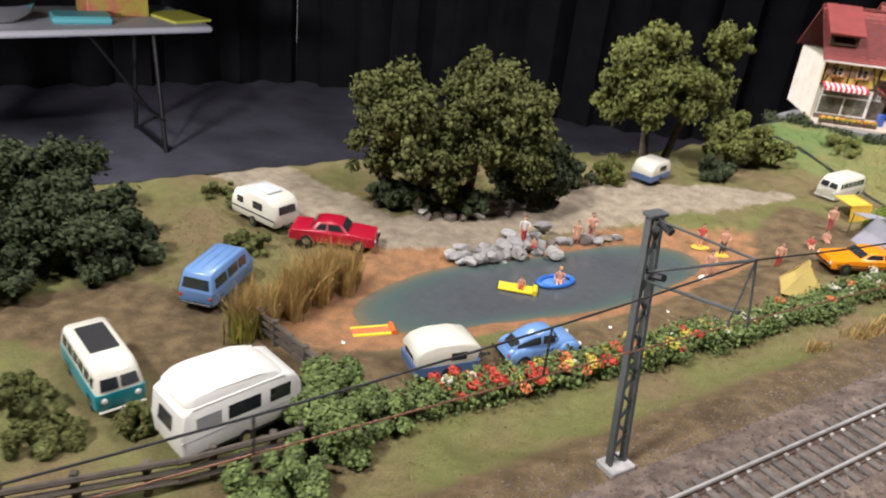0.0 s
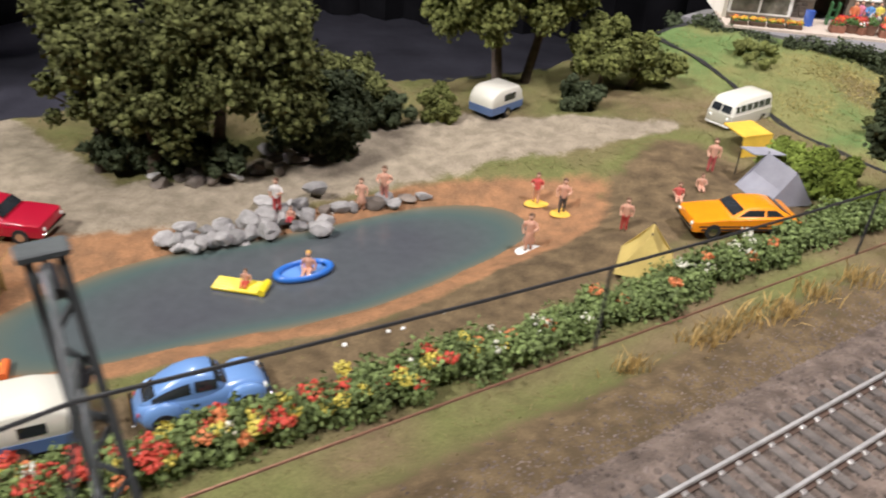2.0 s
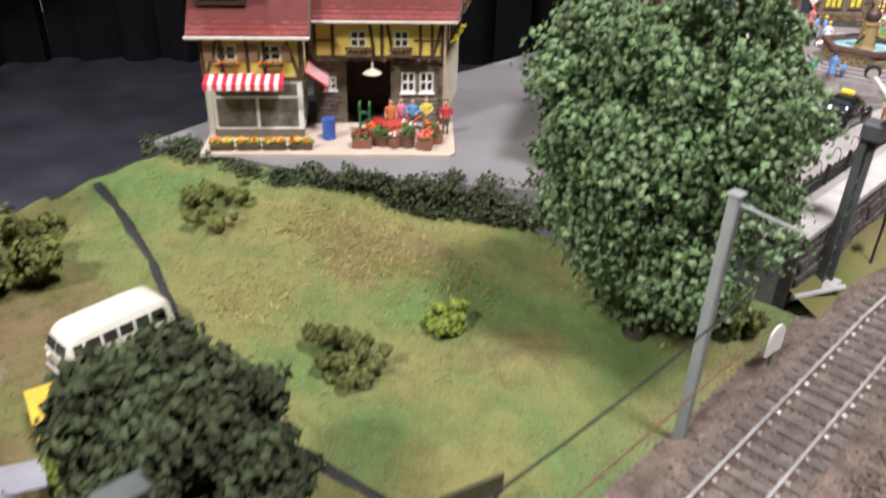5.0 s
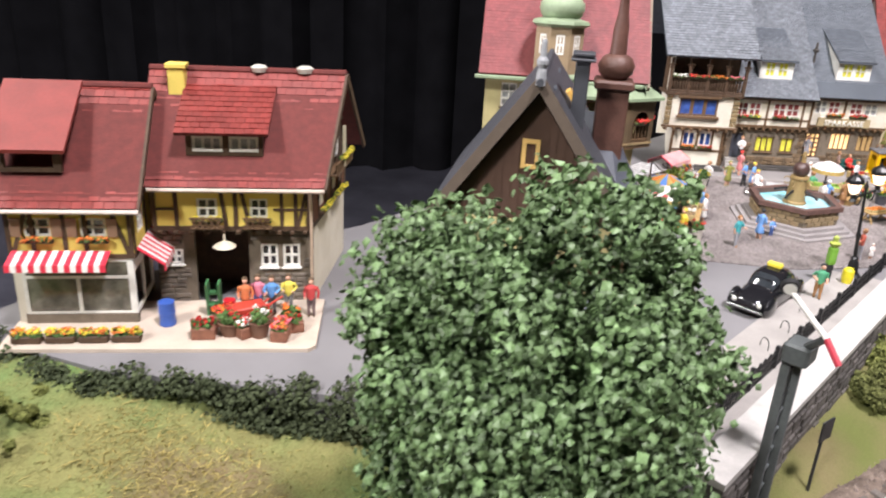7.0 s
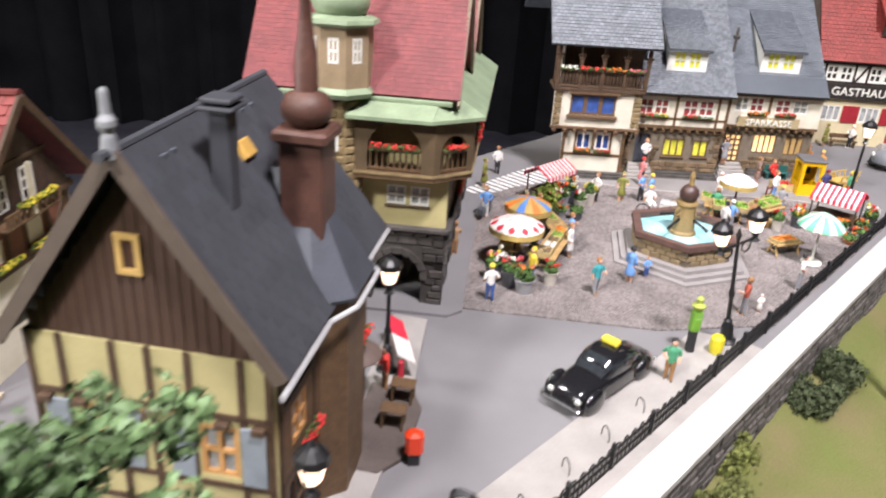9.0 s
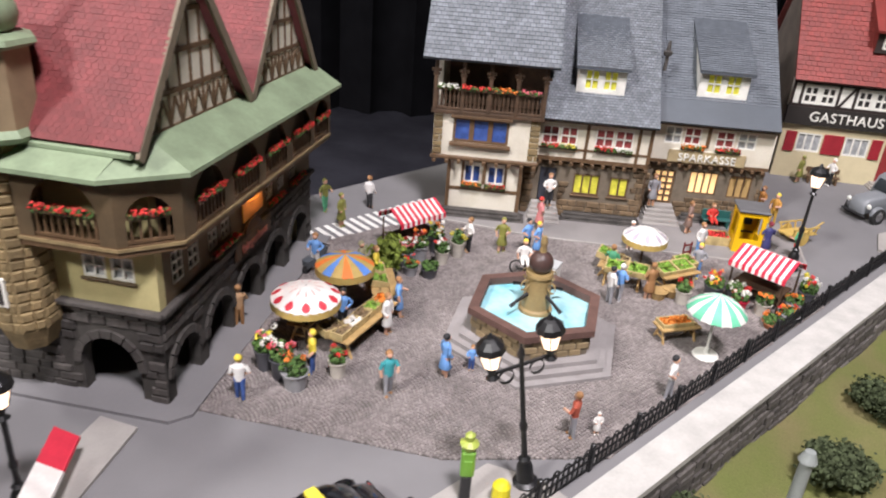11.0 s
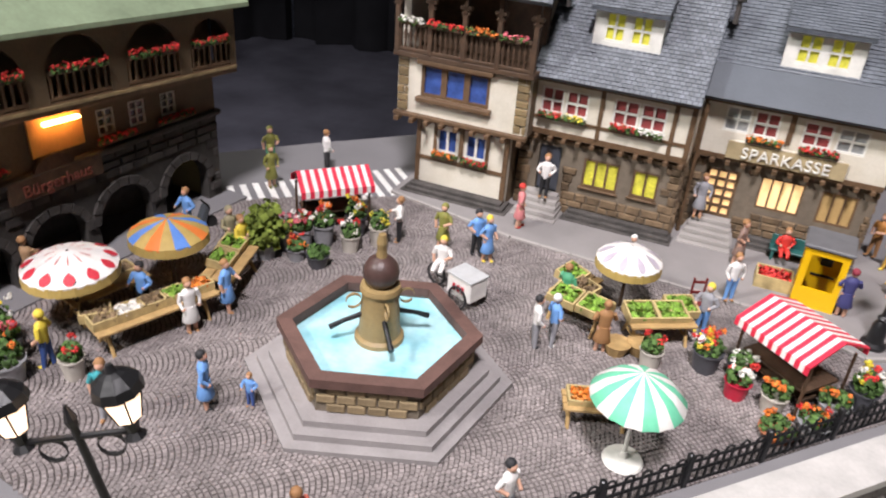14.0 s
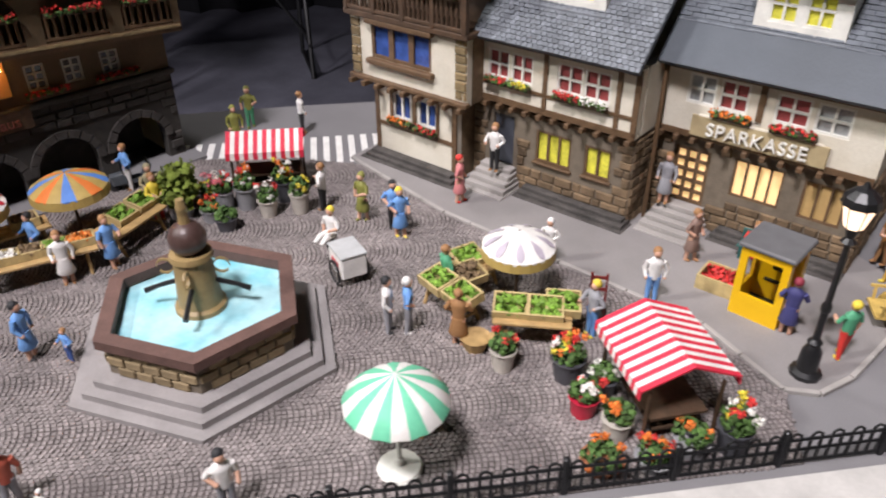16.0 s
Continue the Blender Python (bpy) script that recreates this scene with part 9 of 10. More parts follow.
tree(52.5, 94.5, [(-2.2, -0.4, 6.0, 3.2, 2.6, 3.6, 24), (2.0, -0.2, 6.2, 2.6, 2.4, 2.6, 18), (3.6, -0.6, 9.8, 1.7, 1.6, 1.9, 10), (-1.2, 0, 9.0, 1.9, 1.8, 1.8, 10)], 13000, 0.22, M_leaf7, "pale olive model tree with an open crown", 3,
     [(-0.6, 0, 0.3, -1.6, 0, 6), (1.0, 0.3, 0.26, 2.2, 0.2, 7)])
tree(58.6, 94.6, [(0, 0, 2.3, 2.5, 2.0, 1.9, 14), (2.8, 0.2, 1.8, 1.6, 1.4, 1.4, 8)], 3600, 0.2, M_leaf7, "straggling pale olive bush with bare stems", 31, [(-0.5, 0, 0.14, -0.3, 0, 1.8), (1.2, 0, 0.12, 1.8, 0.1, 1.6)], "bush")
tree(57.0, 91.2, [(0, 0, 0.9, 1.35, 1.2, 0.95, 10)], 1500, 0.17, M_leaf3, "small dark green bush at the end of the sand", 32, [], "bush")
tree(71.7, 80.8, [(-0.5, 0.3, 5.2, 2.15, 1.9, 1.9, 22), (-1.4, 0.6, 4.1, 1.5, 1.4, 1.2, 10), (0.9, 0, 4.3, 1.5, 1.4, 1.3, 9)], 9500, 0.19, M_leaf3, "dark grey-green model tree on a thick trunk", 4, [(0.2, -0.6, 0.5, -0.3, 0, 4.4)])
tree(85.0, 91.9, [(-0.3, 0, 7.0, 3.9, 3.6, 5.0, 50), (0.6, 0.4, 2.4, 2.9, 2.0, 2.2, 18), (2.8, 0.6, 1.3, 1.4, 1.2, 1.4, 8), (-1.8, 0.0, 11.0, 2.2, 2.2, 1.9, 10), (2.3, -0.3, 11.2, 1.7, 1.7, 1.8, 8), (0.4, 0.2, 11.8, 1.5, 1.6, 1.5, 7), (-3.2, -0.2, 8.6, 1.8, 1.8, 2.2, 9), (3.0, 0.9, 11.4, 1.5, 1.5, 1.8, 11), (-3.0, -0.2, 8.4, 1.7, 1.8, 2.4, 9), (3.7, 0.0, 7.4, 2.0, 1.8, 3.0, 12)], 40000, 0.125, M_leaf5, "tall glossy dark green model tree at the road bend", 5, [(0, 0, 0.4, 0, 0, 6)])
tree(20.6, 65.6, [(-0.6, 0, 1.8, 3.8, 3.6, 2.0, 26), (-3.6, 3.4, 2.6, 3.0, 3.0, 2.2, 16), (2.8, -0.4, 1.3, 2.0, 2.4, 1.5, 14), (-3.0, -2.0, 1.6, 2.4, 2.2, 1.6, 12)], 17000, 0.2, M_leaf3, "large dark green thicket on the bank", 6, [], "bush")
tree(20.3, 60.8, [(0, 0, 0.9, 1.3, 1.5, 1.0, 8)], 1400, 0.2, M_leaf3, "low dark green bush by the bank", 61, [], "bush")
for i, (x, y, r, h, m, lab) in enumerate(((26.3, 53.6, 1.3, 0.9, M_leaf1, "ragged olive undergrowth beside the van"), (28.3, 52.4, 1.5, 0.9, M_leaf1, "ragged olive undergrowth beside the caravan"), (31.0, 53.8, 0.7, 0.9, M_leaf1, "small olive weed clump by the caravan"),
                                          (36.9, 52.3, 1.9, 1.2, M_leaf6, "leafy bright green creeper bush on the railway bank"), (38.2, 55.2, 2.1, 1.5, M_leaf6, "leafy bright green creeper bush behind the fence"), (37.8, 57.6, 1.7, 1.4, M_leaf6, "leafy bright green creeper bush by the caravans"), (39.6, 56.9, 1.2, 1.2, M_leaf6, "leafy green creeper bush at the end of the hedge"),
                                          (68.6, 82.6, 1.9, 1.4, M_leaf4, "yellow-green leafy bush behind the grey tent"), (67.2, 84.6, 1.3, 1.2, M_leaf4, "yellow-green leafy bush behind the tents"), (69.6, 81.0, 1.2, 1.0, M_leaf4, "yellow-green bush under the dark tree"),
                                          (74.2, 90.0, 1.7, 0.9, M_leaf1, "low olive-green bush on the hill"), (68.2, 99.2, 2.3, 0.8, M_leaf7, "flat olive-green bush on the hilltop"), (77.9, 92.2, 0.8, 0.8, M_leaf4, "bright green tuft on the hill"), (61.0, 98.4, 1.1, 0.8, M_leaf7, "pale olive bush beside the seam"),
                                          (88.8, 92.6, 1.3, 1.2, M_leaf1, "olive bush at the foot of the tall tree"), (24.6, 76.0, 2.2, 0.7, M_leaf1, "low olive weeds by the sandy track"), (28.5, 69.6, 1.6, 0.8, M_leaf1, "low olive weeds beside the vans"))):
    tree(x, y, [(0, 0, h * 0.55, r, r * 0.85, h * 0.8, 14)], int(2300 * r * (1 + h)), 0.1, m, lab, 70 + i, [], "bush")


def along(pts, n):
    """n even places along a line, with their direction in degrees."""
    seg = [math.hypot(b[0] - a[0], b[1] - a[1]) for a, b in zip(pts, pts[1:])]
    out = []
    for i in range(n):
        s = sum(seg) * (i + 0.5) / n
        k = 0
        while k < len(seg) - 1 and s > seg[k]:
            s -= seg[k]
            k += 1
        f = s / seg[k]
        a, b = pts[k], pts[k + 1]
        out.append((a[0] + (b[0] - a[0]) * f, a[1] + (b[1] - a[1]) * f, math.degrees(math.atan2(b[1] - a[1], b[0] - a[0]))))
    return out


HEDGE = [(40.6, 58.2), (44.4, 60.9), (47.7, 63.2), (52.2, 66.8), (56.7, 70.2), (61.2, 73.8), (65.4, 76.9), (68.6, 79.4), (70.6, 80.2)]
rng = np.random.default_rng(41)
lobes = []
for x, y, a in along(HEDGE, 95):
    r = rng.uniform(0.42, 0.66)
    lobes.append((x + rng.normal() * 0.28, y + rng.normal() * 0.28, ground_z(x, y) + rng.uniform(0.25, 0.75), r))
hedge = thing("hedge", "long leafy green flower hedge along the railway bank", "hedge")
for k in range(8):
    part("shrub", foliage("shrub", lobes[k * 12:k * 12 + 12], 4300, 0.082, M_leaf6, "", 42 + 100 * k), None, hedge)
BLOOM = {"red": paint((0.60, 0.075, 0.045), 0.6), "yellow": paint((0.62, 0.52, 0.09), 0.6), "white": paint((0.72, 0.70, 0.58), 0.6), "orange": paint((0.68, 0.22, 0.08), 0.6)}
for k, (col, n, u0, u1) in enumerate((("red", 46, 0.02, 0.4), ("yellow", 30, 0.04, 0.45), ("white", 26, 0.02, 0.8), ("orange", 16, 0.04, 0.9))):
    for j in range(n):
        x, y, a = along(HEDGE, 200)[int(200 * rng.uniform(u0, min(u1, 0.99)))]
        z = ground_z(x, y) + rng.uniform(0.75, 1.2)
        x, y = x + rng.normal() * 0.35 + 0.15, y + rng.normal() * 0.35 - 0.15
        part("blossom", tufts([(x, y, z, 0.29, 0.29, 0.19)], 40 if col != "white" else 16, 0.075, 700 + 40 * k + j), BLOOM[col], hedge, col + " blossom cluster")

# bushes on the strip below the wall
for i, (x, y, r, m, lab) in enumerate(((119.6, 114.4, 1.2, M_leaf3, "dark green bush on the grass strip"), (113.0, 111.6, 1.3, M_leaf3, "dark green bush below the stone wall"), (110.6, 109.4, 1.3, M_leaf3, "low green bush below the stone wall"), (105.4, 106.2, 1.2, M_leaf7, "yellowish bush at the foot of the wall"), (103.4, 102.8, 1.6, M_leaf1, "straggling olive bush by the wall"), (124.0, 118.6, 1.0, M_leaf3, "small dark bush near the far wall"))):
    t = thing("bush", lab, "bush", x, y, 19.3)
    part("crown", foliage("crown", lobes_for(rng, 0, 0, 0.55, r, r * 0.8, 0.7, 9, 0.35, 0.6), 3200, 0.09, m, "", 90 + i), None, t)

# low dark hedge at the edge of the town
EDGE = [(63.6, 105.8), (66.5, 103.5), (71, 101.3), (78.3, 100.3), (82.6, 99.9), (86.2, 98.2)]
lobes = []
for x, y, a in along(EDGE, 70):
    lobes.append((x + rng.normal() * 0.2, y + rng.normal() * 0.2, 20.9 + rng.uniform(-0.3, 0.75), rng.uniform(0.38, 0.55)))
    lobes.append((x + 0.15, y - 0.3, 20.2, 0.5))
t = thing("hedge", "low dark green clipped hedge at the road edge", "hedge")
for k in range(7):
    part("shrub", foliage("shrub", lobes[k * 20:k * 20 + 20], 3600, 0.085, M_leaf3, "", 43 + 100 * k), None, t)


# ---- forecourt clutter of the shop house ----
for i, (x, y, r, h, c, lab) in enumerate(((75.4, 104.4, 0.5, 0.6, "r", "brown tub of red flowers on the forecourt"), (76.6, 104.2, 0.42, 0.7, "w", "green tub of white flowers on the forecourt"), (77.8, 104.9, 0.45, 0.6, "o", "brown tub of orange flowers on the forecourt"))):
    bucket(x, y, TOWN + 0.16, r, h, [c], 820 + i, lab, paint((0.16, 0.08, 0.05), 0.7), 1.0)
for i, (x, y, top, legs) in enumerate(((76.3, 106.3, (0.65, 0.22, 0.3), (0.12, 0.2, 0.5)), (76.9, 106.2, (0.12, 0.3, 0.6), (0.1, 0.08, 0.08)), (75.8, 106.0, (0.6, 0.2, 0.08), (0.4, 0.12, 0.05)), (77.6, 106.4, (0.7, 0.6, 0.1), (0.2, 0.2, 0.2)), (78.6, 106.0, (0.5, 0.06, 0.06), (0.15, 0.1, 0.1)))):
    figurine(x, y, TOWN + 0.16, top, legs, HAIRD, 1.9, group="forecourt figurines")

# ---- tall grass ----
def blades(name, places, length, width, mat, seed, spread=0.5):
    """Bent grass blades rising from (x, y, z)."""
    rng = np.random.default_rng(seed)
    vs, fs = [], []
    for x, y, z in places:
        a, b = rng.uniform(0, 6.28), rng.uniform(0, 6.28)
        L = length * rng.uniform(0.6, 1.25)
        w = width * rng.uniform(0.7, 1.3)
        lean = abs(rng.normal()) * spread * L
        dx, dy = math.cos(a) * w, math.sin(a) * w
        k = len(vs)
        ox, oy = math.cos(b) * lean, math.sin(b) * lean
        vs += [(x - dx, y - dy, z), (x + dx, y + dy, z), (x + dx * 0.8 + ox * 0.35, y + dy * 0.8 + oy * 0.35, z + L * 0.6), (x - dx * 0.8 + ox * 0.35, y - dy * 0.8 + oy * 0.35, z + L * 0.6), (x + ox, y + oy, z + L)]
        fs += [(k, k + 1, k + 2, k + 3), (k + 3, k + 2, k + 4)]
    me = bpy.data.meshes.new(name)
    me.from_pydata([(a * CM, b * CM, c * CM) for a, b, c in vs], [], fs)
    me.materials.append(mat)
    return me


M_reed = material("golden_reed", (0.42, 0.285, 0.105), 0.85, vary=0.25, scale=1, fine=5, bump=0, island=0.4, spec=0.2)
M_reedg = material("green_reed", (0.22, 0.20, 0.04), 0.85, vary=0.25, scale=1, fine=5, bump=0, island=0.4, spec=0.2)
M_blade = material("flock_fibre", (0.19, 0.175, 0.075), 0.9, vary=0.2, scale=0.3, fine=5, bump=0, island=0.25, rgb2=(0.17, 0.135, 0.06), spec=0.1)
M_bladeg = material("green_flock_fibre", (0.18, 0.225, 0.075), 0.9, vary=0.2, scale=0.3, fine=5, bump=0, island=0.25, rgb2=(0.22, 0.19, 0.08), spec=0.1)


M_straw = material("straw_fibre", (0.34, 0.28, 0.10), 0.9, vary=0.2, scale=0.3, fine=5, bump=0, island=0.25, spec=0.1)


def spots(cx, cy, r, n, rng):
    out = []
    for _ in range(n):
        x, y = cx + rng.normal() * r, cy + rng.normal() * r
        out.append((x, y, ground_z(x, y) - 0.05))
    return out


REEDS = [(32.4, 62.2), (32.9, 63.6), (33.3, 65.0), (33.9, 66.4), (34.6, 67.8)]
for i, (x, y) in enumerate(REEDS):
    tuft = [q for _ in range(9) for q in spots(x + rng.normal() * 0.5, y + rng.normal() * 0.5, 0.16, 75, rng)]
    solid("reeds", blades("reeds", tuft, rng.uniform(1.9, 2.4), 0.022, M_reed, 50 + i, 0.33), None, "tall golden reeds at the pond bank", "reeds", group="reeds by the pond")
solid("reeds", blades("reeds", spots(32.0, 61.0, 0.35, 160, rng), 1.4, 0.04, M_reedg, 56, 0.3), None, "short yellow-green reeds by the fence", "reeds", group="reeds by the pond")
for i, (x, y, r) in enumerate(((61.6, 70.2, 0.45), (62.6, 70.9, 0.4), (63.8, 71.8, 0.5), (65.0, 72.4, 0.35), (66.4, 73.9, 0.45), (68.3, 75.3, 0.45), (59.0, 68.2, 0.3))):
    solid("grass_tuft", blades("grass_tuft", spots(x, y, r, 75, rng), 0.6, 0.03, M_reed, 60 + i, 0.6), None, "ochre dry grass tuft on the railway bank", "grass", group="dry grass tufts")
olive, fresh = [], []
while len(olive) + len(fresh) < 40000:
    u, v = rng.uniform(62, 132), rng.uniform(11.2, 42)
    x, y = to_xy(u, v)
    sa, cl, ea, gr = zones(x, y)
    if v > back_edge(u) - 0.5 or (v < 15.5 and rng.random() < 0.6) or max(sa, cl, ea) > rng.uniform(0.15, 0.9) or pond_r(x, y) < 1.35:
        continue
    (fresh if gr > rng.random() else olive).append((x, y, ground_z(x, y) - 0.03))
solid("grass", blades("grass", olive, 0.1, 0.024, M_blade, 65, 3.0), None, "short olive flock grass on the ground", "grass", kind="stuff")
solid("grass", blades("grass", fresh, 0.1, 0.024, M_bladeg, 66, 3.0), None, "short fresh green flock grass on the hill", "grass", kind="stuff")

straw = [q for cx, cy, r, n in ((75.0, 96.8, 1.5, 1500), (72.6, 98.4, 1.1, 700), (78.6, 95.0, 0.9, 350), (70.2, 93.6, 0.9, 350)) for q in spots(cx, cy, r, n, rng)]
solid("straw", blades("straw", straw, 0.16, 0.03, M_straw, 67, 2.2), None, "short straw-yellow flock fibres on the hilltop", "grass", kind="stuff")

# seam between two boards of the layout
rings = []
pts = [(x, y) for x, y, a in along(SEAM, 60) if to_uv(x, y)[1] < back_edge(to_uv(x, y)[0]) - 0.4]
for i, (x, y) in enumerate(pts):
    x1, y1 = pts[min(i + 1, len(pts) - 1)]
    x0, y0 = pts[max(i - 1, 0)]
    d = math.hypot(x1 - x0, y1 - y0)
    nx, ny = -(y1 - y0) / d, (x1 - x0) / d
    w = 0.2 + 0.05 * math.sin(i * 0.9) + 0.03 * math.sin(i * 2.3)
    z = ground_z(x, y)
    rings.append([(x + nx * w, y + ny * w, z + 0.03), (x, y, z + 0.05), (x - nx * w, y - ny * w, z + 0.03), (x, y, z - 0.3)])
solid("seam", Geo().loft(rings), M_dark, "dark open seam between two layout boards", "seam", kind="structure")


# ---- rocks ----
def rock(x, y, z, r, mat, seed, label, group):
    rng = np.random.default_rng(seed)
    bm = bmesh.new()
    bmesh.ops.create_icosphere(bm, subdivisions=2, radius=1.0)
    ax = rng.normal(size=(6, 3))
    sx, sy, sz = rng.uniform(0.8, 1.35), rng.uniform(0.7, 1.1), rng.uniform(0.5, 0.8)
    for v in bm.verts:
        p = np.array(v.co)
        for a in ax:
            a = a / np.linalg.norm(a)
            d = p @ a - 0.55
            if d > 0:
                p = p - a * d * 0.95
        v.co = Vector(p * np.array([sx, sy, sz]) * r * CM * rng.uniform(0.96, 1.04))
    me = bpy.data.meshes.new("rock")
    bm.to_mesh(me)
    bm.free()
    me.materials.append(mat)
    ob = new("rock", me)
    ob.matrix_basis = place(x, y, z, rng.uniform(0, 360))
    return tagged(ob, label, "rock", group)


M_rock = material("grey_rock", (0.36, 0.345, 0.33), 0.85, vary=0.3, scale=1.6, fine=9, bump=0.6, obj=0.3)
M_rockd = material("brown_rock", (0.17, 0.14, 0.115), 0.9, vary=0.3, scale=1.6, fine=9, bump=0.6, obj=0.35)
for i, (x, y, a) in enumerate(along([(40.2, 73.2), (41.5, 74.6), (43.2, 75.9), (45.2, 77.4)], 44)):
    x, y = x + rng.normal() * 0.6, y + rng.normal() * 0.5
    rock(x, y, max(ground_z(x, y), WATER_Z) + rng.uniform(0.0, 0.5), rng.uniform(0.38, 0.68), M_rock, 500 + i, "grey stone block heaped at the water's edge", "shore rocks")
for i, (x, y, a) in enumerate(along([(45.3, 77.7), (47.4, 79.4), (49.8, 80.7)], 8)):
    rock(x + rng.normal() * 0.2, y + rng.normal() * 0.2, max(ground_z(x, y), WATER_Z) + 0.1, rng.uniform(0.35, 0.6), M_rock if i % 3 else M_rockd, 540 + i, "rounded stone on the far shore", "shore rocks")
for i, (x, y, a) in enumerate(along([(37.4, 77.4), (39.6, 79.4), (41.6, 81.0), (43.0, 83.0), (44.6, 86.0)], 30)):
    x, y = x + rng.normal() * 0.7, y + rng.normal() * 0.7
    rock(x, y, ground_z(x, y) + rng.uniform(0.05, 0.5), rng.uniform(0.35, 0.6), M_rockd if i % 3 else M_rock, 560 + i, "brown-grey stone in the bank under the trees", "bank stones")
for i, (x, y) in enumerate(((49.0, 68.3), (50.4, 69.3), (50.9, 69.6), (52.2, 71.0), (45.8, 77.8), (36.4, 62.6))):
    rock(x, y, ground_z(x, y) + 0.03, 0.11, M_white, 600 + i, "small bright white stone on the ground", "white stones")


# ---- wooden fences ----
def rail_fence(pts, h, rails, label):
    f = thing("fence", label, "fence")
    n = max(2, round(sum(math.hypot(b[0] - a[0], b[1] - a[1]) for a, b in zip(pts, pts[1:])) / 2.4))
    for x, y, a in [(*pts[0], 0)] + along(pts, n) + [(*pts[-1], 0)]:
        z = ground_z(x, y)
        part("post", Geo().box(x, y, z - 0.3, 0.26, 0.26, h + 0.45, 20, 0.03), M_oldwood, f)
    for (x0, y0), (x1, y1) in zip(pts, pts[1:]):
        z0, z1 = ground_z(x0, y0), ground_z(x1, y1)
        for k in range(rails):
            e = h * (k + 0.7) / rails
            part("rail", Geo().rod((x0 + 0.12, y0 - 0.12, z0 + e), (x1 + 0.12, y1 - 0.12, z1 + e + 0.05), 0.12, n=6), M_oldwood, f)


M_oldwood = material("weathered_wood", (0.095, 0.078, 0.062), 0.85, vary=0.3, scale=2, fine=9, bump=0.5, obj=0.2)
rail_fence([(28.4, 48.2), (33.8, 51.6), (37.2, 54.6)], 1.3, 3, "weathered grey wooden rail fence by the bank")
rail_fence([(32.6, 61.9), (34.6, 60.4), (36.6, 58.6)], 1.2, 3, "weathered brown wooden rail fence by the reeds")

# ---- vehicles of the camp ----
M_teal = gloss("teal_paint", (0.015, 0.31, 0.38))
M_van = gloss("ivory_paint", (0.72, 0.70, 0.60))
M_sky = gloss("sky_blue_paint", (0.16, 0.30, 0.58))
M_cvblue = gloss("caravan_blue", (0.10, 0.17, 0.34), 0.4)


def shrunk(t, k):
    t.matrix_basis = t.matrix_basis @ Matrix.Diagonal((k, k, k, 1))
    return t


def zg(x, y):
    return ground_z(x, y) + 0.02


shrunk(bus(28.25, 56.1, zg(28.25, 56.1), -40, M_teal, M_van, "teal and ivory camper van with black sunroof", M_dark), 0.93)
shrunk(bus(66.1, 91.1, zg(66.1, 91.1) - 0.15, 226, M_van, M_van, "ivory white camper van on the hillside"), 0.82)

t = thing("van", "sky-blue boxy van parked beside the reeds", "van", 29.15, 64.7, zg(29.3, 64.7), 87)
part("body", slab([(-2.35, 0.35), (2.2, 0.35), (2.42, 0.6), (2.4, 1.1), (-2.42, 1.1), (-2.42, 0.5)], 1.02, 0.12), M_sky, t, smooth=50)
part("cabin", slab([(-2.42, 1.08), (2.4, 1.08), (1.75, 2.0), (1.4, 2.14), (-2.0, 2.16), (-2.2, 2.05)], 1.0, 0.15, 0.16, 1.15), M_sky, t, smooth=50)
panes(t, 1.0, [(-2.0, 1.25, -0.75, 1.8), (-0.6, 1.25, 0.5, 1.8), (0.65, 1.25, 1.45, 1.8)], 0.16, 1.15)
across(t, -2.37, 1.25, -2.25, 1.82, 0.78, name="rear_window")
across(t, 2.3, 1.25, 1.82, 1.92, 0.8)
wheels(t, (-1.4, 1.45), 0.88, 0.37)
bumper(t, -2.48, 0.35, 0.95, M_dark)
bumper(t, 2.48, 0.35, 0.95, M_dark)
lights(t, -2.42, 0.8, 0.85, 0.1, paint((0.5, 0.02, 0.02), 0.3), "tail_light")
for i in range(3):
    part("roof_rib", Geo().box(-0.3, -0.5 + 0.5 * i, 2.14, 3.0, 0.06, 0.04, c=0.01), M_sky, t)
shrunk(t, 0.9)

M_cvgrey = material("frosted_panel", (0.55, 0.56, 0.58), 0.3, vary=0.05, bump=0)
cv = caravan(34.2, 54.9, zg(34.2, 54.9), 54, [(-2.75, 0.45), (2.7, 0.45), (2.9, 1.0), (2.82, 1.8), (2.5, 2.28), (1.9, 2.45), (-2.3, 2.45), (-2.7, 2.25), (-2.85, 1.2)], 1.2, M_white,
             "large white caravan with raised roof beside the fence", [(-0.75, 1.45, 0.75, 2.05), (1.2, 1.45, 2.2, 2.05)], (2.86, 1.35, 2.78, 1.95, 0.8), rear_win=(-2.85, 1.35, -2.76, 1.95, 0.5))
part("frosted_window", Geo().box(-1.6, -1.2, 1.45, 1.1, 0.04, 0.6, c=0.01), M_cvgrey, cv, "frosted pale side window")
part("trim_line", Geo().box(-0.1, 0, 1.15, 5.4, 2.43, 0.05), M_cvgrey, cv)
part("raised_roof", slab([(-2.5, 2.42), (2.05, 2.42), (1.7, 2.66), (1.0, 2.86), (0.2, 2.95), (-1.5, 2.95), (-2.1, 2.86), (-2.4, 2.68)], 1.1, 0.3), M_white, cv, "raised white roof", smooth=50)
part("skirt_line", Geo().box(0.0, 0, 0.42, 5.2, 2.42, 0.12), M_dark, cv)
part("gutter", Geo().box(-0.2, -1.17, 2.42, 4.2, 0.09, 0.06, c=0.02).box(-0.2, 1.17, 2.42, 4.2, 0.09, 0.06, c=0.02), M_white, cv)
cv.matrix_basis = cv.matrix_basis @ Matrix.Diagonal((0.88, 1, 1, 1))
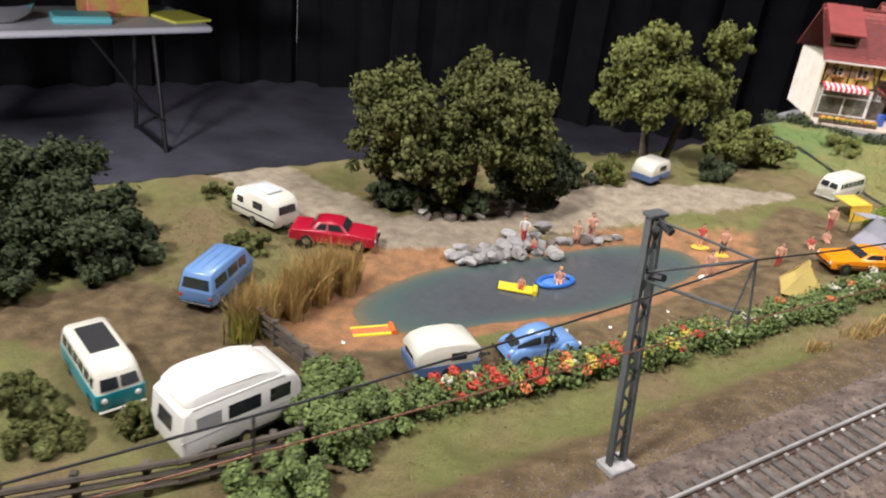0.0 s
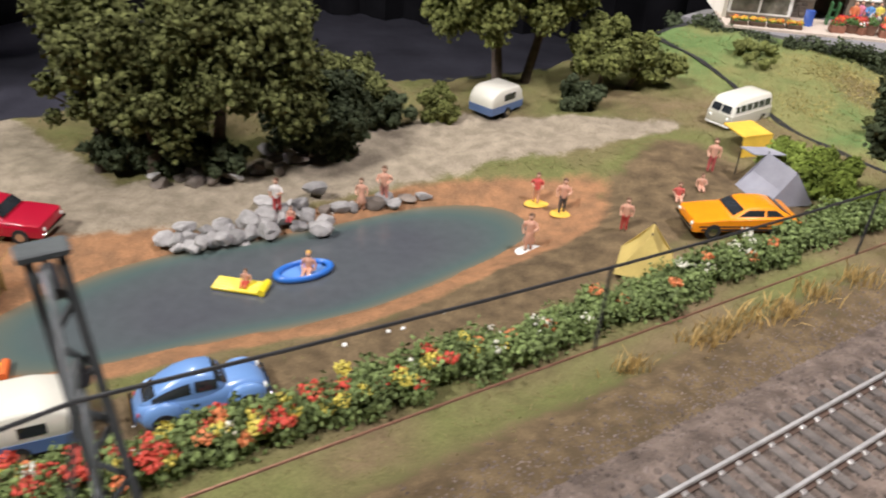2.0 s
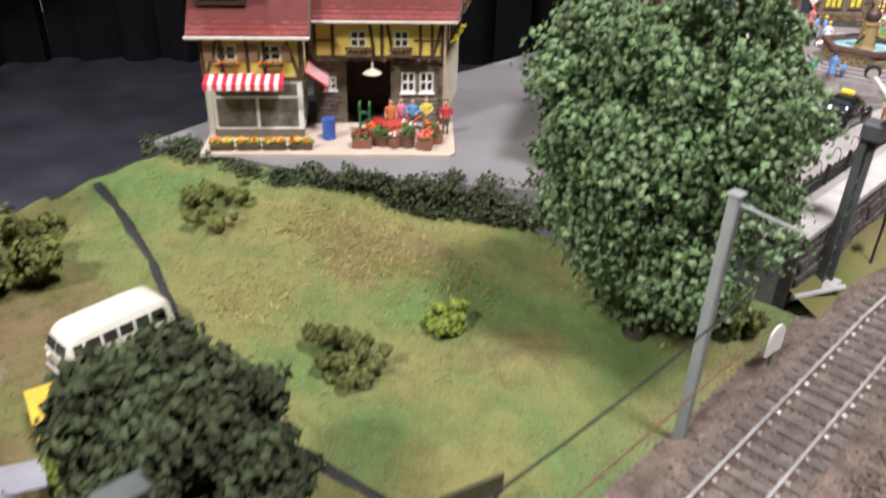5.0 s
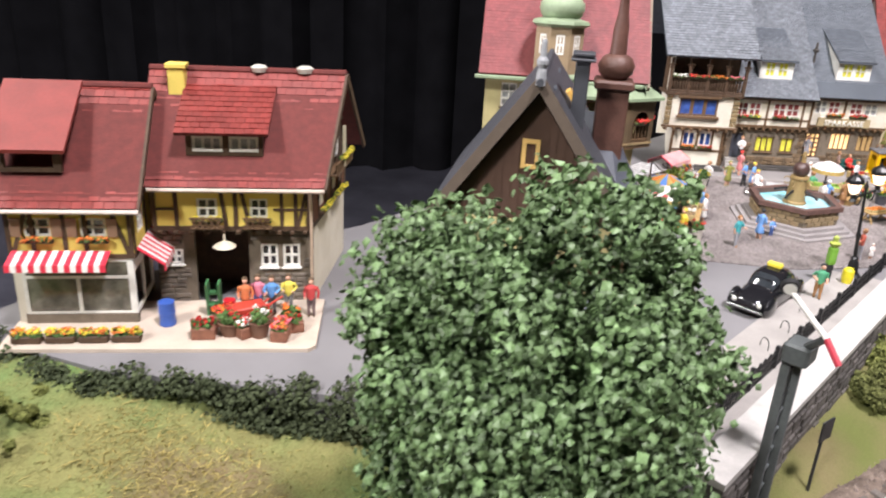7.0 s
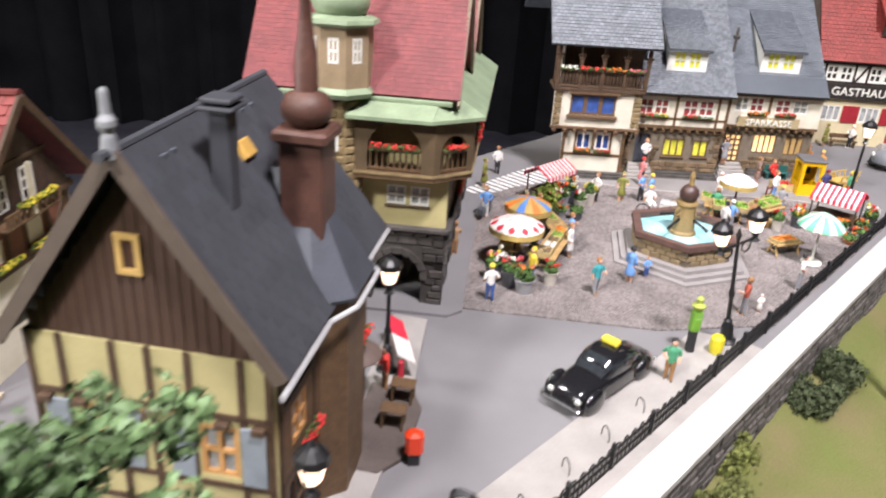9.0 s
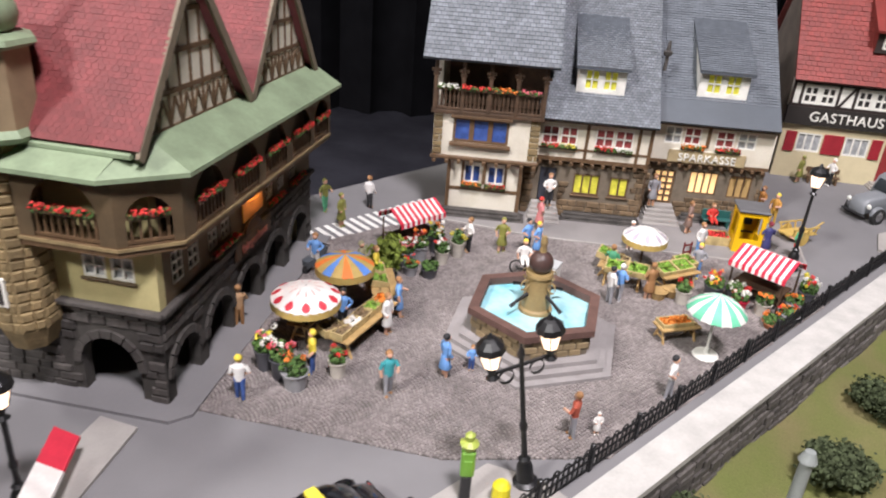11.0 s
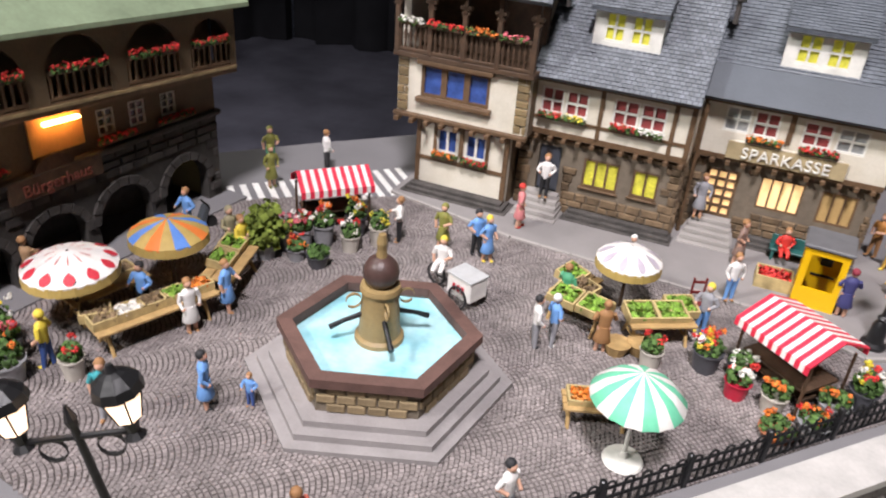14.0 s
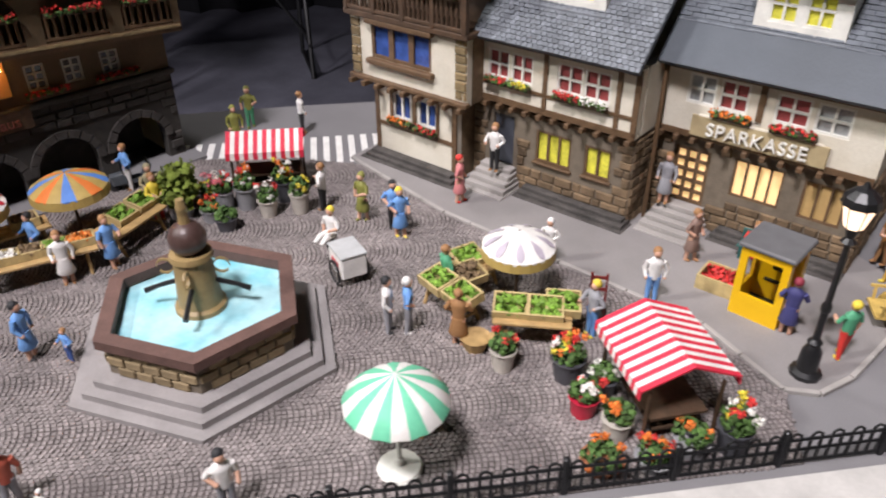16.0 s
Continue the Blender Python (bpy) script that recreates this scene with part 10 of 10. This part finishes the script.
shrunk(caravan(41.2, 61.5, zg(41.2, 61.5), 33, [(-1.5, 0.3), (1.45, 0.3), (1.55, 0.8), (1.68, 1.42), (1.35, 1.72), (0.6, 1.92), (-0.7, 1.92), (-1.4, 1.7), (-1.72, 1.36), (-1.6, 0.8)], 0.98, M_van,
        "small ivory and blue caravan coupled to the beetle", [(0.1, 1.0, 0.9, 1.42)], (1.6, 1.0, 1.66, 1.34, 0.55), skirt=M_cvblue, rear_win=(-1.65, 1.0, -1.7, 1.3, 0.55)), 0.92)
cv = caravan(28.1, 73.5, zg(28.1, 73.5), -27, [(-2.1, 0.4), (2.0, 0.4), (2.15, 0.9), (1.95, 1.75), (1.5, 2.15), (0.5, 2.3), (-1.0, 2.3), (-1.7, 2.1), (-2.1, 1.5), (-2.2, 0.9)], 1.08, M_van,
             "ivory caravan with dark stripe behind the red car", [(-1.5, 1.25, -0.9, 1.7), (0.0, 1.25, 0.9, 1.75)], (2.08, 1.25, 1.96, 1.75, 0.7), band=(0.85, M_dark))
part("roof_hatch", Geo().box(0.1, 0, 2.27, 1.7, 1.2, 0.12, c=0.04), paint((0.62, 0.66, 0.70), 0.2), cv, "pale glossy roof hatch")
shrunk(cv, 0.93)
shrunk(caravan(52.2, 90.3, zg(52.2, 90.3), 56, [(-1.6, 0.4), (1.55, 0.4), (1.7, 0.9), (1.5, 1.6), (1.1, 1.95), (-0.8, 2.0), (-1.3, 1.85), (-1.65, 1.4), (-1.7, 0.9)], 1.0, M_van,
        "small ivory and blue caravan under the tree", [(-0.4, 1.15, 0.7, 1.6)], (1.64, 1.2, 1.5, 1.6, 0.55), skirt=M_cvblue), 0.88)

# beetle
bt = round_car(45.46, 64.31, zg(45.4, 64.3), 34, M_sky, "sky-blue rounded beetle car behind the hedge", [(-2.1, 0.4, 0.6), (-1.95, 0.6, 0.85), (-1.5, 0.7, 1.05), (-0.9, 0.74, 1.1), (0.6, 0.74, 1.15), (1.2, 0.66, 1.12), (1.7, 0.56, 0.98), (2.0, 0.45, 0.75), (2.1, 0.35, 0.55)],
               [(-1.95, 0.35, 0.85), (-1.65, 0.52, 1.12), (-1.2, 0.62, 1.45), (-0.7, 0.67, 1.68), (-0.2, 0.69, 1.76), (0.3, 0.68, 1.7), (0.6, 0.64, 1.45), (0.85, 0.55, 1.1)], (-1.3, 1.35), 0.26, 0.36)
part("running_board", Geo().box(0, 0, 0.32, 1.6, 1.75, 0.08, c=0.02), M_dark, bt)
shrunk(bt, 0.96)

M_bright = gloss("bright_red_paint", (0.40, 0.006, 0.028))
car(32.9, 72.1, zg(32.9, 72.1), 7, M_bright, "glossy red saloon car towing the caravan", length=5.0, width=0.98,
    low=[(-2.5, 0.35), (2.45, 0.32), (2.52, 0.6), (2.4, 0.88), (1.2, 1.0), (0, 1.02), (-1.7, 1.0), (-2.4, 0.98), (-2.55, 0.65)],
    roofline=[(-1.35, 0.98), (0.95, 0.98), (0.55, 1.4), (0.25, 1.5), (-0.7, 1.52), (-1.0, 1.42)])
oc = car(64.15, 78.85, zg(64.2, 78.85), 195, M_orange, "orange sports coupe with dark side stripe", length=5.0, width=0.95, stripe=M_dark,
         low=[(-2.45, 0.35), (2.45, 0.3), (2.52, 0.5), (2.4, 0.78), (1.2, 0.92), (0.4, 0.96), (-1.5, 0.98), (-2.3, 0.95), (-2.5, 0.7)],
         roofline=[(-2.1, 0.92), (0.85, 0.92), (0.15, 1.32), (-0.1, 1.38), (-1.0, 1.38), (-1.45, 1.28)])
part("side_stripe", Geo().box(-0.1, 0, 0.38, 4.4, 1.93, 0.1), M_dark, oc, "broad dark sill stripe")


# ---- tents ----
def ridge_tent(x, y, rz, length, w, h, mat, label, open_end=True, ridge=0.92):
    t = thing("tent", label, "tent", x, y, ground_z(x, y) - 0.05, rz)
    L = length / 2
    for s in (-1, 1):
        a, b = Vector((-L, s * w, 0)), Vector((L, s * w, 0))
        c, d = Vector((L * ridge, 0, h)), Vector((-L * ridge, 0, h))
        m1, m2 = (b + c) / 2 + Vector((0, -s * 0.08, -0.08)), (a + d) / 2 + Vector((0, -s * 0.08, -0.08))
        g = Geo().plate([a, b, m1, m2], (0, -s * 0.03, -0.02)).plate([m2, m1, c, d], (0, -s * 0.03, -0.02))
        part("roof_panel", g, mat, t)
    part("end_panel", Geo().plate([(-L, -w, 0), (-L * ridge, 0, h), (-L, w, 0)], (0.04, 0, 0)), mat, t)
    if open_end:
        for s in (-1, 1):
            part("door_flap", Geo().plate([(L, s * w, 0), (L * ridge, 0, h), (L * 1.02, s * w * 0.72, 0)], (-0.03, 0, 0)), mat, t)
        part("inside", Geo().box(0, 0, 0.02, length * 0.9, w * 1.7, 0.04), M_dark, t, "dark ground sheet")
    else:
        part("end_panel", Geo().plate([(L, -w, 0), (L * ridge, 0, h), (L, w, 0)], (-0.04, 0, 0)), mat, t)
    for s in (-1, 1):
        part("pole", Geo().rod((s * L * (ridge - 0.02), 0, 0), (s * L * (ridge - 0.02), 0, h + 0.06), 0.035, n=6), M_oldwood, t)
    return t


M_tenty = material("yellow_canvas", (0.55, 0.42, 0.13), 0.8, vary=0.12, scale=1, fine=9, bump=0.2)
M_tentg = material("grey_canvas", (0.30, 0.30, 0.34), 0.75, vary=0.12, scale=1, fine=9, bump=0.2)
M_awn = material("golden_canvas", (0.72, 0.46, 0.05), 0.7, vary=0.15, scale=1, fine=9, bump=0.2)
ridge_tent(60.0, 75.2, 80, 2.4, 1.15, 1.75, M_tenty, "small pale yellow squat tent beside the hedge", False, 0.45)
gt = ridge_tent(66.4, 82.2, 112, 2.5, 1.3, 1.7, M_tentg, "grey ridge tent with an open raised porch", True)
part("porch", Geo().plate([(1.1, -1.0, 1.5), (1.1, 0.8, 1.6), (2.4, 0.7, 1.45), (2.4, -0.9, 1.35)], (0, 0, 0.05)), M_tentg, gt, "raised grey porch sheet")
for a, b in ((2.35, 0.65), (2.35, -0.85)):
    part("pole", Geo().rod((a, b, 0), (a, b, 1.4), 0.035, n=6), M_oldwood, gt)
t = thing("windbreak", "golden yellow square canvas shelter behind the tent", "shelter", 65.9, 87.3, ground_z(65.9, 87.3), 30)
part("side_panel", Geo().box(0, -0.8, 0, 1.9, 0.06, 1.15, rx=-8), M_awn, t)
part("side_panel", Geo().box(0.9, 0.1, 0, 0.06, 1.7, 1.08), M_awn, t)
part("roof_panel", Geo().box(0, 0.1, 1.1, 1.9, 1.75, 0.06, rx=4), M_awn, t)

# ---- bathing things and figurines ----
TAN = (0.66, 0.36, 0.25)
HAIR = (0.12, 0.06, 0.03)
for x, y, top, legs, h, sit, lab in ((43.7, 76.3, (0.7, 0.66, 0.62), (0.5, 0.05, 0.05), 1.8, False, "pale figurine standing on the shore rocks"), (44.4, 76.1, TAN, (0.45, 0.04, 0.05), 1.0, True, "tan figurine seated on the rocks"),
                                     (47.0, 78.7, TAN, TAN, 1.7, False, "tan figurine on the far shore"), (47.9, 79.6, TAN, (0.6, 0.25, 0.2), 2.0, False, "tall tan figurine on the far shore"),
                                     (55.2, 81.6, (0.65, 0.10, 0.09), TAN, 1.7, False, "red and tan figurine on the beach"), (56.5, 80.8, TAN, (0.05, 0.05, 0.06), 1.9, False, "tan figurine on the beach"), (55.1, 76.9, TAN, TAN, 1.9, False, "tan figurine at the water's edge"),
                                     (61.9, 81.4, (0.6, 0.12, 0.1), TAN, 1.3, True, "seated red figurine before the tent"), (63.0, 82.2, TAN, TAN, 1.2, True, "seated tan figurine before the tent"), (63.7, 84.2, TAN, (0.5, 0.1, 0.1), 1.9, False, "tan figurine beside the tent"),
                                     (59.2, 78.0, TAN, (0.5, 0.06, 0.05), 1.7, False, "tan figurine behind the yellow tent")):
    z = max(ground_z(x, y), WATER_Z) + (0.55 if "rocks" in lab else 0.0)
    figurine(x, y, z, top, legs, HAIR, h, group="bathers", label=lab, sit=sit)
    if "beach" in lab or "edge" in lab:
        solid("towel", Geo().lathe([(0.62, 0), (0.66, 0.03), (0.6, 0.06)], n=14, sx=1.1, sy=0.7), paint((0.75, 0.45, 0.06), 0.7) if "beach" in lab else M_white, "small round bath mat on the sand", "mat", x + 0.1, y - 0.1, z - 0.005, 30, group="bath mats")


def lilo(x, y, rz, a, b, label):
    t = thing("air_bed", label, "air bed", x, y, WATER_Z + 0.01, rz)
    for i in range(5):
        part("tube", Geo().rod((-1.05, -0.34 + 0.17 * i, 0.1), (0.85, -0.34 + 0.17 * i, 0.1), 0.1, n=8), a if i in (0, 4) else b, t, smooth=60)
    part("pillow", Geo().rod((1.0, -0.42, 0.16), (1.0, 0.42, 0.16), 0.16, n=10), b, t, smooth=60)
    return t


P_ylw, P_orr = gloss("lilo_yellow", (0.78, 0.62, 0.02), 0.4), gloss("lilo_orange", (0.75, 0.16, 0.04), 0.4)
lilo(37.4, 64.2, 28, P_ylw, P_orr, "yellow and orange air bed floating by the bank")
lilo(43.9, 71.3, 0, P_ylw, P_ylw, "bright yellow air bed floating on the pond")
figurine(44.1, 71.4, WATER_Z + 0.2, TAN, (0.6, 0.1, 0.06), HAIR, 1.05, group="bathers", label="tan figurine seated on the yellow air bed", sit=True)
t = thing("dinghy", "blue oval inflatable dinghy floating on the pond", "dinghy", 46.0, 72.9, WATER_Z + 0.01, 38)
rings = [[((1.0 + 0.16 * math.cos(b)) * 1.15 * math.cos(a), (1.0 + 0.16 * math.cos(b)) * 0.62 * math.sin(a), 0.15 + 0.15 * math.sin(b)) for b in [2 * math.pi * j / 8 for j in range(8)]] for a in [2 * math.pi * i / 24 for i in range(25)]]
part("tube", Geo().loft(rings, caps=False), gloss("dinghy_blue", (0.03, 0.16, 0.55), 0.35), t, smooth=60)
part("bottom", Geo().lathe([(1.0, 0.02), (1.0, 0.08)], n=20, sx=1.12, sy=0.6), gloss("dinghy_floor", (0.12, 0.28, 0.62), 0.4), t)
figurine(46.2, 73.0, WATER_Z + 0.1, TAN, TAN, (0.6, 0.33, 0.08), 1.5, group="bathers", label="tan figurine seated in the dinghy", sit=True)

# ---- overhead line ----
M_mast = material("mast_grey", (0.085, 0.095, 0.095), 0.6, vary=0.25, scale=1, fine=8, bump=0.1)
M_postgrey = material("post_grey", (0.24, 0.26, 0.25), 0.6, vary=0.15, scale=1, fine=8, bump=0.1)
M_concrete = material("concrete", (0.42, 0.41, 0.40), 0.85, vary=0.2, scale=2, fine=10, bump=0.3)
M_wire = material("dark_wire", (0.05, 0.05, 0.05), 0.5, 0.5, vary=0.2, bump=0)
M_cuwire = material("copper_wire", (0.33, 0.17, 0.11), 0.45, 0.6, vary=0.2, bump=0)
NX, NY = -RV[0], -RV[1]  # from the masts towards the rails
HUBS = []


def mast(x, y, tx, ty, z1, contact, foot=True):
    z0 = ground_z(x, y) - 0.1
    t = thing("catenary_mast", "dark lattice catenary mast beside the railway", "mast", group="catenary masts")
    lean = Vector((tx - x, ty - y, z1 - z0))
    base = Vector((x, y, z0))
    at = lambda f, a=0, b=0: base + lean * f + Vector((RU[0] * a + NX * b, RU[1] * a + NY * b, 0))
    wd = lambda f: 0.34 - 0.12 * f
    for s in (-1, 1):
        part("leg", Geo().loft([[tuple(at(f, s * wd(f) + da, db)) for da, db in ((-0.07, -0.13), (0.07, -0.13), (0.07, 0.13), (-0.07, 0.13))] for f in (0, 0.5, 1)]), M_mast, t)
    n = 15
    for i in range(n):
        f0, f1 = 0.03 + 0.94 * i / n, 0.03 + 0.94 * (i + 1) / n
        s = 1 if i % 2 else -1
        part("brace", Geo().rod(at(f0, -s * wd(f0)), at(f1, s * wd(f1)), 0.06, n=5), M_mast, t)
    part("cap", Geo().box(tx, ty, z1 - 0.05, 0.75, 0.45, 0.14, math.degrees(math.atan2(RU[1], RU[0])), 0.03), M_mast, t)
    if foot:
        part("foot", Geo().box(x, y, z0 - 0.6, 1.15, 0.9, 0.95, math.degrees(math.atan2(RU[1], RU[0])), 0.05), M_concrete, t, "pale concrete foot")
    u = to_uv(x, y)[0] - 0.6
    hx, hy = to_xy(u, 6.4)
    hub = Vector((hx, hy, z1 + 0.3))
    part("arm", Geo().rod(at(0.985), hub, 0.04, n=6), M_mast, t)
    part("arm", Geo().rod(at(0.80), hub, 0.055, n=6), M_mast, t)
    part("arm", Geo().rod(at(0.77), (hx, hy, contact + 0.35), 0.055, n=6), M_mast, t)
    part("insulator", Geo().rod(at(0.985, 0, 0.25), at(0.97, 0, 0.75), 0.13, n=8), M_dark, t)
    part("insulator", Geo().rod(at(0.8, 0, 0.25), at(0.815, 0, 0.75), 0.13, n=8), M_dark, t)
    part("hanger", Geo().rod(hub, (hx + 0.25, hy - 0.2, contact), 0.035, n=6), M_mast, t)
    part("hanger", Geo().rod(hub, (hx - 0.3, hy - 0.25, contact), 0.035, n=6), M_mast, t)
    HUBS.append((u, z1 + 0.3, contact))


mast(48.7, 55.7, 48.0, 55.85, 28.6, 26.9)
mast(72.7, 76.3, 72.2, 76.5, 27.6, 25.7)
HUBS = [(45.0, 28.2, 27.4)] + HUBS + [(118.9, 27.6, 25.6)]
wire = thing("overhead_wire", "dark messenger and copper contact wire above the track", "wire")
for (u0, a0, c0), (u1, a1, c1) in zip(HUBS, HUBS[1:]):
    rings, low = [], []
    for i in range(13):
        f = i / 12
        x, y = bend(u0 + (u1 - u0) * f, 6.4)
        zz = a0 + (a1 - a0) * f - 2.0 * f * (1 - f)
        rings.append((x, y, zz))
        low.append((x, y, c0 + (c1 - c0) * f))
    for path, nm, mt, rad in ((rings, "messenger_wire", M_wire, 0.028), (low, "contact_wire", M_cuwire, 0.024)):
        skin = []
        for p, q in zip(path, path[1:] + [tuple(2 * Vector(path[-1]) - Vector(path[-2]))]):
            d = (Vector(q) - Vector(p)).to_track_quat("Z", "Y").to_matrix()
            skin.append([tuple(Vector(p) + d @ Vector((rad * math.cos(k * 1.0472), rad * math.sin(k * 1.0472), 0))) for k in range(6)])
        part(nm, Geo().loft(skin), mt, wire)
    for i in (3, 6, 9) if u1 < 110 else ():
        part("dropper", Geo().rod(rings[i], low[i], 0.03, n=5), M_wire, wire)
t = thing("post", "plain pale grey post beside the track", "post", 85.0, 86.5, ground_z(85.0, 86.5))
part("pole", Geo().box(0, 0, -0.2, 0.34, 0.34, 8.9, 41, 0.05), M_postgrey, t)
part("cap", Geo().box(0, 0, 8.68, 0.42, 0.42, 0.12, 41, 0.03), M_postgrey, t)
part("arm", Geo().rod((0, 0, 8.5), (1.3, -1.5, 8.3), 0.05, n=6), M_postgrey, t)
t = thing("signal_mast", "dark signal mast with box and red-white arm", "signal", 94.2, 95.3, 19.0)
part("pole", Geo().box(-0.22, 0, 0, 0.14, 0.3, 7.0, 41, 0.02), M_mast, t)
part("pole", Geo().box(0.22, 0.1, 0, 0.14, 0.3, 7.0, 41, 0.02), M_mast, t)
for i in range(9):
    part("brace", Geo().box(0, 0.05, 0.3 + i * 0.75, 0.5, 0.1, 0.1, 41), M_mast, t)
part("box", Geo().box(0.05, -0.1, 6.7, 0.95, 0.8, 0.7, 41, 0.08), M_mast, t, "dark grey drive box")
part("arm", Geo().rod((-0.95, -0.35, 9.3), (0.0, -1.2, 8.1), 0.09, n=8), M_white, t, "white semaphore arm")
part("arm_tip", Geo().rod((0.0, -1.2, 8.1), (0.2, -1.75, 7.5), 0.1, n=8), paint((0.42, 0.03, 0.05), 0.5), t, "red end of the arm")
part("bracket", Geo().rod((0.05, -0.2, 7.2), (0.0, -1.2, 8.1), 0.12, n=6), M_mast, t)
part("disc", Geo().rod((-0.98, -0.42, 9.34), (-0.92, -0.28, 9.4), 0.27, n=18), M_dark, t)
part("disc_face", Geo().rod((-1.0, -0.46, 9.33), (-0.97, -0.40, 9.345), 0.19, n=18), M_white, t, "white round disc")
part("foot", Geo().box(0, 0, -0.4, 1.3, 1.0, 0.7, 41, 0.05), M_concrete, t)
part("cable_duct", Geo().rod((0.5, -0.6, 0.35), (-2.2, -1.6, 0.5), 0.12, n=8), M_concrete, t)
t = thing("sign", "small black square sign on a thin post", "sign", 97.3, 97.0, 19.0, 30)
part("plate", Geo().box(0, 0, 2.4, 0.75, 0.08, 0.85, c=0.02), M_dark, t)
part("post", Geo().rod((0, 0.08, -0.2), (0, 0.08, 2.5), 0.06, n=6), M_dark, t)
t = thing("sign", "pale round-topped marker board on a stick", "sign", 89.5, 90.0, ground_z(89.5, 90.0), 35)
part("board", Geo().plate([(-0.5, 0, 0.8)] + [(0.5 * math.cos(a), 0, 1.5 + 0.5 * math.sin(a)) for a in [math.pi * (1 - k / 8) for k in range(9)]] + [(0.5, 0, 0.8)], (0, 0.08, 0)), M_white, t)
part("post", Geo().rod((0, 0.04, -0.2), (0, 0.04, 0.9), 0.06, n=6), M_oldwood, t)
t = thing("post", "grey wooden post on the grass strip", "post", 115.6, 110.4, 19.0)
part("pole", Geo().lathe([(0.24, -0.2), (0.2, 4.6), (0.3, 4.65), (0.16, 5.0)], n=10), M_postgrey, t, smooth=40)
t = thing("sign", "small dark notice board on two posts", "sign", 78.0, 83.2, ground_z(78.0, 83.2), 25)
part("board", Geo().box(0, 0, 1.0, 2.0, 0.12, 0.75, c=0.03), material("dark_board", (0.07, 0.065, 0.03), 0.7, vary=0.25), t)
for s in (-0.8, 0.8):
    part("leg", Geo().box(s, 0, -0.1, 0.12, 0.12, 1.2), M_oldwood, t)

# ---- hall furniture far below ----
TX0, TY0 = -243.6, 408.6
M_tabletop = material("pale_tabletop", (0.42, 0.43, 0.46), 0.5, vary=0.1, scale=0.05, fine=1)
t = thing("folding_table", "long pale folding table in the hall", "table", TX0, TY0, FLOOR, 49)
part("top", Geo().box(0, 0, 72, 180, 70, 3.5, c=1), M_tabletop, t)
for x in (-62, 62):
    for y in (-26, 26):
        part("leg", Geo().rod((x, y, 0), (x * 1.0, y * 0.6, 72), 1.4, n=8), M_iron, t)
    part("crossbar", Geo().rod((x, -26, 20), (x, 26, 20), 1.2, n=8).rod((x, -26, 2), (x, 26, 2), 1.2, n=8), M_iron, t)
    part("strut", Geo().rod((x, 0, 20), (x * 0.45, 0, 71), 1.0, n=8), M_iron, t)


def on_table(a, b):
    c, s = math.cos(radians(49)), math.sin(radians(49))
    return TX0 + a * c - b * s, TY0 + a * s + b * c, FLOOR + 75.5


x, y, z = on_table(48, 8)
solid("cardboard_box", Geo().box(0, 0, 0, 34, 22, 26, c=0.5), material("printed_card", (0.35, 0.33, 0.05), 0.6, vary=0.3, scale=0.08, rgb2=(0.5, 0.12, 0.1), fine=0.5), "colourful printed cardboard box on the table", "box", x, y, z, 49)
x, y, z = on_table(80, -8)
solid("paper", Geo().box(0, 0, 0, 24, 32, 1.5, c=0.3), paint((0.5, 0.5, 0.08), 0.6), "yellow stack of leaflets on the table", "paper", x, y, z, 60)
x, y, z = on_table(25, -12)
solid("tray", Geo().box(0, 0, 0, 30, 20, 4, c=1), paint((0.1, 0.38, 0.42), 0.5), "teal plastic tray on the table", "tray", x, y, z, 40)
x, y, z = on_table(-15, -6)
solid("bowl", Geo().lathe([(10, 0), (17, 5), (19, 10), (18, 10), (9, 2)], n=20), M_chrome, "shiny metal bowl on the table", "bowl", x, y, z, smooth=50)
x, y, z = on_table(-60, -48)
t = thing("chair", "black tubular chair beside the table", "chair", x, y, FLOOR, 30)
part("seat", Geo().box(0, 0, 44, 42, 42, 6, c=2), M_cloth, t)
part("backrest", Geo().box(-20, 0, 60, 5, 42, 38, c=2), M_cloth, t)
for a in (-19, 19):
    for b in (-19, 19):
        part("leg", Geo().rod((a, b, 0), (a, b, 46 if a > 0 else 90), 1.3, n=8), M_chrome, t)

# ---- stones of the retaining wall ----
ang = math.degrees(math.atan2(RU[1], RU[0]))
rng = np.random.default_rng(88)
M_wallblock = material("wall_block", (0.10, 0.09, 0.082), 0.9, vary=0.3, scale=2, fine=9, bump=0.6, obj=0.35, island=0.3)
block_me = [mesh_of("stone", Geo().box(0, 0, 0, w, 0.2, 0.36, c=0.045), M_wallblock) for w in (0.62, 0.78, 0.94, 1.1)]
rest = Geo()
for c in range(7):
    u = 131.2 + 0.3 * (c % 2)
    while u < 189:
        k = int(rng.integers(0, 4))
        w = (0.62, 0.78, 0.94, 1.1)[k] + 0.06
        x, y = to_xy(u + w / 2, 9.9 + rng.uniform(-0.04, 0.04))
        if u < 168:
            q = part("stone", block_me[k], None, wall)
            q.matrix_basis = place(x, y, 18.95 + 0.42 * c, ang)
        else:
            rest.box(x, y, 18.95 + 0.42 * c, w - 0.06, 0.2, 0.36, ang, 0.045)
        u += w
rest = part("far_stones", rest, M_wallblock, wall)
tagged(rest, "", "", "", "stuff")
